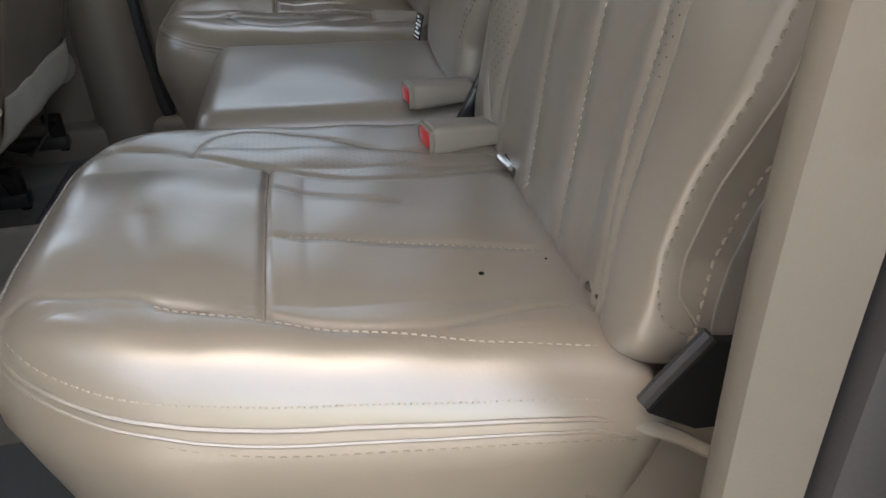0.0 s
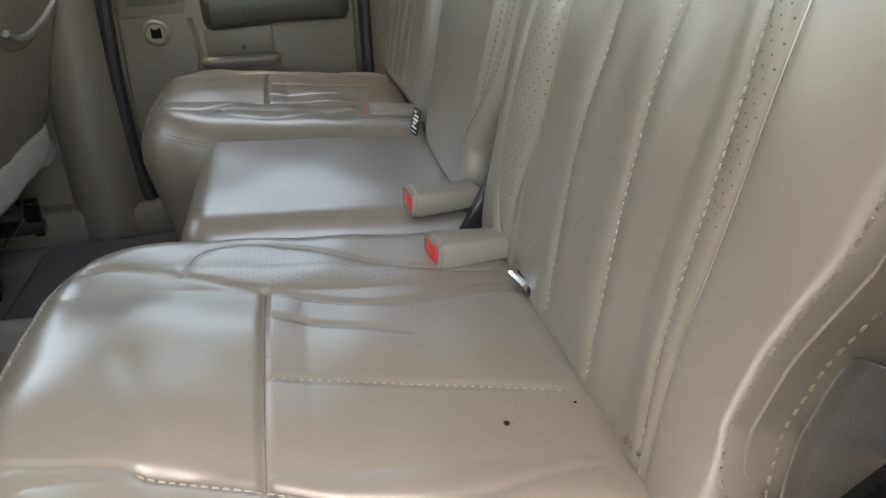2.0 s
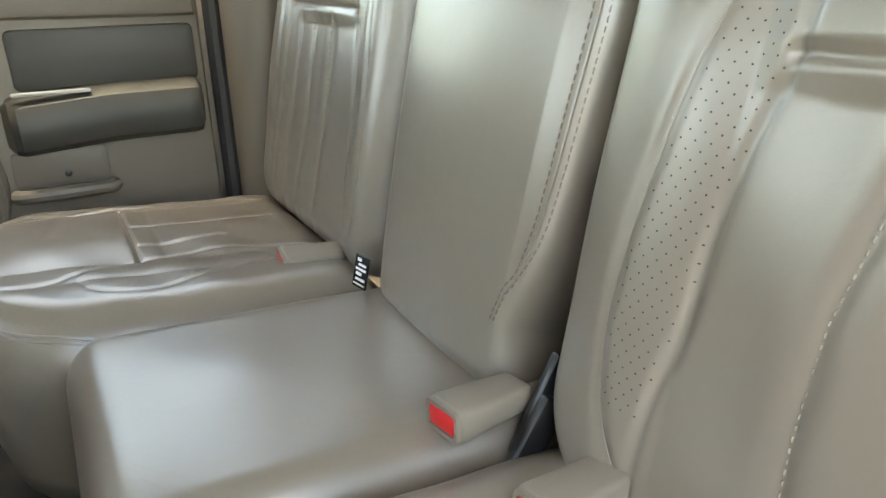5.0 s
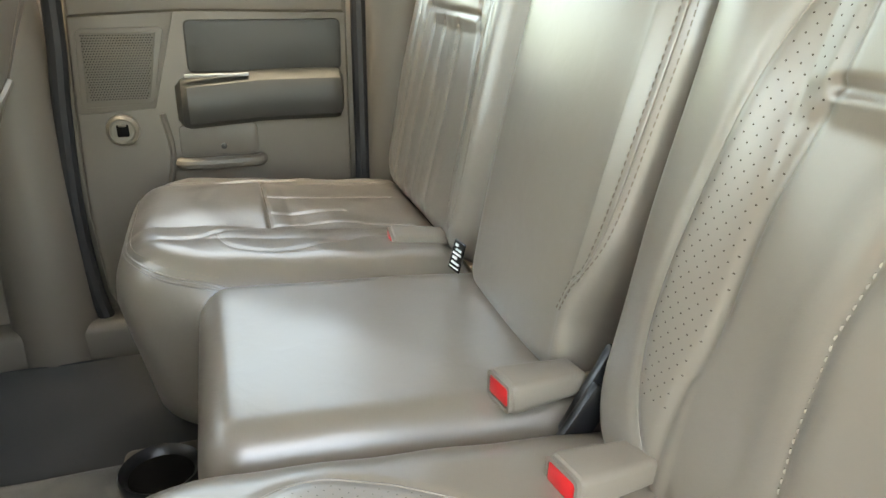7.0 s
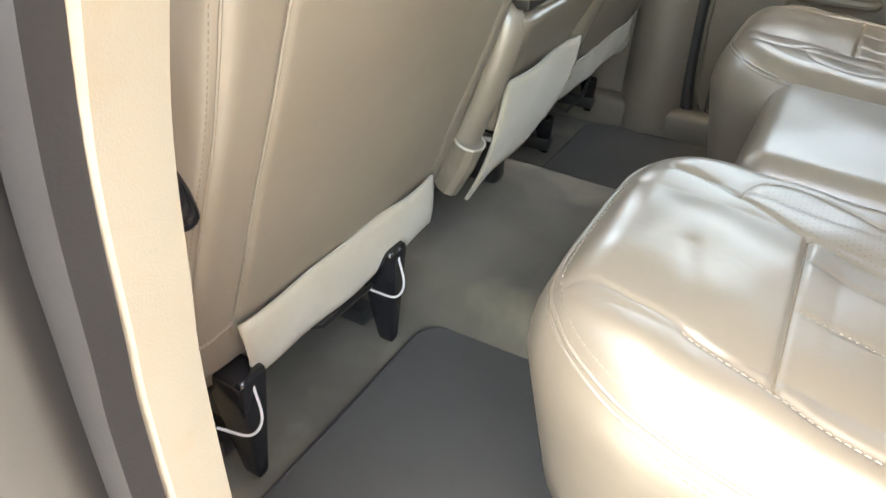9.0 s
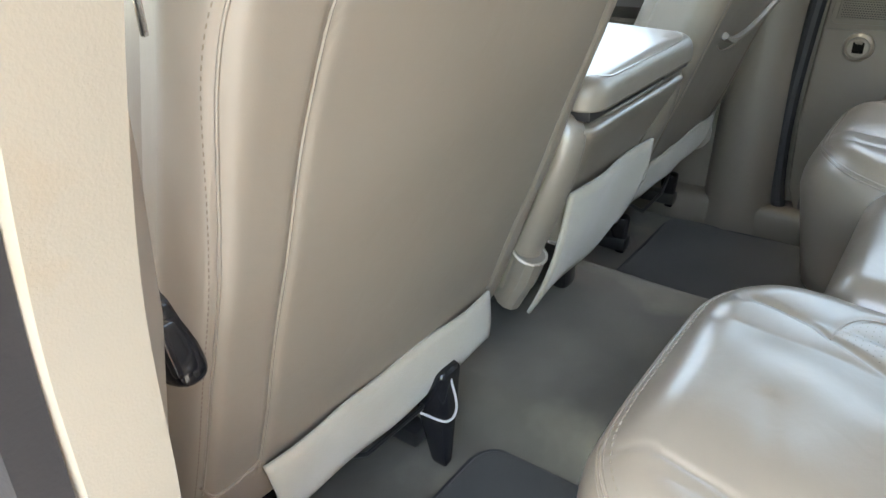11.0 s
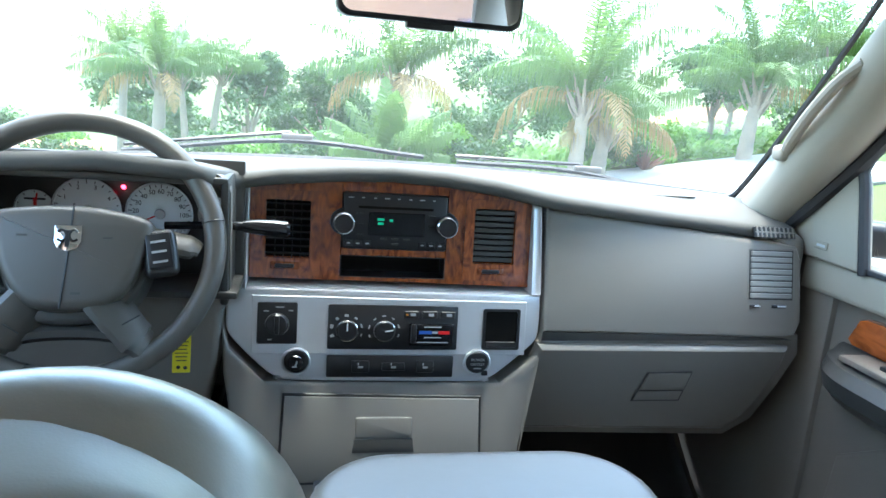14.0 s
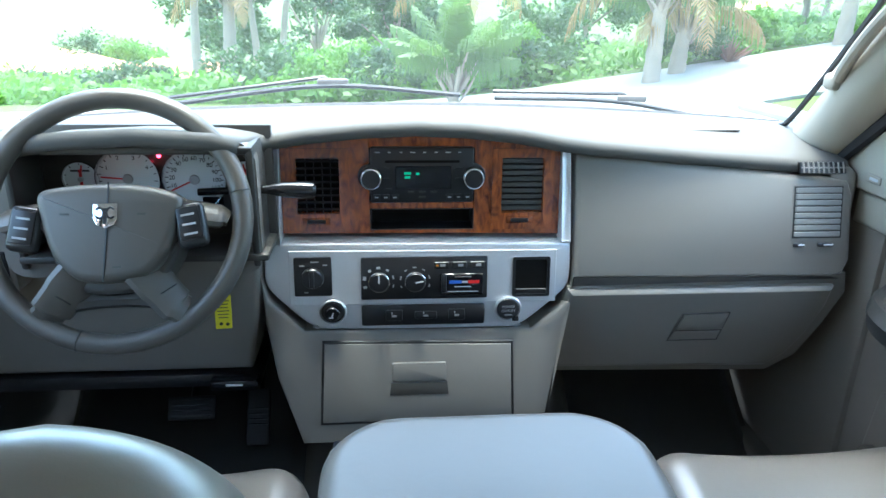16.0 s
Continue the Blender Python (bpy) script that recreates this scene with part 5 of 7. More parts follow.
for sx in (-1, 1):
    ear = part("knob_seat", lathe([(0.023, 0), (0.0225, 0.006), (0.02, 0.007)], 28, pose(sx * 0.0895, 0.005, -0.003) @ FACE), BLACK, radio)
    kn = part("knob", lathe([(0.0175, 0), (0.0172, 0.016), (0.0150, 0.0185), (0.0, 0.0185)], 28, pose(sx * 0.0895, -0.002, -0.003) @ FACE), BLACK, radio, "ribbed black knob with a bright rim")
    part("rim", lathe([(0.0176, 0), (0.0182, 0.002), (0.0168, 0.0032)], 28, pose(sx * 0.0895, -0.0165, -0.003) @ FACE), CHROME, kn)
pocket = thing("storage_slot", "dark open slot below the radio", "slot", pose(0.0005, 1.549, 0.739))
part("cavity", rbox((0, 0.045, 0), (0.186, 0.004, 0.040), 0, 1), HOLE, pocket)
for bz in (-0.0178, 0.0185):
    part("inner_wall", rbox((0, 0.024, bz), (0.184, 0.044, 0.002), 0), BLACK, pocket)
for bx in (-0.0915, 0.0915):
    part("inner_wall", rbox((bx, 0.024, 0), (0.002, 0.044, 0.036), 0), BLACK, pocket)


def panel(name, x, z, label, category):
    return thing(name, label, category, pose(x, face_y(z) - 0.002, z, -15.1, 0, 0))


sw = panel("four_wheel_switch", -0.194, 0.647, "black rotary drive switch in the silver bezel", "switch")
part("plate", rbox((0, 0, 0), (0.066, 0.008, 0.073), 0.003), BLACK, sw)
kn = part("knob", lathe([(0.020, 0), (0.019, 0.012), (0.016, 0.015), (0, 0.015)], 28, pose(0, -0.004, -0.002) @ FACE), BLACK, sw)
part("grip", rbox((0, -0.021, -0.002), (0.008, 0.008, 0.032), 0.002), BLACK, kn)
for bx, bz, w in ((-0.018, 0.021, 0.009), (0.004, 0.028, 0.014), (0.022, 0.022, 0.008), (-0.012, -0.029, 0.007)):
    part("print_bar", rbox((bx, -0.0043, bz), (w, 0.001, 0.0022), 0), GREYPRINT, sw)

hv = panel("climate_control", 0.003, 0.642, "black climate control panel with two round dials", "climate control")
part("plate", rbox((0, 0, 0), (0.226, 0.008, 0.080), 0.003), BLACK, hv)
for kx, turn in ((-0.081, 0), (-0.017, 80)):
    kn = part("dial", lathe([(0.0185, 0), (0.0178, 0.014), (0.0155, 0.0165), (0, 0.0165)], 28, pose(kx, -0.004, -0.006) @ FACE), BLACK, hv, "black dial with a bright rim")
    part("rim", lathe([(0.0182, 0), (0.0190, 0.0025), (0.0176, 0.0035)], 28, pose(kx, -0.012, -0.006) @ FACE), CHROME, kn)
    part("pointer", rbox((0, -0.021, 0.007), (0.0022, 0.002, 0.014), 0, 1, pose(kx, 0, -0.006, 0, turn, 0)), WHITE, kn)
    for k in range(7):
        t = radians(-20 + k * 220 / 6)
        part("print_bar", rbox((0, -0.0043, 0.0265), (0.005 + 0.002 * (k % 2), 0.001, 0.0022 + 0.0007 * k * (kx < -0.05)), 0, 1, pose(kx, 0, -0.006, 0, -math.degrees(t) + 90 - 2, 0)), GREYPRINT, hv)
for k in range(3):
    part("button", rbox((0.030 + k * 0.032, -0.005, 0.024), (0.026, 0.004, 0.013), 0.0015, 1), BLACK, hv)
    part("print_bar", rbox((0.032 + k * 0.032, -0.0075, 0.024), (0.009, 0.001, 0.005), 0), GREYPRINT, hv)
part("indicator", rbox((0.022, -0.0075, 0.024), (0.004, 0.001, 0.003), 0), shader("amber_print", (0.6, 0.22, 0.02), 0.5), hv)
part("slider_plate", rbox((0.066, -0.005, -0.012), (0.078, 0.003, 0.040), 0.0015, 1), BLACKGLOSS, hv)
part("slider", rbox((0.034, -0.009, -0.010), (0.009, 0.010, 0.034), 0.002), BLACK, hv)
for k, (bw, bx) in enumerate(((0.022, 0.055), (0.010, 0.072), (0.020, 0.088))):
    part("print_bar", rbox((bx, -0.0068, -0.008), (bw, 0.001, 0.004 + 0.002 * (k != 1)), 0), (BLUE, GREYPRINT, RED)[k], hv)
for bz in (0.002, -0.017, -0.026):
    part("print_bar", rbox((0.068, -0.0068, bz), (0.03 if bz != -0.026 else 0.055, 0.001, 0.0016), 0), GREYPRINT, hv)

cube = panel("storage_cubby", 0.196, 0.641, "empty dark square cubby in the bezel", "cubby")
part("rim", ring(rrect(-0.034, 0.034, -0.038, 0.038, 0.004), rrect(-0.029, 0.029, -0.033, 0.033, 0.003), -0.003, 0.004), BLACK, cube)
part("cavity", rbox((0, 0.001, 0), (0.060, 0.002, 0.068), 0), HOLE, cube)
part("cavity_floor", rbox((0, -0.001, -0.028), (0.056, 0.003, 0.010), 0.001, 1), BLACK, cube)

rw = panel("switch_row", 0.001, 0.573, "black strip with seat heater switches", "switch panel")
part("plate", rbox((0, 0, 0), (0.222, 0.008, 0.041), 0.003), BLACK, rw)
for k, bx in enumerate((-0.053, 0.004, 0.060)):
    b = part("rocker", rbox((bx, -0.005, 0.0), (0.040 if k == 1 else 0.030, 0.005, 0.022 if k != 1 else 0.015), 0.002), BLACK, rw)
    part("print_bar", rbox((bx, -0.008, -0.001), (0.009, 0.001, 0.004), 0.0004, 1), GREYPRINT, b)
    part("print_bar", rbox((bx - 0.004, -0.008, 0.005), (0.0022, 0.001, 0.005), 0.0004, 1), GREYPRINT, b)

for x, kind in ((-0.161, "lighter"), (0.155, "outlet")):
    s = panel("cigarette_lighter" if kind == "lighter" else "power_outlet", x, 0.581, "black %s in a bright ring on the silver bezel" % ("cigarette lighter" if kind == "lighter" else "power outlet cap"), "socket")
    part("ring", lathe([(0.0255, 0), (0.0255, 0.004), (0.0225, 0.006), (0.0205, 0.003)], 32, pose(0, 0, 0) @ FACE), SILVER, s)
    cap = part("cap", lathe([(0.0205, 0), (0.0205, 0.004), (0.0185, 0.008 if kind == "lighter" else 0.006), (0.0, 0.008)], 32, pose(0, -0.001, 0) @ FACE), BLACK, s)
    if kind == "outlet":
        lettering("lettering", "POWER", 0.0070, pose(0, -0.0095, 0.0055), GREYPRINT, cap)
        lettering("lettering", "OUTLET", 0.0070, pose(0, -0.0095, -0.003), GREYPRINT, cap)
        part("print_bar", rbox((0, -0.0093, -0.011), (0.014, 0.0008, 0.002), 0), GREYPRINT, cap)
        part("tab", rbox((0.014, -0.006, -0.020), (0.012, 0.005, 0.010), 0.003, 2, pose(0, 0, 0, 0, 0, 0)), BLACK, cap)
    else:
        part("knob", lathe([(0.014, 0), (0.013, 0.012), (0.011, 0.014), (0, 0.014)], 24, pose(0, -0.006, 0) @ FACE), BLACKGLOSS, cap)
        part("print_bar", rbox((0.001, -0.0205, -0.001), (0.0025, 0.001, 0.009), 0, 1, pose(0, 0, 0, 0, 18, 0)), GREYPRINT, cap)
        part("print_bar", rbox((-0.002, -0.0205, -0.007), (0.008, 0.001, 0.002), 0), GREYPRINT, cap)

def set_back(things, zs, ys):
    """Sets the faces of finished things forward or back by their height."""
    for top in things:
        bpy.context.view_layer.update()
        for ob in [top] + list(top.children_recursive):
            if ob.type == "MESH":
                m, n = ob.matrix_world.copy(), ob.matrix_world.inverted()
                for v in ob.data.vertices:
                    w = m @ v.co
                    w.y += float(np.interp(w.z, zs, ys))
                    v.co = n @ w


# the upper panel leans back, the lower bezel stands out as a ledge below it
faces_of_stack = [o for o in bpy.data.objects if o.parent is None and o.name.split(".")[0] in (
    "centre_stack", "car_radio", "storage_slot", "four_wheel_switch", "climate_control", "storage_cubby", "switch_row", "cigarette_lighter", "power_outlet")]
faces_of_stack += [o for o in bpy.data.objects if o.name.split(".")[0] == "air_vent" and "wood" in o["label"]]
set_back(faces_of_stack, (0.34, 0.45, 0.51, 0.54, 0.602, 0.683, 0.703, 0.712, 0.868, 0.90), (-0.03, -0.02, -0.016, -0.008, -0.0215, -0.033, -0.033, -0.0115, 0.004, 0.004))

# instrument cluster under its hood
cl = thing("instrument_cluster", "instrument cluster with white faced round gauges in a dark recess", "instrument cluster", pose(0, 0, 0))
part("back_plate", rbox((-0.44, 1.515, 0.815), (0.38, 0.012, 0.20), 0.004), CHARCOAL, cl)
part("recess_floor", rbox((-0.44, 1.46, 0.722), (0.38, 0.11, 0.012), 0.004), CHARCOAL, cl)
for x in (-0.625, -0.270):
    part("recess_side", rbox((x, 1.465, 0.80), (0.012, 0.11, 0.19), 0.004), CHARCOAL, cl)
part("recess_roof", rbox((-0.445, 1.465, 0.893), (0.36, 0.11, 0.012), 0.004), CHARCOAL, cl)
part("front_trim", ring(rrect(-0.655, -0.262, 0.690, 0.905, 0.03), rrect(-0.625, -0.274, 0.725, 0.893, 0.025), 1.418, 1.445), DASH, cl)


def gauge(x, z, r, texts, needle, a0=210, a1=-30, ticks=13, r_text=0.72, size=0.010):
    g = part("gauge", lathe([(r * 0.05, 0.0035), (r * 0.94, 0.0035), (r * 0.97, 0.006), (r, 0.005), (r, 0)], 40, pose(x, 1.509, z) @ FACE), GAUGE, cl, "white gauge face")
    part("bezel_ring", lathe([(r * 0.985, 0.004), (r * 1.03, 0.008), (r * 1.06, 0.002)], 40, pose(x, 1.509, z) @ FACE, False), CHROME, g)
    for k in range(ticks):
        t = a0 + (a1 - a0) * k / (ticks - 1)
        part("tick", rbox((r * 0.89, 0, 0), (r * (0.12 if k % 2 == 0 else 0.07), 0.0006, 0.0013), 0, 1, pose(x, 1.5050, z, 0, -t, 0)), BLACK, g)
    for k, s in enumerate(texts):
        t = radians(a0 + (a1 - a0) * (k + 1 if len(texts) > 5 else k + 0.9) / (len(texts) + (0 if len(texts) > 5 else 0.8)))
        lettering("numeral", s, size, pose(x + r * r_text * math.cos(t), 1.5050, z + r * r_text * math.sin(t)), BLACK, g)
    part("needle", rbox((r * 0.42, 0, 0), (r * 0.85, 0.001, 0.0024), 0, 1, pose(x, 1.5030, z, 0, -needle, 0)), RED, g, "red needle")
    part("hub", lathe([(r * 0.17, 0), (r * 0.15, 0.004), (0, 0.005)], 20, pose(x, 1.5050, z) @ FACE), GREYPRINT, g)
    return g


gauge(-0.379, 0.824, 0.050, [str(k * 10) for k in range(1, 13)], 205, 218, -45, 25)
gauge(-0.485, 0.826, 0.050, ["1", "2", "3", "4"], 175, 185, -5, 13, 0.74)
tg = gauge(-0.559, 0.826, 0.028, [], 80, 200, -20, 7)
fg = gauge(-0.294, 0.828, 0.027, [], 100, 200, -20, 7)
for g, gx in ((tg, -0.559), (fg, -0.294)):
    part("red_zone", rbox((gx, 1.5046, 0.829), (0.005, 0.0008, 0.026), 0.001, 1), RED, g)
    part("print_bar", rbox((gx, 1.5048, 0.840), (0.03, 0.0006, 0.003), 0), BLACK, g)
part("warning_lamp", lathe([(0.0035, 0), (0.003, 0.002), (0, 0.0025)], 12, pose(-0.4325, 1.508, 0.864) @ FACE), REDGLOW, cl, "lit red warning lamp")
part("odometer", rbox((-0.352, 1.5040, 0.788), (0.034, 0.002, 0.014), 0.001, 1), BLACKGLOSS, cl)

# left end of the dash, knee panel, column
part("left_panel", slab(rrect(-0.80, -0.652, 0.655, 0.880, 0.012), 1.43, 1.62, 0.008, 3), DASH, dash)
lv = thing("air_vent", "black slatted side air vent", "air vent", pose(-0.70, 1.428, 0.81), group="air vents")
part("cavity", rbox((0, 0, 0), (0.085, 0.006, 0.085), 0.002), HOLE, lv)
for k in range(7):
    part("slat", rbox((0, -0.004, -0.035 + k * 0.0117), (0.083, 0.004, 0.005), 0.001, 1), BLACK, lv)
hs = thing("light_switch", "black headlamp switch panel", "switch", pose(-0.70, 1.428, 0.70))
part("plate", rbox((0, 0, 0), (0.08, 0.008, 0.06), 0.003), BLACK, hs)
part("knob", lathe([(0.016, 0), (0.014, 0.014), (0, 0.015)], 20, pose(0, -0.004, 0) @ FACE), BLACK, hs)
part("knee_panel", lean_y(slab([(-0.80, 0.69), (-0.278, 0.69), (-0.29, 0.58), (-0.315, 0.457), (-0.80, 0.457)], 1.47, 1.60, 0.012, 3), 0.69, -0.2), DASH, dash, "taupe knee panel")
part("under_panel", rbox((-0.55, 1.63, 0.435), (0.50, 0.23, 0.03), 0.01), BLACK, dash)
col = thing("steering_column", "grey plastic steering column shroud with a stalk and ignition lock", "steering column", pose(-0.470, 1.44, 0.765, 25, 0, 0))
part("shroud", rbox((0, 0.05, -0.055), (0.115, 0.20, 0.085), 0.025, 4), CHARCOAL, col)
part("ignition", lathe([(0.022, 0), (0.022, 0.03), (0.018, 0.034), (0, 0.034)], 20, pose(0.058, 0.045, -0.062, 0, 70, 0)), BLACK, col, "black ignition lock")
part("key_print", rbox((0.090, 0.045, -0.051), (0.002, 0.014, 0.004), 0), WHITE, col)
part("cuff", lathe([(0.024, -0.02), (0.022, 0.02)], 20, pose(0.06, 0.03, 0.0, 0, 90, 0)), CHARCOAL, col)
shift = thing("gear_lever", "black column gear lever", "gear lever", pose(-0.303, 1.46, 0.8155))
part("rod", tube([(-0.06, 0, 0.0), (0.03, 0.0, 0.004), (0.07, 0, 0.0035)], [0.006, 0.006, 0.009], 12), BLACKGLOSS, shift)
part("grip", tube([(0.055, 0, 0.004), (0.075, 0, 0.0035), (0.105, 0, 0.002), (0.122, 0, 0.001), (0.127, 0, 0.001)], [0.009, 0.0125, 0.0145, 0.014, 0.009], 16), BLACKGLOSS, shift)
tg2 = thing("paper_tag", "yellow paper tag hanging below the steering column", "tag", pose(-0.331, 1.41, 0.627, 0, 2, 8))
part("card", rbox((0, 0, 0), (0.026, 0.001, 0.060), 0.0003, 1), YELLOW, tg2)
for k in range(6):
    part("print_bar", rbox((0, -0.0008, 0.020 - k * 0.006), (0.019 - 0.002 * (k % 3), 0.0004, 0.0015), 0), CHARCOAL, tg2)
part("print_dot", lathe([(0.003, 0), (0, 0.0004)], 10, pose(-0.004, -0.0006, -0.021) @ FACE), BLACK, tg2)
part("print_dot", lathe([(0.003, 0), (0, 0.0004)], 10, pose(0.006, -0.0006, -0.022) @ FACE), BLACK, tg2)
part("string", tube([(0, 0, 0.03), (0.004, 0.0, 0.05), (0.0, 0.0, 0.08)], 0.0008, 5), THREAD, tg2)

# steering wheel: local x right, z up in the wheel's plane, -y to the driver
wheel = thing("steering_wheel", "grey leather four-spoke steering wheel with padded hub", "steering wheel", pose(-0.458, 1.36, 0.803, -25, 0, 3))
R = 0.181
rim = tube([(R * math.sin(t), 0, R * math.cos(t)) for t in np.linspace(0, 2 * math.pi, 97)[:-1]], 0.0155, 14, True)
part("rim", rim, WHEELSKIN, wheel)
for t in (78, -78, 196):
    t = radians(t)
    part("rim_seam", tube([(R * math.sin(t) + 0.0157 * math.cos(k) * math.sin(t), 0.0157 * math.sin(k), R * math.cos(t) + 0.0157 * math.cos(k) * math.cos(t)) for k in np.linspace(0, 2 * math.pi, 17)[:-1]], 0.0009, 5, True), BLACK, wheel)
hub = smoothline([(-0.092, 0.036), (-0.05, 0.046), (0.0, 0.048), (0.05, 0.044), (0.100, 0.028), (0.096, -0.01), (0.080, -0.055), (0.052, -0.084), (0.0, -0.094), (-0.045, -0.086), (-0.075, -0.05), (-0.09, 0.0)], 5, True)
part("airbag_cover", slab([(a, b) for a, b in hub][::-1], -0.042, 0.02, 0.014, 4), WHEELSKIN, wheel, "padded hub cover")
part("hub_back", slab([(a * 1.04, b * 1.06 - 0.01) for a, b in hub][::-1], -0.018, 0.04, 0.01, 3), CHARCOAL, wheel)
part("hub_seam", tube([(0.004, -0.0428, 0.048), (0.001, -0.0428, -0.02), (-0.004, -0.0428, -0.092)], 0.0012, 5), BLACK, wheel)
em = part("emblem", slab([(-0.017, 0.018), (0.017, 0.018), (0.0165, -0.004), (0.012, -0.013), (0.0, -0.018), (-0.012, -0.013), (-0.0165, -0.004)], -0.0455, -0.040, 0.002), CHROME, wheel, "chrome shield badge")
for sx in (-1, 1):
    part("badge_relief", tube([(sx * (0.0075 + 0.0055 * math.cos(t)), -0.0462, 0.004 + 0.0075 * math.sin(t)) for t in np.linspace(0.6, 5.6, 14)], 0.0016, 6), BLACK, em)
part("badge_relief", slab([(-0.004, 0.011), (0.004, 0.011), (0.0025, -0.012), (-0.0025, -0.012)], -0.0472, -0.0445, 0.0006, 1), BLACK, em)
for bx, bz in ((-0.055, 0.004), (0.048, 0.002), (0.014, -0.072)):
    part("print_bar", rbox((bx, -0.0422, bz), (0.012, 0.001, 0.003), 0), CHARCOAL, wheel)
for sx in (-1, 1):
    arm = tube(smoothline([(sx * 0.085, -0.008, 0.006), (sx * 0.12, -0.008, 0.004), (sx * 0.150, -0.002, 0.0), (sx * 0.160, 0, -0.004)], 5), [0.03, 0.03, 0.028, 0.027, 0.026, 0.025, 0.025, 0.024, 0.024, 0.024, 0.022, 0.02, 0.018, 0.017, 0.016, 0.015], 12, flat=0.55)
    part("spoke", arm, WHEELSKIN, wheel)
    pod = part("switch_pod", rbox((0, 0, 0), (0.044, 0.022, 0.066), 0.010, 3), BLACK, wheel, "black cruise switch pod")
    pod.matrix_local = pose(sx * 0.112, -0.026, -0.014, 0, sx * -10, 0)
    part("button_pad", rbox((0, -0.012, 0.002), (0.032, 0.005, 0.048), 0.006, 2), BLACK, pod)
    for k in range(3):
        part("print_bar", rbox((0, -0.0150, 0.014 - k * 0.014), (0.019, 0.001, 0.003), 0), GREYPRINT, pod)
    leg = tube(smoothline([(sx * 0.035, -0.014, -0.068), (sx * 0.062, -0.013, -0.100), (sx * 0.085, -0.006, -0.128), (sx * 0.095, 0.0, -0.136)], 5), [0.032] * 6 + [0.030] * 5 + [0.024] * 5, 12, flat=0.45)
    part("spoke", leg, WHEELSKIN, wheel)
    part("spoke_seam", tube([(sx * 0.052, -0.028, -0.122), (sx * 0.09, -0.026, -0.098)], 0.001, 5), BLACK, wheel)
part("lower_bridge", tube(smoothline([(-0.085, 0.004, -0.126), (-0.04, 0.006, -0.118), (0.0, 0.007, -0.116), (0.04, 0.006, -0.118), (0.085, 0.004, -0.126)], 4), 0.012, 8), CHARCOAL, wheel)

# pedals
for px, py, w, label in ((-0.478, 1.66, 0.10, "black rubber brake pedal"), (-0.346, 1.68, 0.05, "black rubber accelerator pedal")):
    pd = thing("pedal", label, "pedal", pose(px, py, 0.285 if w > 0.06 else 0.245, -35, 0, 0), group="pedals")
    part("pad", rbox((0, 0, 0), (w, 0.014, 0.05 if w > 0.06 else 0.12), 0.006), RUBBER, pd)
    for k in range(4):
        part("rib", rbox((0, -0.008, -0.016 + k * 0.011), (w * 0.85, 0.004, 0.003), 0.001, 1), BLACK, pd)
    part("arm", tube([(0, 0.01, 0.02), (0, 0.04, 0.10), (0, 0.03, 0.22)], 0.007, 8), BLACK, pd)
bx = thing("brake_release", "black brake release handle under the dashboard", "handle", pose(-0.345, 1.505, 0.438))
part("handle", rbox((0, 0, 0), (0.09, 0.03, 0.022), 0.006), BLACKGLOSS, bx)
part("print_bar", rbox((0, -0.0155, 0.003), (0.03, 0.001, 0.004), 0), WHITE, bx)

# rear view mirror
rv = thing("rear_view_mirror", "black framed rear view mirror on the windscreen", "mirror", pose(0.010, 1.36, 1.172, 3.5, 0, 3))
part("housing", slab(rrect(-0.133, 0.133, -0.036, 0.036, 0.02, 5), 0.0, 0.035, 0.006, 3), BLACK, rv)
part("mirror_glass", slab(rrect(-0.126, 0.126, -0.028, 0.031, 0.016, 5), -0.0015, 0.004, 0), MIRROR, rv, "mirror glass")
part("chin", rbox((0, 0.012, -0.038), (0.07, 0.02, 0.012), 0.004), BLACK, rv)
part("stem", tube([(0, 0.03, 0.0), (0, 0.10, 0.05)], 0.012, 10), BLACK, rv)

# ---- doors on the far side ----
def door_base(name, label, y, group="doors"):
    return thing(name, label, "door", pose(0.82, y, 0.10), kind="structure")


def onto(ob, parent):
    ob.matrix_parent_inverse = parent.matrix_world.inverted()
    return ob


def xslab(outline, x0, x1, r=0.004, seg=2):
    """An outline in y and z whose face looks to the middle of the cab (-x) at x0, drawn out to x1."""
    bm = slab([(y, z) for y, z in outline], x0, x1, r, seg)
    for v in bm.verts:
        v.co = (v.co.y, v.co.x, v.co.z)
    return bm


def into(bm, name, mat, parent, label=""):
    return onto(part(name, bm, mat, parent, label), parent)


rd = door_base("door_1", "closed taupe rear door with a dark arm pad and speaker", 0.30)
skin = [(0.02, 0.795), (0.02, 0.15), (0.05, 0.105), (0.10, 0.09), (0.46, 0.09), (0.525, 0.110), (0.550, 0.17), (0.560, 0.34), (0.552, 0.55), (0.536, 0.795)]
into(xslab(skin, 0.830, 0.90, 0.012, 3), "door_skin", PLASTIC, rd)
into(tube([(0.834, y, z) for y, z in smoothline([(-0.005, 0.80), (-0.002, 0.15), (0.03, 0.095), (0.10, 0.078), (0.46, 0.070), (0.540, 0.088), (0.570, 0.15), (0.583, 0.34), (0.574, 0.55), (0.562, 0.68), (0.556, 0.80)], 5)], 0.017, 10), "door_seal", RUBBER, rd, "black rubber seal")
into(xslab([(0.028, 0.79), (0.028, 0.735), (0.10, 0.735), (0.34, 0.738), (0.535, 0.728), (0.535, 0.79)], 0.815, 0.84, 0.010, 3), "sill_rail", PLASTIC, rd)
into(xslab(rrect(0.036, 0.338, 0.622, 0.722, 0.012), 0.8225, 0.84, 0.004), "arm_pad_upper", CHARCOAL, rd, "dark vinyl insert")
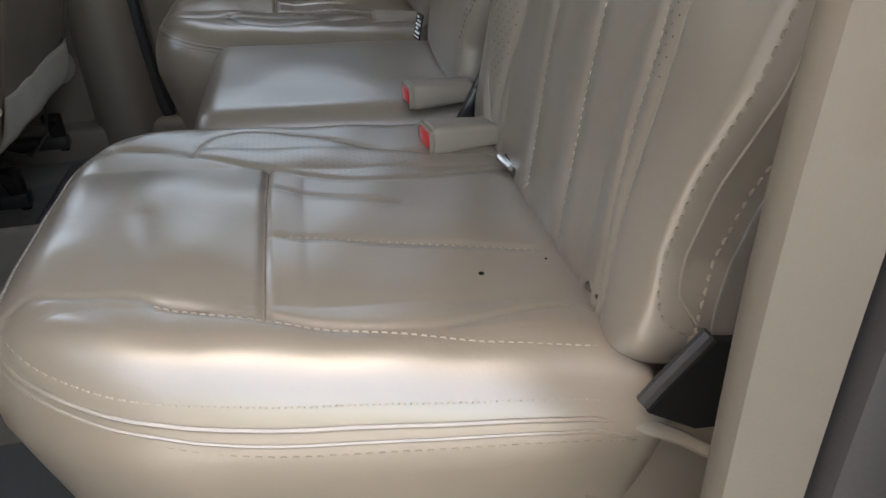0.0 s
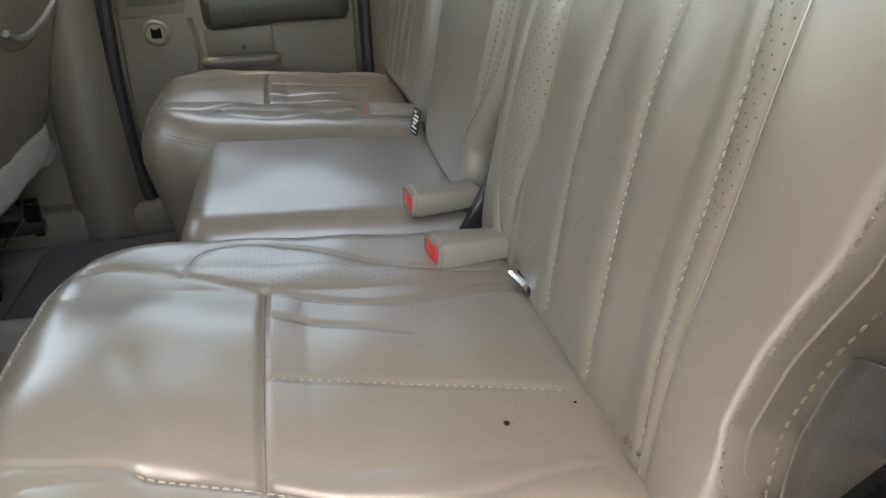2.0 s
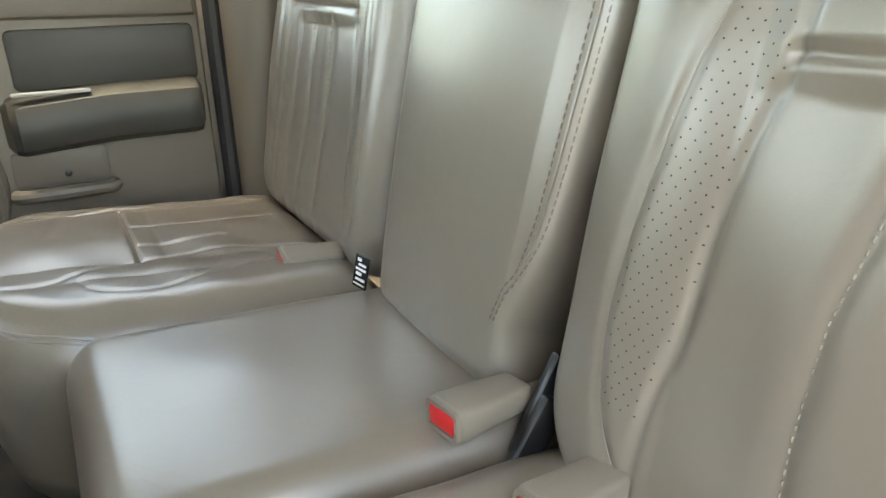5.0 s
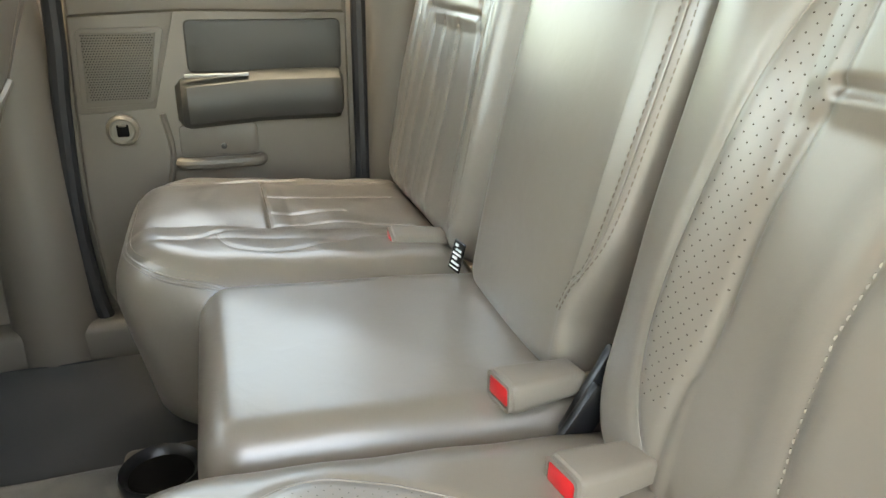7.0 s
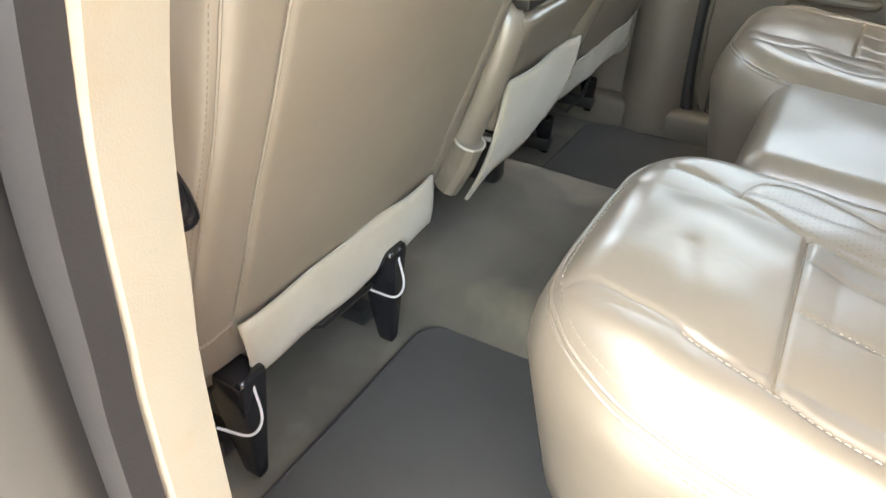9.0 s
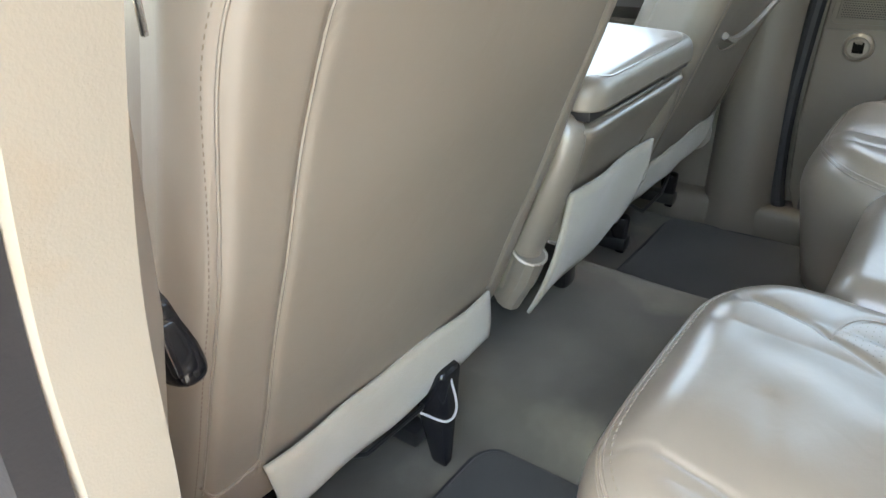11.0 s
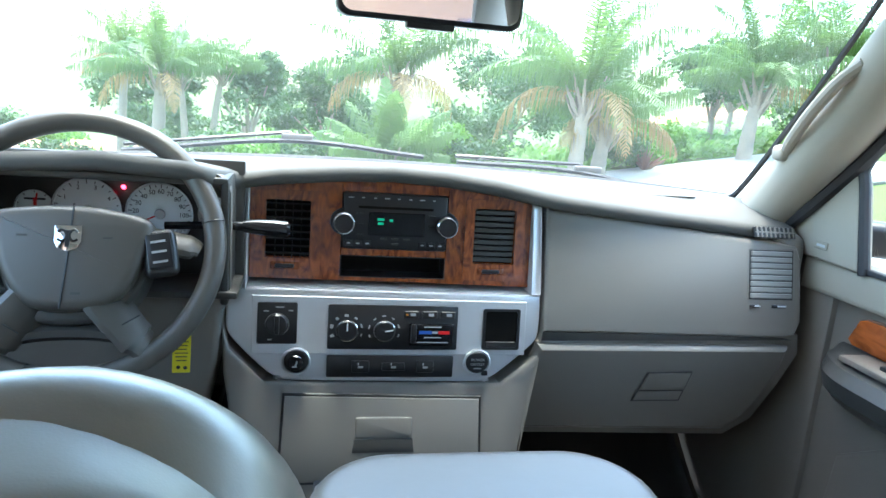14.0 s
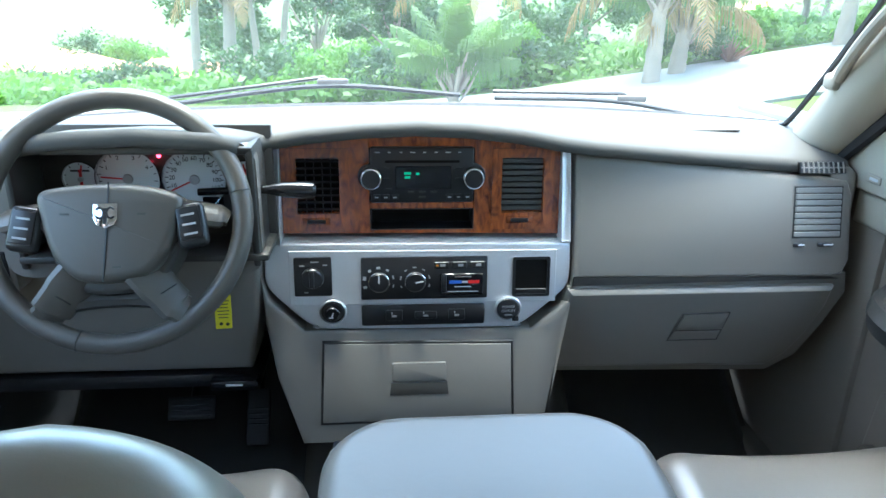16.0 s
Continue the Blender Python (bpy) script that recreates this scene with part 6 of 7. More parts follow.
# bolster of the armrest
bm = bmesh.new()
pro = [(0.826, 0.628), (0.800, 0.624), (0.780, 0.612), (0.770, 0.590), (0.770, 0.565), (0.780, 0.540), (0.800, 0.528), (0.826, 0.526)]
cols = []
for y in np.linspace(0.034, 0.366, 30):
    e = min((y - 0.034) / 0.02, (0.366 - y) / 0.03, 1)
    k = math.sqrt(max(0.02, 1 - (1 - e) ** 2))
    drop = 0.012 * max(0, (y - 0.2) / 0.16)
    cols.append([bm.verts.new((0.826 - (0.826 - x) * k, y, 0.577 + (z - 0.577) * (0.6 + 0.4 * k) - drop)) for x, z in pro])
for a, b in zip(cols, cols[1:]):
    for k in range(len(pro) - 1):
        bm.faces.new((a[k], a[k + 1], b[k + 1], b[k]))
into(bm, "arm_rest", CHARCOAL, rd, "padded dark vinyl armrest")
into(rbox((0.790, 0.285, 0.622), (0.012, 0.12, 0.006), 0.002), "arm_tab", GREYPRINT, rd)
into(xslab([(0.352, 0.79), (0.352, 0.735), (0.405, 0.555), (0.548, 0.548), (0.545, 0.60), (0.534, 0.79)], 0.8265, 0.84, 0.006), "front_panel", PLASTIC, rd)
sp = [(0.374, 0.705), (0.405, 0.572), (0.412, 0.566), (0.530, 0.562), (0.538, 0.570), (0.527, 0.700), (0.519, 0.708), (0.382, 0.710)]
into(xslab(sp, 0.8235, 0.83, 0.002), "speaker_frame", PLASTIC, rd)
GRILLE = shader("speaker_grille", (0.15, 0.13, 0.105), 0.6, grain=0.9, grain_scale=330, kind="cells")
gr = into(xslab([(0.388 + 0.0, 0.700), (0.412, 0.578), (0.526, 0.572), (0.517, 0.700)], 0.8215, 0.826, 0.002), "speaker_grille", GRILLE, rd, "perforated speaker grille")
bm = bmesh.new()
for iz in range(26):
    for iy in range(28):
        z = 0.578 + iz * 0.0047
        y = 0.390 + iy * 0.0050 + (0.0025 if iz % 2 else 0)
        lo = 0.392 + (0.700 - z) * 0.19
        if lo < y < 0.519:
            bm.faces.new([bm.verts.new((0.8209, y + 0.0014 * math.cos(t), z + 0.0014 * math.sin(t))) for t in (k * math.pi / 3 for k in range(6))])
tagged(part("grille_holes", bm, HOLE, gr, smooth=0), kind="stuff")
lock = into(lathe([(0.031, 0), (0.030, 0.010), (0.024, 0.016), (0.020, 0.012), (0.0, 0.012)], 32, pose(0.828, 0.471, 0.517, 0, -90, 0)), "lock_bezel", LEATHER_BACK, rd, "pale round child lock bezel")
into(rbox((0.813, 0.470, 0.518), (0.006, 0.022, 0.024), 0.004), "lock_slot", HOLE, rd)
into(rbox((0.811, 0.470, 0.529), (0.006, 0.014, 0.006), 0.002), "lock_knob", PLASTIC, rd)
# pull handle with its recess
into(xslab(rrect(0.215, 0.370, 0.455, 0.520, 0.012), 0.8268, 0.84, 0.003), "handle_recess", PLASTIC, rd)
into(tube(smoothline([(0.805, 0.372, 0.449), (0.792, 0.355, 0.449), (0.790, 0.29, 0.449), (0.792, 0.225, 0.449), (0.806, 0.212, 0.449)], 5), 0.012, 10), "door_pull", PLASTIC, rd, "moulded pull handle")
into(lathe([(0.006, 0), (0.006, 0.003), (0, 0.004)], 12, pose(0.828, 0.285, 0.474, 0, -90, 0)), "screw", BLACK, rd)
into(tube([(0.8285, y, z) for y, z in smoothline([(0.395, 0.545), (0.385, 0.46), (0.405, 0.36), (0.42, 0.20), (0.44, 0.12)], 5)], 0.006, 8), "pocket_edge", PLASTIC, rd)
for k in range(7):
    into(rbox((0.8275, 0.468, 0.128 + k * 0.014), (0.008, 0.085 - 0.003 * k, 0.006), 0.002, 1), "pocket_rib", PLASTIC, rd)
into(xslab(rrect(0.42, 0.518, 0.118, 0.222, 0.008), 0.829, 0.84, 0.002), "pocket", CHARCOAL, rd)

fd = door_base("door_2", "closed taupe front door with wood trim and a dark armrest", 1.15)
into(xslab([(0.70, 0.785), (0.70, 0.10), (1.56, 0.10), (1.62, 0.30), (1.62, 0.785)], 0.845, 0.92, 0.012, 3), "door_skin", PLASTIC, fd)
into(xslab([(0.71, 0.792), (0.71, 0.732), (1.20, 0.728), (1.56, 0.722), (1.56, 0.790)], 0.822, 0.86, 0.012, 3), "sill_rail", PILLAR, fd, "pale window ledge")
into(xslab([(0.72, 0.722), (0.72, 0.625), (1.188, 0.625), (1.163, 0.714), (1.152, 0.722)], 0.834, 0.86, 0.006), "upper_insert", CHARCOAL, fd, "dark vinyl insert")
into(xslab([(1.169, 0.717), (1.192, 0.649), (1.402, 0.655), (1.415, 0.664), (1.395, 0.706), (1.380, 0.711)], 0.826, 0.86, 0.005), "wood_trim", WOOD, fd, "glossy wood trim")
# armrest ledge, thick at the back and tapering forward
bm = bmesh.new()
pro = [(0.85, 0.640), (0.80, 0.636), (0.755, 0.626), (0.742, 0.606), (0.752, 0.575), (0.80, 0.540), (0.85, 0.53)]
cols = []
for y in np.linspace(0.72, 1.44, 40):
    k = 1 if y < 1.30 else math.sqrt(max(0.03, 1 - ((y - 1.30) / 0.145) ** 2))
    cols.append([bm.verts.new((0.85 - (0.85 - x) * k, y, z + (0.01 if y > 1.1 else 0.0))) for x, z in pro])
for a, b in zip(cols, cols[1:]):
    for k in range(len(pro) - 1):
        bm.faces.new((a[k], a[k + 1], b[k + 1], b[k]))
into(bm, "arm_rest", CHARCOAL, fd, "padded dark armrest ledge")
sw = into(rbox((0.795, 1.24, 0.649), (0.06, 0.24, 0.012), 0.005), "switch_plate", PLASTIC, fd, "taupe window switch plate")
for k in range(3):
    into(rbox((0.795, 1.17 + k * 0.055, 0.657), (0.022, 0.020, 0.010), 0.003), "window_switch", BLACK, fd)
into(tube(smoothline([(0.840, 1.20, 0.478), (0.815, 1.185, 0.472), (0.808, 1.11, 0.455), (0.815, 1.05, 0.440), (0.840, 1.035, 0.436)], 5), 0.014, 10), "door_pull", PLASTIC, fd, "moulded pull handle")
into(lathe([(0.007, 0), (0.007, 0.003), (0, 0.004)], 12, pose(0.843, 1.095, 0.478, 0, -90, 0)), "screw", BLACK, fd)
into(xslab([(0.76, 0.50), (0.98, 0.52), (1.26, 0.53), (1.40, 0.44), (1.42, 0.24), (0.80, 0.22)], 0.838, 0.86, 0.010, 3), "lower_insert", PLASTIC, fd)
into(xslab([(0.95, 0.33), (1.38, 0.34), (1.39, 0.18), (0.95, 0.17)], 0.80, 0.86, 0.015, 3), "map_pocket", CHARCOAL, fd)
# corner trim by the mirror
cn = [(1.405, 0.788), (1.438, 0.93), (1.450, 0.962), (1.475, 0.972), (1.54, 0.905), (1.60, 0.845), (1.605, 0.788)]
into(xslab(cn, 0.812, 0.84, 0.010, 3), "mirror_corner_trim", PILLAR, fd, "pale corner trim")
into(lathe([(0.007, 0), (0.007, 0.003), (0, 0.003)], 12, pose(0.813, 1.523, 0.911, 0, -90, 0)), "screw", BLACK, fd)
tagp = into(rbox((0.810, 1.505, 0.818), (0.003, 0.036, 0.015), 0.0014, 1), "airbag_label", PILLAR, fd, "small raised oval label")
into(rbox((0.8082, 1.503, 0.818), (0.001, 0.022, 0.005), 0), "print_bar", GREYPRINT, fd)
into(tube(smoothline([(0.822, 1.402, 0.785), (0.822, 1.438, 0.93), (0.820, 1.440, 0.985), (0.812, 1.34, 1.085), (0.80, 1.22, 1.19)], 5), 0.010, 8), "glass_run", RUBBER, fd, "black window channel")
into(rbox((0.826, 1.05, 0.794), (0.014, 0.72, 0.010), 0.003), "sweep_seal", RUBBER, fd)


def pane(name, corners, label):
    bm = bmesh.new()
    bm.faces.new([bm.verts.new(c) for c in corners])
    ob = sheet(name, bm, TINTED if "tinted" in label else GLASS, label, "window")
    ob.visible_shadow = "tinted" in label


pane("window_1", [(0.85, 0.72, 0.79), (0.85, 1.60, 0.79), (0.83, 1.42, 1.0), (0.76, 1.15, 1.25), (0.74, 0.72, 1.26)], "clear front door window")
pane("window_2", [(0.86, 0.02, 0.79), (0.86, 0.60, 0.79), (0.77, 0.60, 1.25), (0.76, 0.02, 1.25)], "tinted rear door window")
# near side front door, closed
nd = thing("door_3", "closed taupe driver door", "door", pose(-0.86, 1.1, 0.1), kind="structure")
into(rbox((-0.885, 1.13, 0.44), (0.07, 0.98, 0.70), 0.02, 3), "door_skin", PLASTIC, nd)
into(rbox((-0.85, 1.05, 0.61), (0.07, 0.70, 0.06), 0.02, 3), "arm_rest", CHARCOAL, nd)
pane("window_3", [(-0.86, 0.64, 0.79), (-0.86, 1.60, 0.79), (-0.83, 1.42, 1.0), (-0.76, 1.15, 1.25), (-0.75, 0.64, 1.26)], "clear driver door window")

# belts on the pillars
bt = thing("seat_belt", "grey seat belt webbing with anchor on the rear pillar", "seat belt", pose(0.755, -0.02, 0.80))
part("webbing", rbox((0.006, 0, 0.10), (0.003, 0.036, 0.22), 0.001, 1, pose(0, 0, 0, 7, 3, -62)), PLASTIC, bt)
part("guide", rbox((-0.004, 0, 0.03), (0.03, 0.07, 0.05), 0.01, 3), PILLAR, bt, "pale belt guide")
bt2 = thing("seat_belt", "grey seat belt with its guide on the middle door post", "seat belt", pose(-0.738, 0.606, 0.837))
part("guide", rbox((0, 0, 0), (0.020, 0.030, 0.036), 0.009, 3), LEATHER_BACK, bt2, "pale belt guide")
part("webbing", rbox((0.010, 0.0, 0.09), (0.020, 0.0025, 0.16), 0.001, 1, pose(0, 0, 0, 0, 7, 25)), LEATHER_BACK, bt2)
part("tongue", rbox((0.000, 0.012, -0.032), (0.004, 0.004, 0.032), 0.0015), CHROME, bt2, "bright metal tongue")
part("lower_webbing", slab([(-0.008, -0.015), (-0.001, -0.015), (-0.005, -0.12), (-0.013, -0.22), (-0.028, -0.30), (-0.044, -0.40), (-0.070, -0.40), (-0.052, -0.25), (-0.026, -0.15)][::-1], 0.038, 0.041, 0.0006), LEATHER_BACK, bt2)

# outside mirror, wipers
om = thing("door_mirror", "large black door mirror with a wide-angle inset", "mirror", pose(1.052, 1.372, 0.880, 0, 0, -27))
part("housing", slab(rrect(-0.124, 0.124, -0.090, 0.090, 0.03, 5), 0.0, 0.09, 0.012, 3), BLACK, om)
part("mirror_glass", slab(rrect(-0.118, 0.118, -0.084, 0.084, 0.024, 5), -0.002, 0.006, 0), MIRROR, om, "mirror glass")
part("inset_rim", ring(rrect(0.030, 0.112, 0.002, 0.078, 0.02, 5), rrect(0.034, 0.108, 0.006, 0.074, 0.018, 5), -0.004, 0.0), BLACK, om)
part("arm", rbox((-0.16, 0.05, -0.045), (0.16, 0.05, 0.07), 0.02, 3), BLACK, om)
for pts in ([(-0.55, 1.975, 0.872), (-0.20, 1.985, 0.914), (0.11, 1.980, 0.896)], [(0.19, 1.980, 0.890), (0.49, 1.955, 0.884), (0.79, 1.880, 0.832)]):
    w = thing("wiper", "black windscreen wiper resting on the glass", "wiper", pose(*pts[1]), group="wipers")
    loc = [Vector(p) - Vector(pts[1]) for p in pts]
    part("blade", tube(smoothline(loc, 8), 0.006, 6), RUBBER, w)
    part("arm", tube([loc[0] + Vector((0, 0.02, 0.012)), loc[1] + Vector((0, 0.012, 0.018)), loc[1] + Vector((0.02, 0.004, 0.006))], 0.005, 6), BLACK, w)
    part("carrier", rbox((0.02, 0.004, 0.008), (0.07, 0.014, 0.016), 0.004), PLASTIC, w)

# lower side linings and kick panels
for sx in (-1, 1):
    # The driver side is charcoal, not taupe: footwell shade put into its colour.
    sheet("wall_side", rbox((sx * 0.86, 1.76, 0.38), (0.06, 0.58, 0.86), 0.02, 2), PLASTIC if sx > 0 else CHARCOAL, "taupe kick panel beside the footwell" if sx > 0 else "kick panel with the footwell shade put into its colour", "wall")
sheet("wall_side", rbox((0.897, 0.645, 0.38), (0.05, 0.25, 0.86), 0.01, 2), PLASTIC, "taupe lining between the doors", "wall")
sheet("wall_side", rbox((0.895, -0.18, 0.42), (0.05, 0.44, 0.94), 0.01, 2), PLASTIC, "taupe lining beside the bench", "wall")
sheet("wall_side", rbox((-0.895, -0.25, 0.42), (0.05, 0.30, 0.94), 0.01, 2), PLASTIC, "taupe lining beside the bench", "wall")

sheet("wall_side", rbox((0.925, 0.70, 0.12), (0.04, 1.9, 0.22), 0.01, 2), CHARCOAL, "dark body sill below the doors", "wall")
# recliner plate in the gap between the bench and the door post
rp = thing("recliner_bracket", "black painted recliner bracket beside the rear bench", "bracket", pose(-0.676, -0.078, 0.412))
bm = slab([(0.058, -0.006), (0.046, 0.012), (0.018, 0.048), (-0.004, 0.044), (-0.045, 0.080), (-0.09, 0.06), (-0.09, -0.04), (0.02, -0.03)][::-1], -0.004, 0.004, 0.0015, 2)
part("plate", bm, MATTE, rp).matrix_local = pose(0, 0, 0, 0, 0, 90)
part("edge_flange", tube([(0.004, 0.058, -0.004), (0.004, 0.046, 0.013), (0.004, 0.018, 0.048)], 0.006, 8), RUBBER, rp, "rolled black edge")

# the rear door beside the bench stands wide open, swung out from the middle post
od = thing("door_4", "wide open taupe rear door swung out on its hinges", "door", pose(-0.90, 0.68, 0.10, 0, 0, 172), kind="structure")
part("door_skin", rbox((0.40, 0.0, 0.34), (0.78, 0.09, 0.70), 0.02, 3), PLASTIC, od)
part("arm_rest", rbox((0.42, 0.065, 0.46), (0.34, 0.05, 0.09), 0.02, 3), CHARCOAL, od)
part("window_frame", tube(smoothline([(0.03, 0, 0.66), (0.03, -0.02, 0.95), (0.10, -0.05, 1.10), (0.55, -0.06, 1.12), (0.70, -0.04, 1.0), (0.77, 0, 0.66)], 6), 0.025, 8), RUBBER, od, "black window frame")

# ---- outside: sloping street, lawn, palms, houses ----
def leaf_material(name, color, var=0.35):
    m = shader(name, color, 0.5, var=var, var_scale=0.9, rough_var=0.08)
    n, l = m.node_tree.nodes, m.node_tree.links
    b = n["Principled BSDF"]
    b.inputs["Transmission Weight"].default_value = 0.0
    tr, mx = n.new("ShaderNodeBsdfTranslucent"), n.new("ShaderNodeMixShader")
    tr.inputs[0].default_value = (color[0] * 1.6, color[1] * 1.7, color[2] * 1.1, 1)
    mx.inputs[0].default_value = 0.4
    l.new(b.outputs[0], mx.inputs[1])
    l.new(tr.outputs[0], mx.inputs[2])
    l.new(mx.outputs[0], n["Material Output"].inputs[0])
    return m


GRASS = shader("lawn", (0.058, 0.092, 0.008), 0.9, var=0.25, var_scale=0.8, grain=0.8, grain_scale=40, rough_var=0, blot=(0.9, 0.60, (0.085, 0.10, 0.02)))
CONCRETE = shader("concrete", (0.29, 0.283, 0.268), 0.85, var=0.07, var_scale=0.7, grain=0.4, grain_scale=60, blot=(1.2, 0.66, (0.24, 0.232, 0.218)))
PALM = leaf_material("palm_leaf", (0.095, 0.15, 0.05))
PALM_DRY = leaf_material("dry_palm_leaf", (0.24, 0.16, 0.07))
LEAF = leaf_material("tree_leaf", (0.060, 0.10, 0.042))
LEAF_BRIGHT = leaf_material("bright_leaf", (0.10, 0.19, 0.035))
BARK = shader("palm_bark", (0.27, 0.225, 0.165), 0.9, var=0.25, var_scale=3, grain=0.8, grain_scale=30, rough_var=0)
STUCCO = shader("stucco", (0.66, 0.55, 0.46), 0.9, var=0.05, var_scale=0.6, grain=0.5, grain_scale=60)
STUCCO_PINK = shader("pink_stucco", (0.58, 0.33, 0.23), 0.9, var=0.05, var_scale=0.6, grain=0.5, grain_scale=60)
TERRACOTTA = shader("terracotta", (0.42, 0.17, 0.085), 0.8, var=0.25, var_scale=3, grain=0.5, grain_scale=30)
CARBLUE = shader("blue_car_paint", (0.02, 0.07, 0.30), 0.25, metal=0.3, coat=1.0)


def ground_z(x, y):
    rise = 0.16 * 1.2 * math.log1p(math.exp(min((x - 0.8) / 1.2, 30)))
    fall = 0.055 * max(0, y - 15.5) * (1 / (1 + math.exp((x - 9) / 4)))
    return -0.66 + 0.012 * min(y, 15) - 0.052 * min(max(y - 1.5, 0), 70) + min(rise, 9) - min(fall, 3.2) + (0.02 * min(x, 0) if x > -60 else -1.2)


def terrain(name, xs, ys, lift, mat, label, category, keep=None):
    verts, faces, index = [], [], {}
    for i, x in enumerate(xs):
        for j, y in enumerate(ys):
            index[i, j] = len(verts)
            verts.append((x, y, ground_z(x, y) + lift))
    for i in range(len(xs) - 1):
        for j in range(len(ys) - 1):
            if keep is None or keep((xs[i] + xs[i + 1]) / 2, (ys[j] + ys[j + 1]) / 2):
                faces.append((index[i, j], index[i + 1, j], index[i + 1, j + 1], index[i, j + 1]))
    return tagged(mesh_part(name, verts, faces, mat), label, category, kind="structure")


far = np.r_[-700, -300, -150, -80, -50, np.arange(-36, 36.1, 1.5), 50, 80, 150, 300, 700]
terrain("ground", far, far, 0.0, GRASS, "green lawn rising beside the street", "ground")
terrain("road", np.arange(-30, 10.1, 1.0), np.arange(-14, 14.6, 0.95), 0.03, CONCRETE, "pale concrete street sloping up beside the truck", "road", lambda x, y: x < 4.6 + (y > 9.5) * 30)
kerb = [(4.62, y, ground_z(4.62, y) + 0.06) for y in np.arange(-14, 9.6, 0.8)] + [(x, 9.5, ground_z(x, 9.5) + 0.06) for x in np.arange(5, 10.5, 0.8)]
tagged(part("kerb", tube(kerb, 0.09, 6), CONCRETE), "concrete kerb along the lawn", "kerb", kind="structure")


def frond(bm, root, way, length, droop, width, n=40, twist=0.0):
    """A feather leaf: a bowed rib with two rows of narrow leaflets that hang."""
    d = Vector((math.cos(way[0]) * math.cos(way[1]), math.sin(way[0]) * math.cos(way[1]), math.sin(way[1])))
    p = Vector(root)
    step = length / n
    side = Vector((-math.sin(way[0]), math.cos(way[0]), 0))
    prev = None
    for k in range(n + 1):
        t = k / n
        d = (d + Vector((0, 0, -droop * step * (0.4 + 1.6 * t)))).normalized()
        q = p + d * step
        up = side.cross(d).normalized()
        r = 0.018 * (1 - t) + 0.004
        now = [bm.verts.new(p + side * r), bm.verts.new(p - side * r), bm.verts.new(p - up * r)]
        if prev:
            for a in range(3):
                bm.faces.new((prev[a], prev[(a + 1) % 3], now[(a + 1) % 3], now[a]))
        prev = now
        if t > 0.12:
            w = width * math.sin(math.pi * min(1, 0.12 + t * 0.9)) ** 0.6 * random.uniform(0.8, 1.1)
            for s in (-1, 1):
                out = (side * s * 0.8 + d * 0.55 + up * random.uniform(-0.25, 0.25) + Vector((0, 0, -0.25))).normalized()
                mid = p + out * w * 0.55
                tip = p + out * w * 0.72 + Vector((0, 0, -w * 0.85))
                e = d * 0.016
                v = [bm.verts.new(c) for c in (p - e, p + e, mid + e * 1.1, tip, mid - e * 1.1)]
                bm.faces.new((v[0], v[1], v[2], v[4]))
                bm.faces.new((v[4], v[2], v[3]))
        p = q


def palm(x, y, height, label, fronds=24, length=2.6, r=0.16, lean=0.0, dry=2, seed=1, base=None):
    random.seed(seed)
    z = ground_z(x, y) if base is None else base
    tree = thing("palm_tree", label, "palm tree", pose(x, y, z), group="palms")
    n = 14
    pts = [(lean * (k / n) ** 2, 0, height * k / n - 0.1) for k in range(n + 1)]
    rad = [r * (1.25 - 0.5 * k / n) * (1.06 if k % 2 else 0.97) for k in range(n + 1)]
    part("trunk", tube(pts, rad, 12), BARK, tree, "ringed pale trunk")
    top = Vector((lean, 0, height - 0.1))
    # cut leaf bases round the neck
    bm = bmesh.new()
    for k in range(14):
        a = k * 2.4
        d = Vector((math.cos(a) * 0.5, math.sin(a) * 0.5, 0.85)).normalized()
        tube_bm = [top + Vector((math.cos(a), math.sin(a), 0)) * r * 0.6 + Vector((0, 0, -0.55 + 0.03 * k)), None]
        s = tube_bm[0]
        c = d.cross(Vector((0, 0, 1))).normalized() * 0.05
        v = [bm.verts.new(s - c), bm.verts.new(s + c), bm.verts.new(s + d * 0.75 + c * 0.4), bm.verts.new(s + d * 0.75 - c * 0.4), bm.verts.new(s + d * 0.3 + Vector((math.cos(a), math.sin(a), 0)) * 0.06)]
        bm.faces.new((v[0], v[1], v[4]))
        bm.faces.new((v[1], v[2], v[4]))
        bm.faces.new((v[2], v[3], v[4]))
        bm.faces.new((v[3], v[0], v[4]))
    part("leaf_bases", bm, BARK, tree)
    bm = bmesh.new()
    for k in range(fronds):
        a = k * 2.399 + random.uniform(-0.2, 0.2)
        e = radians(90 - 68 * random.random() ** 0.7)
        frond(bm, top + Vector((0, 0, 0.1)), (a, e), length * random.uniform(0.8, 1.1), random.uniform(0.3, 0.62), 0.46)
    part("crown", bm, PALM, tree, "feathery green crown", smooth=0)
    if dry:
        bm = bmesh.new()
        for k in range(dry):
            frond(bm, top, (k * 2.1 + seed, radians(25)), length * 0.9, 1.1, 0.5)
        part("dead_frond", bm, PALM_DRY, tree, "dead brown hanging frond", smooth=0)
    return tree


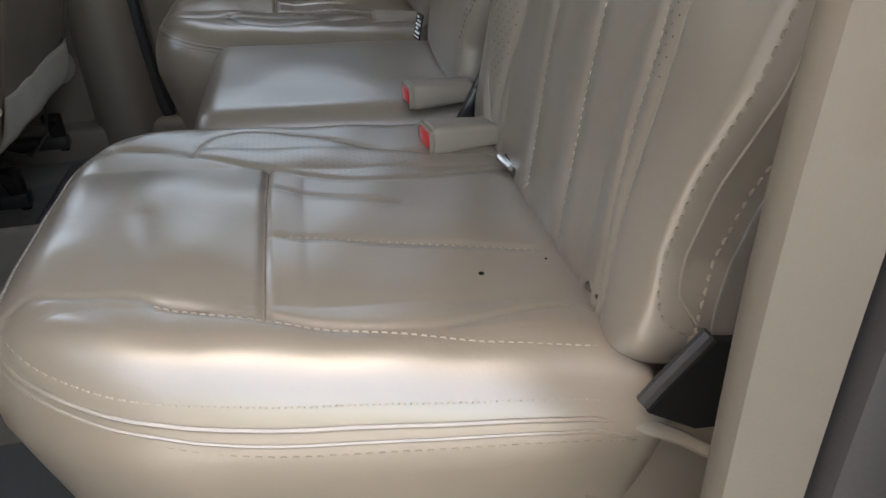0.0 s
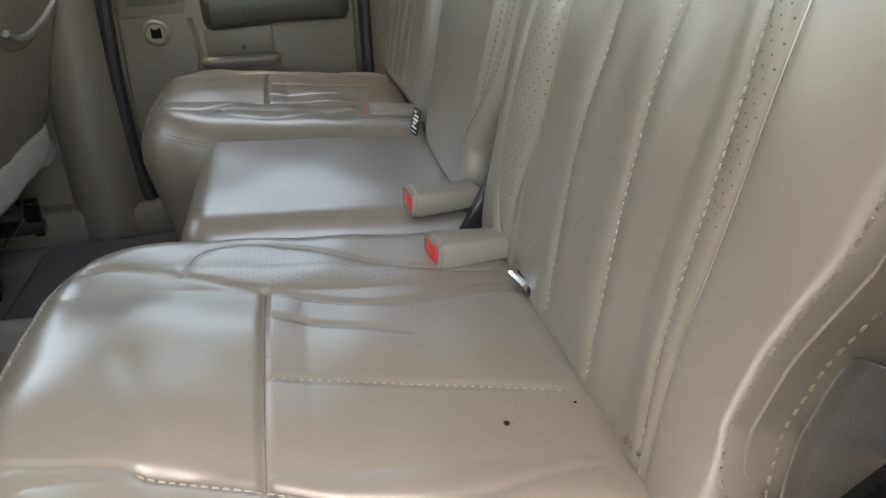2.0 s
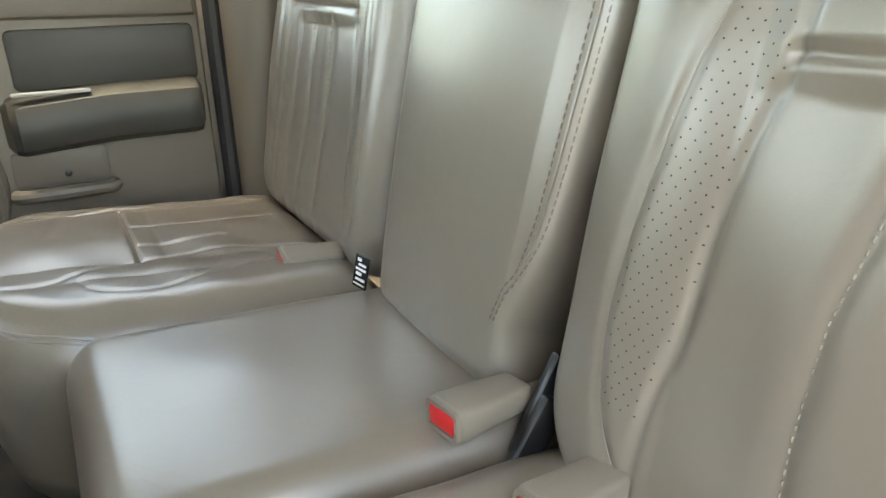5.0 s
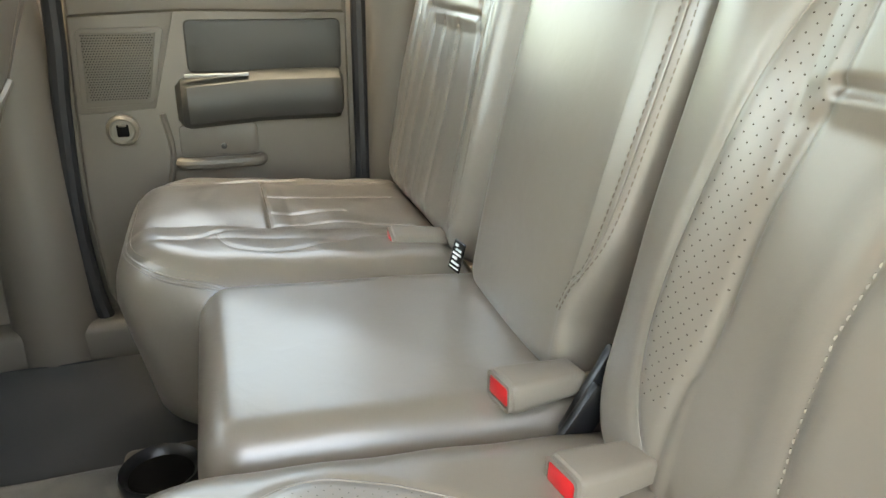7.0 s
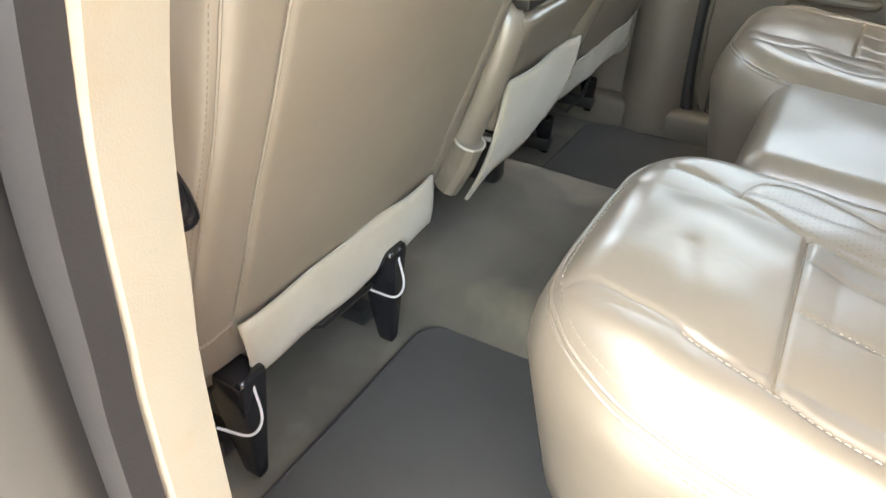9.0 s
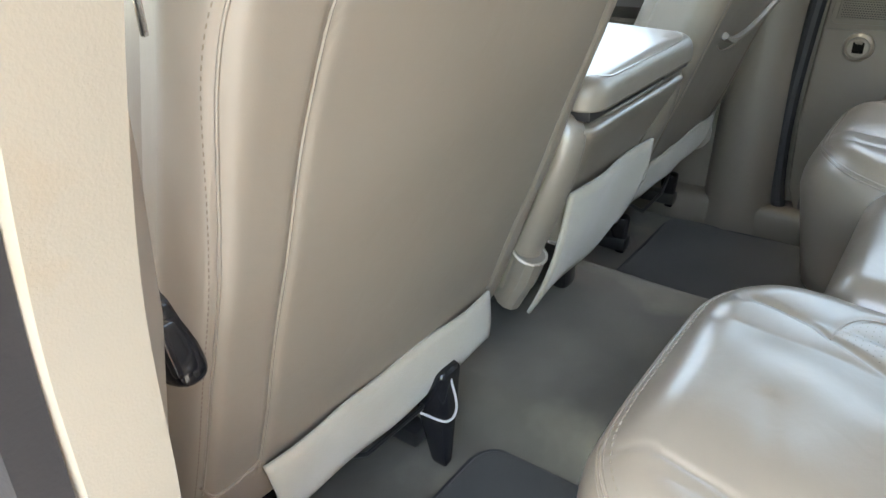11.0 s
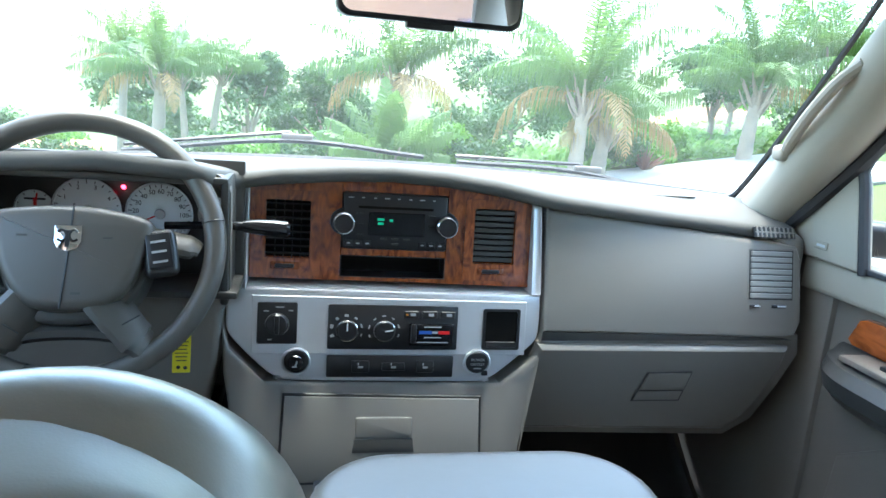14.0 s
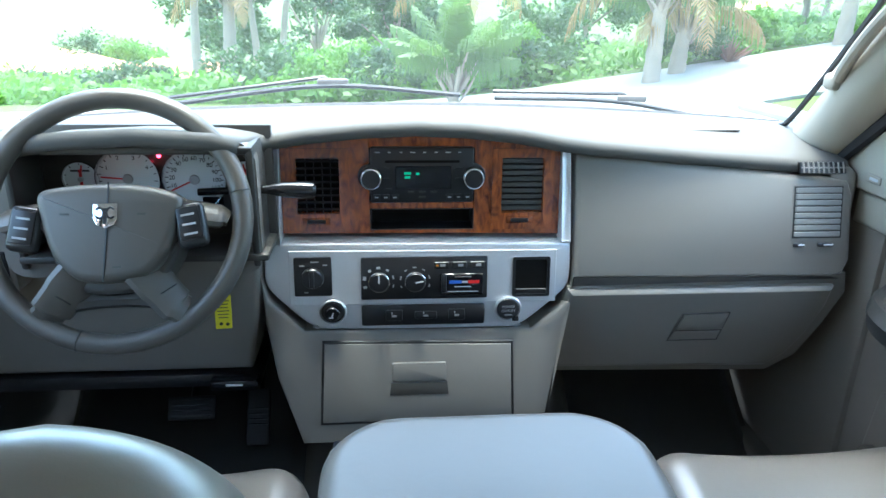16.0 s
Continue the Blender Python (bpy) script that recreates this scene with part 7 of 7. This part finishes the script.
def leafy(name, x, y, height, spread, label, mat, seed=1, n=2400, size=0.16, trunk=True, category="tree", low=0.25):
    """A broadleaf tree or shrub: tapered trunk, limbs and many small leaf faces gathered in clumps."""
    random.seed(seed)
    z = ground_z(x, y)
    tree = thing(name, label, category, pose(x, y, z), group=category + "s")
    limbs = []
    for k in range(9):
        a, e = k * 2.4 + random.uniform(-0.3, 0.3), random.uniform(0.3, 1.2)
        tip = Vector((math.cos(a) * spread * 0.65 * math.cos(e), math.sin(a) * spread * 0.65 * math.cos(e), height * (low + (0.92 - low) * random.uniform(0.35, 1))))
        limbs.append(tip)
    if category == "tree":
      part("trunk", tube([(0, 0, -0.1), (0.05, 0, height * 0.25), (0.0, 0.05, height * 0.55), (0, 0, height * 0.8)], [height * 0.035, height * 0.028, height * 0.018, height * 0.006], 8), BARK, tree)
    for tip in limbs[:6 if category == "tree" else 0]:
        part("limb", tube([(0.02, 0.02, height * 0.25), tip * 0.55 + Vector((0, 0, height * 0.12)), tip], [height * 0.016, height * 0.01, height * 0.004], 6), BARK, tree)
    verts, faces = [], []
    clumps = []
    for tip in limbs:
        for j in range(5):
            clumps.append((tip + Vector((random.gauss(0, spread * 0.2), random.gauss(0, spread * 0.2), random.gauss(0, height * 0.07))), spread * random.uniform(0.13, 0.28)))
    for k in range(n):
        c, r = random.choice(clumps)
        d = Vector((random.gauss(0, 1), random.gauss(0, 1), random.gauss(0, 0.8))).normalized()
        p = c + d * r * random.uniform(0.5, 1.05)
        p.z = max(p.z, height * low * 0.4)
        a = Vector((random.gauss(0, 1), random.gauss(0, 1), random.gauss(0, 1))).normalized()
        b = a.cross(d)
        b = b.normalized() if b.length > 1e-3 else a.orthogonal().normalized()
        s = size * random.uniform(0.6, 1.3)
        q = len(verts)
        verts += [p - a * s * 0.5, p + b * s * 0.28 - d * s * 0.06, p + a * s * 0.5, p - b * s * 0.28 - d * s * 0.06]
        faces.append((q, q + 1, q + 2, q + 3))
    mesh_part("crown", verts, faces, mat, tree, "", smooth=False)
    return tree


palm(-4.1, 19.9, 2.75, "tall queen palm with a bushy crown beyond the street", 24, 2.4, 0.17, 0.1, 2, 3)
palm(-5.9, 23.5, 3.6, "slender palm with a small crown", 16, 1.9, 0.13, 0.2, 1, 4)
palm(-4.4, 26.0, 3.4, "slender palm with a small crown", 14, 1.8, 0.12, -0.2, 0, 5)
palm(-3.6, 26.1, 3.7, "slender palm with a small crown", 14, 1.6, 0.12, 0.4, 0, 6)
palm(1.55, 15.3, 2.35, "queen palm with a brown dead frond hanging down", 22, 2.3, 0.12, 0.0, 3, 11)
palm(1.15, 12.6, 0.75, "young bright green palm beside the street", 18, 1.4, 0.09, 0.0, 0, 8)
palm(4.75, 12.9, 1.75, "queen palm with pale cut leaf bases on its neck", 24, 2.6, 0.13, 0.05, 2, 9)
palm(5.5, 13.6, 1.2, "small palm beside the taller one", 20, 1.9, 0.14, 0.1, 2, 10)
palm(8.95, 14.0, 1.55, "queen palm on the bank above the street", 26, 2.4, 0.14, 0.1, 1, 12)
palm(10.7, 13.9, 1.8, "queen palm on the bank above the street", 24, 2.2, 0.14, -0.1, 1, 13)
palm(18.0, 16.0, 2.2, "queen palm high on the lawn", 20, 2.0, 0.13, 0.0, 0, 14)
leafy("broadleaf_tree", 6.4, 23.4, 3.6, 2.3, "dense dark green tree behind the palms", LEAF, 21, 7000, 0.17)
leafy("broadleaf_tree", 0.3, 20.8, 3.4, 2.0, "dark conifer-like tree behind the palms", LEAF, 22, 6500, 0.16)
leafy("broadleaf_tree", -2.9, 32.0, 5.2, 2.6, "tall rounded tree further down the hill", LEAF, 23, 6000, 0.22)
leafy("broadleaf_tree", -7.2, 33.0, 4.4, 2.6, "rounded tree further down the hill", LEAF, 24, 5000, 0.22)
leafy("broadleaf_tree", 10.2, 17.6, 2.8, 1.5, "dark leafy tree above the street", LEAF, 25, 5500, 0.14)
leafy("broadleaf_tree", 13.5, 22.0, 3.0, 2.0, "leafy tree on the bank", LEAF, 26, 5000, 0.17)
for k, (x, y, h, s) in enumerate(((2.6, 15.8, 1.2, 1.1), (3.4, 16.2, 0.9, 1.2), (0.2, 15.6, 1.0, 1.1), (-1.2, 16.4, 1.1, 1.4), (-2.8, 17.2, 1.2, 1.5), (6.3, 14.9, 0.9, 1.1), (7.3, 15.2, 0.8, 1.1), (-6.5, 19.0, 0.7, 1.2), (-9.5, 22.0, 0.6, 1.4), (-12.5, 24.0, 0.6, 1.6), (11.8, 15.8, 1.0, 1.2), (4.2, 18.5, 1.7, 1.6), (-0.4, 25.0, 1.5, 1.8), (3.4, 27.0, 1.4, 2.0), (9.5, 27.0, 2.2, 2.4), (-16, 48, 2.6, 2.4), (-21, 52, 2.8, 2.8), (-5.2, 28.0, 2.6, 2.0), (16.5, 24.0, 2.0, 2.4), (1.4, 30.0, 2.0, 2.4))):
    leafy("shrub", x, y, h, s, "leafy green shrub along the street edge", LEAF_BRIGHT if k % 3 == 0 else LEAF, 40 + k, 2600, 0.07 + 0.004 * y, category="shrub", low=0.05)


def hedge_band():
    """Low ivy and groundcover that hides the ground beyond the street."""
    random.seed(77)
    verts, faces = [], []
    for k in range(16000):
        x = random.uniform(-16, 13)
        y = 14.9 + abs(random.gauss(0, 1)) * 2.6 + max(0, -x) * 0.22
        h = 0.45 * (0.5 + noise.noise(Vector((x * 0.7, y * 0.7, 0)))) + 0.25
        p = Vector((x, y, ground_z(x, y) + random.uniform(0, max(0.1, h))))
        a = Vector((random.gauss(0, 1), random.gauss(0, 1), random.gauss(0, 1))).normalized()
        b = a.orthogonal().normalized()
        s = random.uniform(0.06, 0.15)
        q = len(verts)
        verts += [p - a * s, p + b * s * 0.5, p + a * s, p - b * s * 0.5]
        faces.append((q, q + 1, q + 2, q + 3))
    ob = mesh_part("groundcover", verts, faces, LEAF_BRIGHT, None, "", False)
    tagged(ob, "leafy ivy groundcover along the street edge", "groundcover", kind="stuff")


hedge_band()


def spiky(x, y, h, label):
    random.seed(5)
    t = thing("spiky_plant", label, "plant", pose(x, y, ground_z(x, y)))
    bm = bmesh.new()
    for k in range(46):
        a, e = k * 2.4, radians(random.uniform(35, 88))
        d = Vector((math.cos(a) * math.cos(e), math.sin(a) * math.cos(e), math.sin(e)))
        c = d.orthogonal().normalized() * 0.04
        L = h * random.uniform(0.7, 1.05)
        v = [bm.verts.new(q) for q in (-c, c, d * L * 0.5 + c * 0.9, d * L + Vector((0, 0, -0.06 * L)), d * L * 0.5 - c * 0.9)]
        bm.faces.new((v[0], v[1], v[2], v[4]))
        bm.faces.new((v[4], v[2], v[3]))
    part("leaves", bm, leaf_material("bronze_blade", (0.14, 0.075, 0.06)), t, smooth=0)


spiky(11.9, 6.8, 1.0, "bronze spiky plant on the lawn")
spiky(6.7, 14.0, 0.6, "bronze spiky plant by the street")


def house(x, y, w, d, h, turn, label, wall=None, windows=3, z=None):
    z = ground_z(x, y) if z is None else z
    b = thing("house", label, "house", pose(x, y, z, 0, 0, turn), group="houses")
    part("wall", rbox((0, 0, h / 2 - 0.3), (w, d, h + 0.6), 0.02, 1), wall or STUCCO, b)
    bm = bmesh.new()
    o, rh = 0.4, w * 0.14
    c = [(-w / 2 - o, -d / 2 - o, h), (w / 2 + o, -d / 2 - o, h), (w / 2 + o, d / 2 + o, h), (-w / 2 - o, d / 2 + o, h), (-w / 4, 0, h + rh), (w / 4, 0, h + rh)]
    v = [bm.verts.new(p) for p in c]
    for f in ((0, 1, 5, 4), (1, 2, 5), (2, 3, 4, 5), (3, 0, 4), (3, 2, 1, 0)):
        bm.faces.new([v[i] for i in f])
    roof = part("roof", bm, TERRACOTTA, b, "terracotta tiled roof", smooth=0)
    n = int(w / 0.5)
    rows = bmesh.new()
    for k in range(n):
        t = -w / 2 + (k + 0.5) * w / n
        e = max(0.0, (abs(t) - w / 4) / (w / 4 + o))
        yt, zt = -(d / 2 + o) * e, h + rh * (1 - e)
        a, q = Vector((t, -d / 2 - o, h + 0.02)), Vector((t, yt, zt + 0.02))
        if (q - a).length > 0.2:
            s = Vector((0.09, 0, 0))
            u = Vector((0, 0, 0.09))
            vs = [rows.verts.new(p) for p in (a - s, a + u, a + s, q + s, q + u, q - s)]
            rows.faces.new((vs[0], vs[1], vs[4], vs[5]))
            rows.faces.new((vs[1], vs[2], vs[3], vs[4]))
    part("tile_rows", rows, TERRACOTTA, roof, smooth=0)
    for k in range(windows):
        wx = -w / 2 + (k + 0.5) * w / windows
        win = part("window", rbox((wx, -d / 2 - 0.02, h * 0.55), (1.1, 0.06, 1.1), 0.01, 1), BLACKGLOSS, b, "dark window")
        part("frame", ring(rrect(wx - 0.62, wx + 0.62, h * 0.55 - 0.62, h * 0.55 + 0.62, 0.02, 1), rrect(wx - 0.53, wx + 0.53, h * 0.55 - 0.53, h * 0.55 + 0.53, 0.02, 1), -d / 2 - 0.09, -d / 2), WHITE, win)
        part("bar", rbox((wx, -d / 2 - 0.06, h * 0.55), (0.05, 0.04, 1.06), 0), WHITE, win)
    return b


house(-18.6, 43, 8, 7, 1.55, 12, "low pale house with a terracotta roof down the hill", z=-5.5)
house(-10.2, 38, 5.5, 5, 1.7, -8, "low pale house with a terracotta roof down the hill", z=-5.0)
house(-25, 50, 10, 8, 1.6, 5, "low pale house with a terracotta roof down the hill", z=-5.8)
house(22, 35, 9, 7, 1.6, -20, "pale house with a terracotta roof above the street", z=-1.4)
house(-1.0, -12.0, 16, 6, 5.2, 180, "pink stucco house behind the truck", STUCCO_PINK, 4)
house(9.5, -13.0, 7, 6, 2.6, 160, "pale garage house behind the lawn", None, 2)

# blue car parked behind
car = thing("parked_car", "blue car parked behind the truck", "car", pose(3.3, -7.2, ground_z(3.3, -7.2) + 0.03, 0, 0, 8))
bm = rbox((0, 0, 0.52), (1.75, 4.2, 0.55), 0.14, 4)
part("body", bm, CARBLUE, car)
bm = rbox((0, -0.1, 1.02), (1.5, 2.1, 0.56), 0.2, 4)
for v in bm.verts:
    if v.co.z > 1.0:
        v.co.x *= 0.8
        v.co.y = -0.1 + (v.co.y + 0.1) * 0.72
part("cabin", bm, CARBLUE, car)
bm = rbox((0, 0.83, 1.06), (1.2, 0.06, 0.36), 0.03, 2, None)
part("windscreen", bm, BLACKGLOSS, car)
for sx in (-1, 1):
    part("side_window", rbox((sx * 0.70, -0.1, 1.06), (0.05, 1.4, 0.3), 0.02, 2), BLACKGLOSS, car)
    for wy in (-1.3, 1.3):
        wh = part("wheel", lathe([(0.31, -0.1), (0.32, 0), (0.31, 0.1), (0.2, 0.11)], 24, pose(sx * 0.82, wy, 0.31, 0, 90, 0)), RUBBER, car)
        part("rim", lathe([(0.2, -0.12), (0.19, 0.12)], 20, pose(sx * 0.82, wy, 0.31, 0, 90, 0)), STEEL, wh)
    part("headlight", rbox((sx * 0.62, 2.06, 0.62), (0.34, 0.1, 0.14), 0.04, 2), CHROME, car)
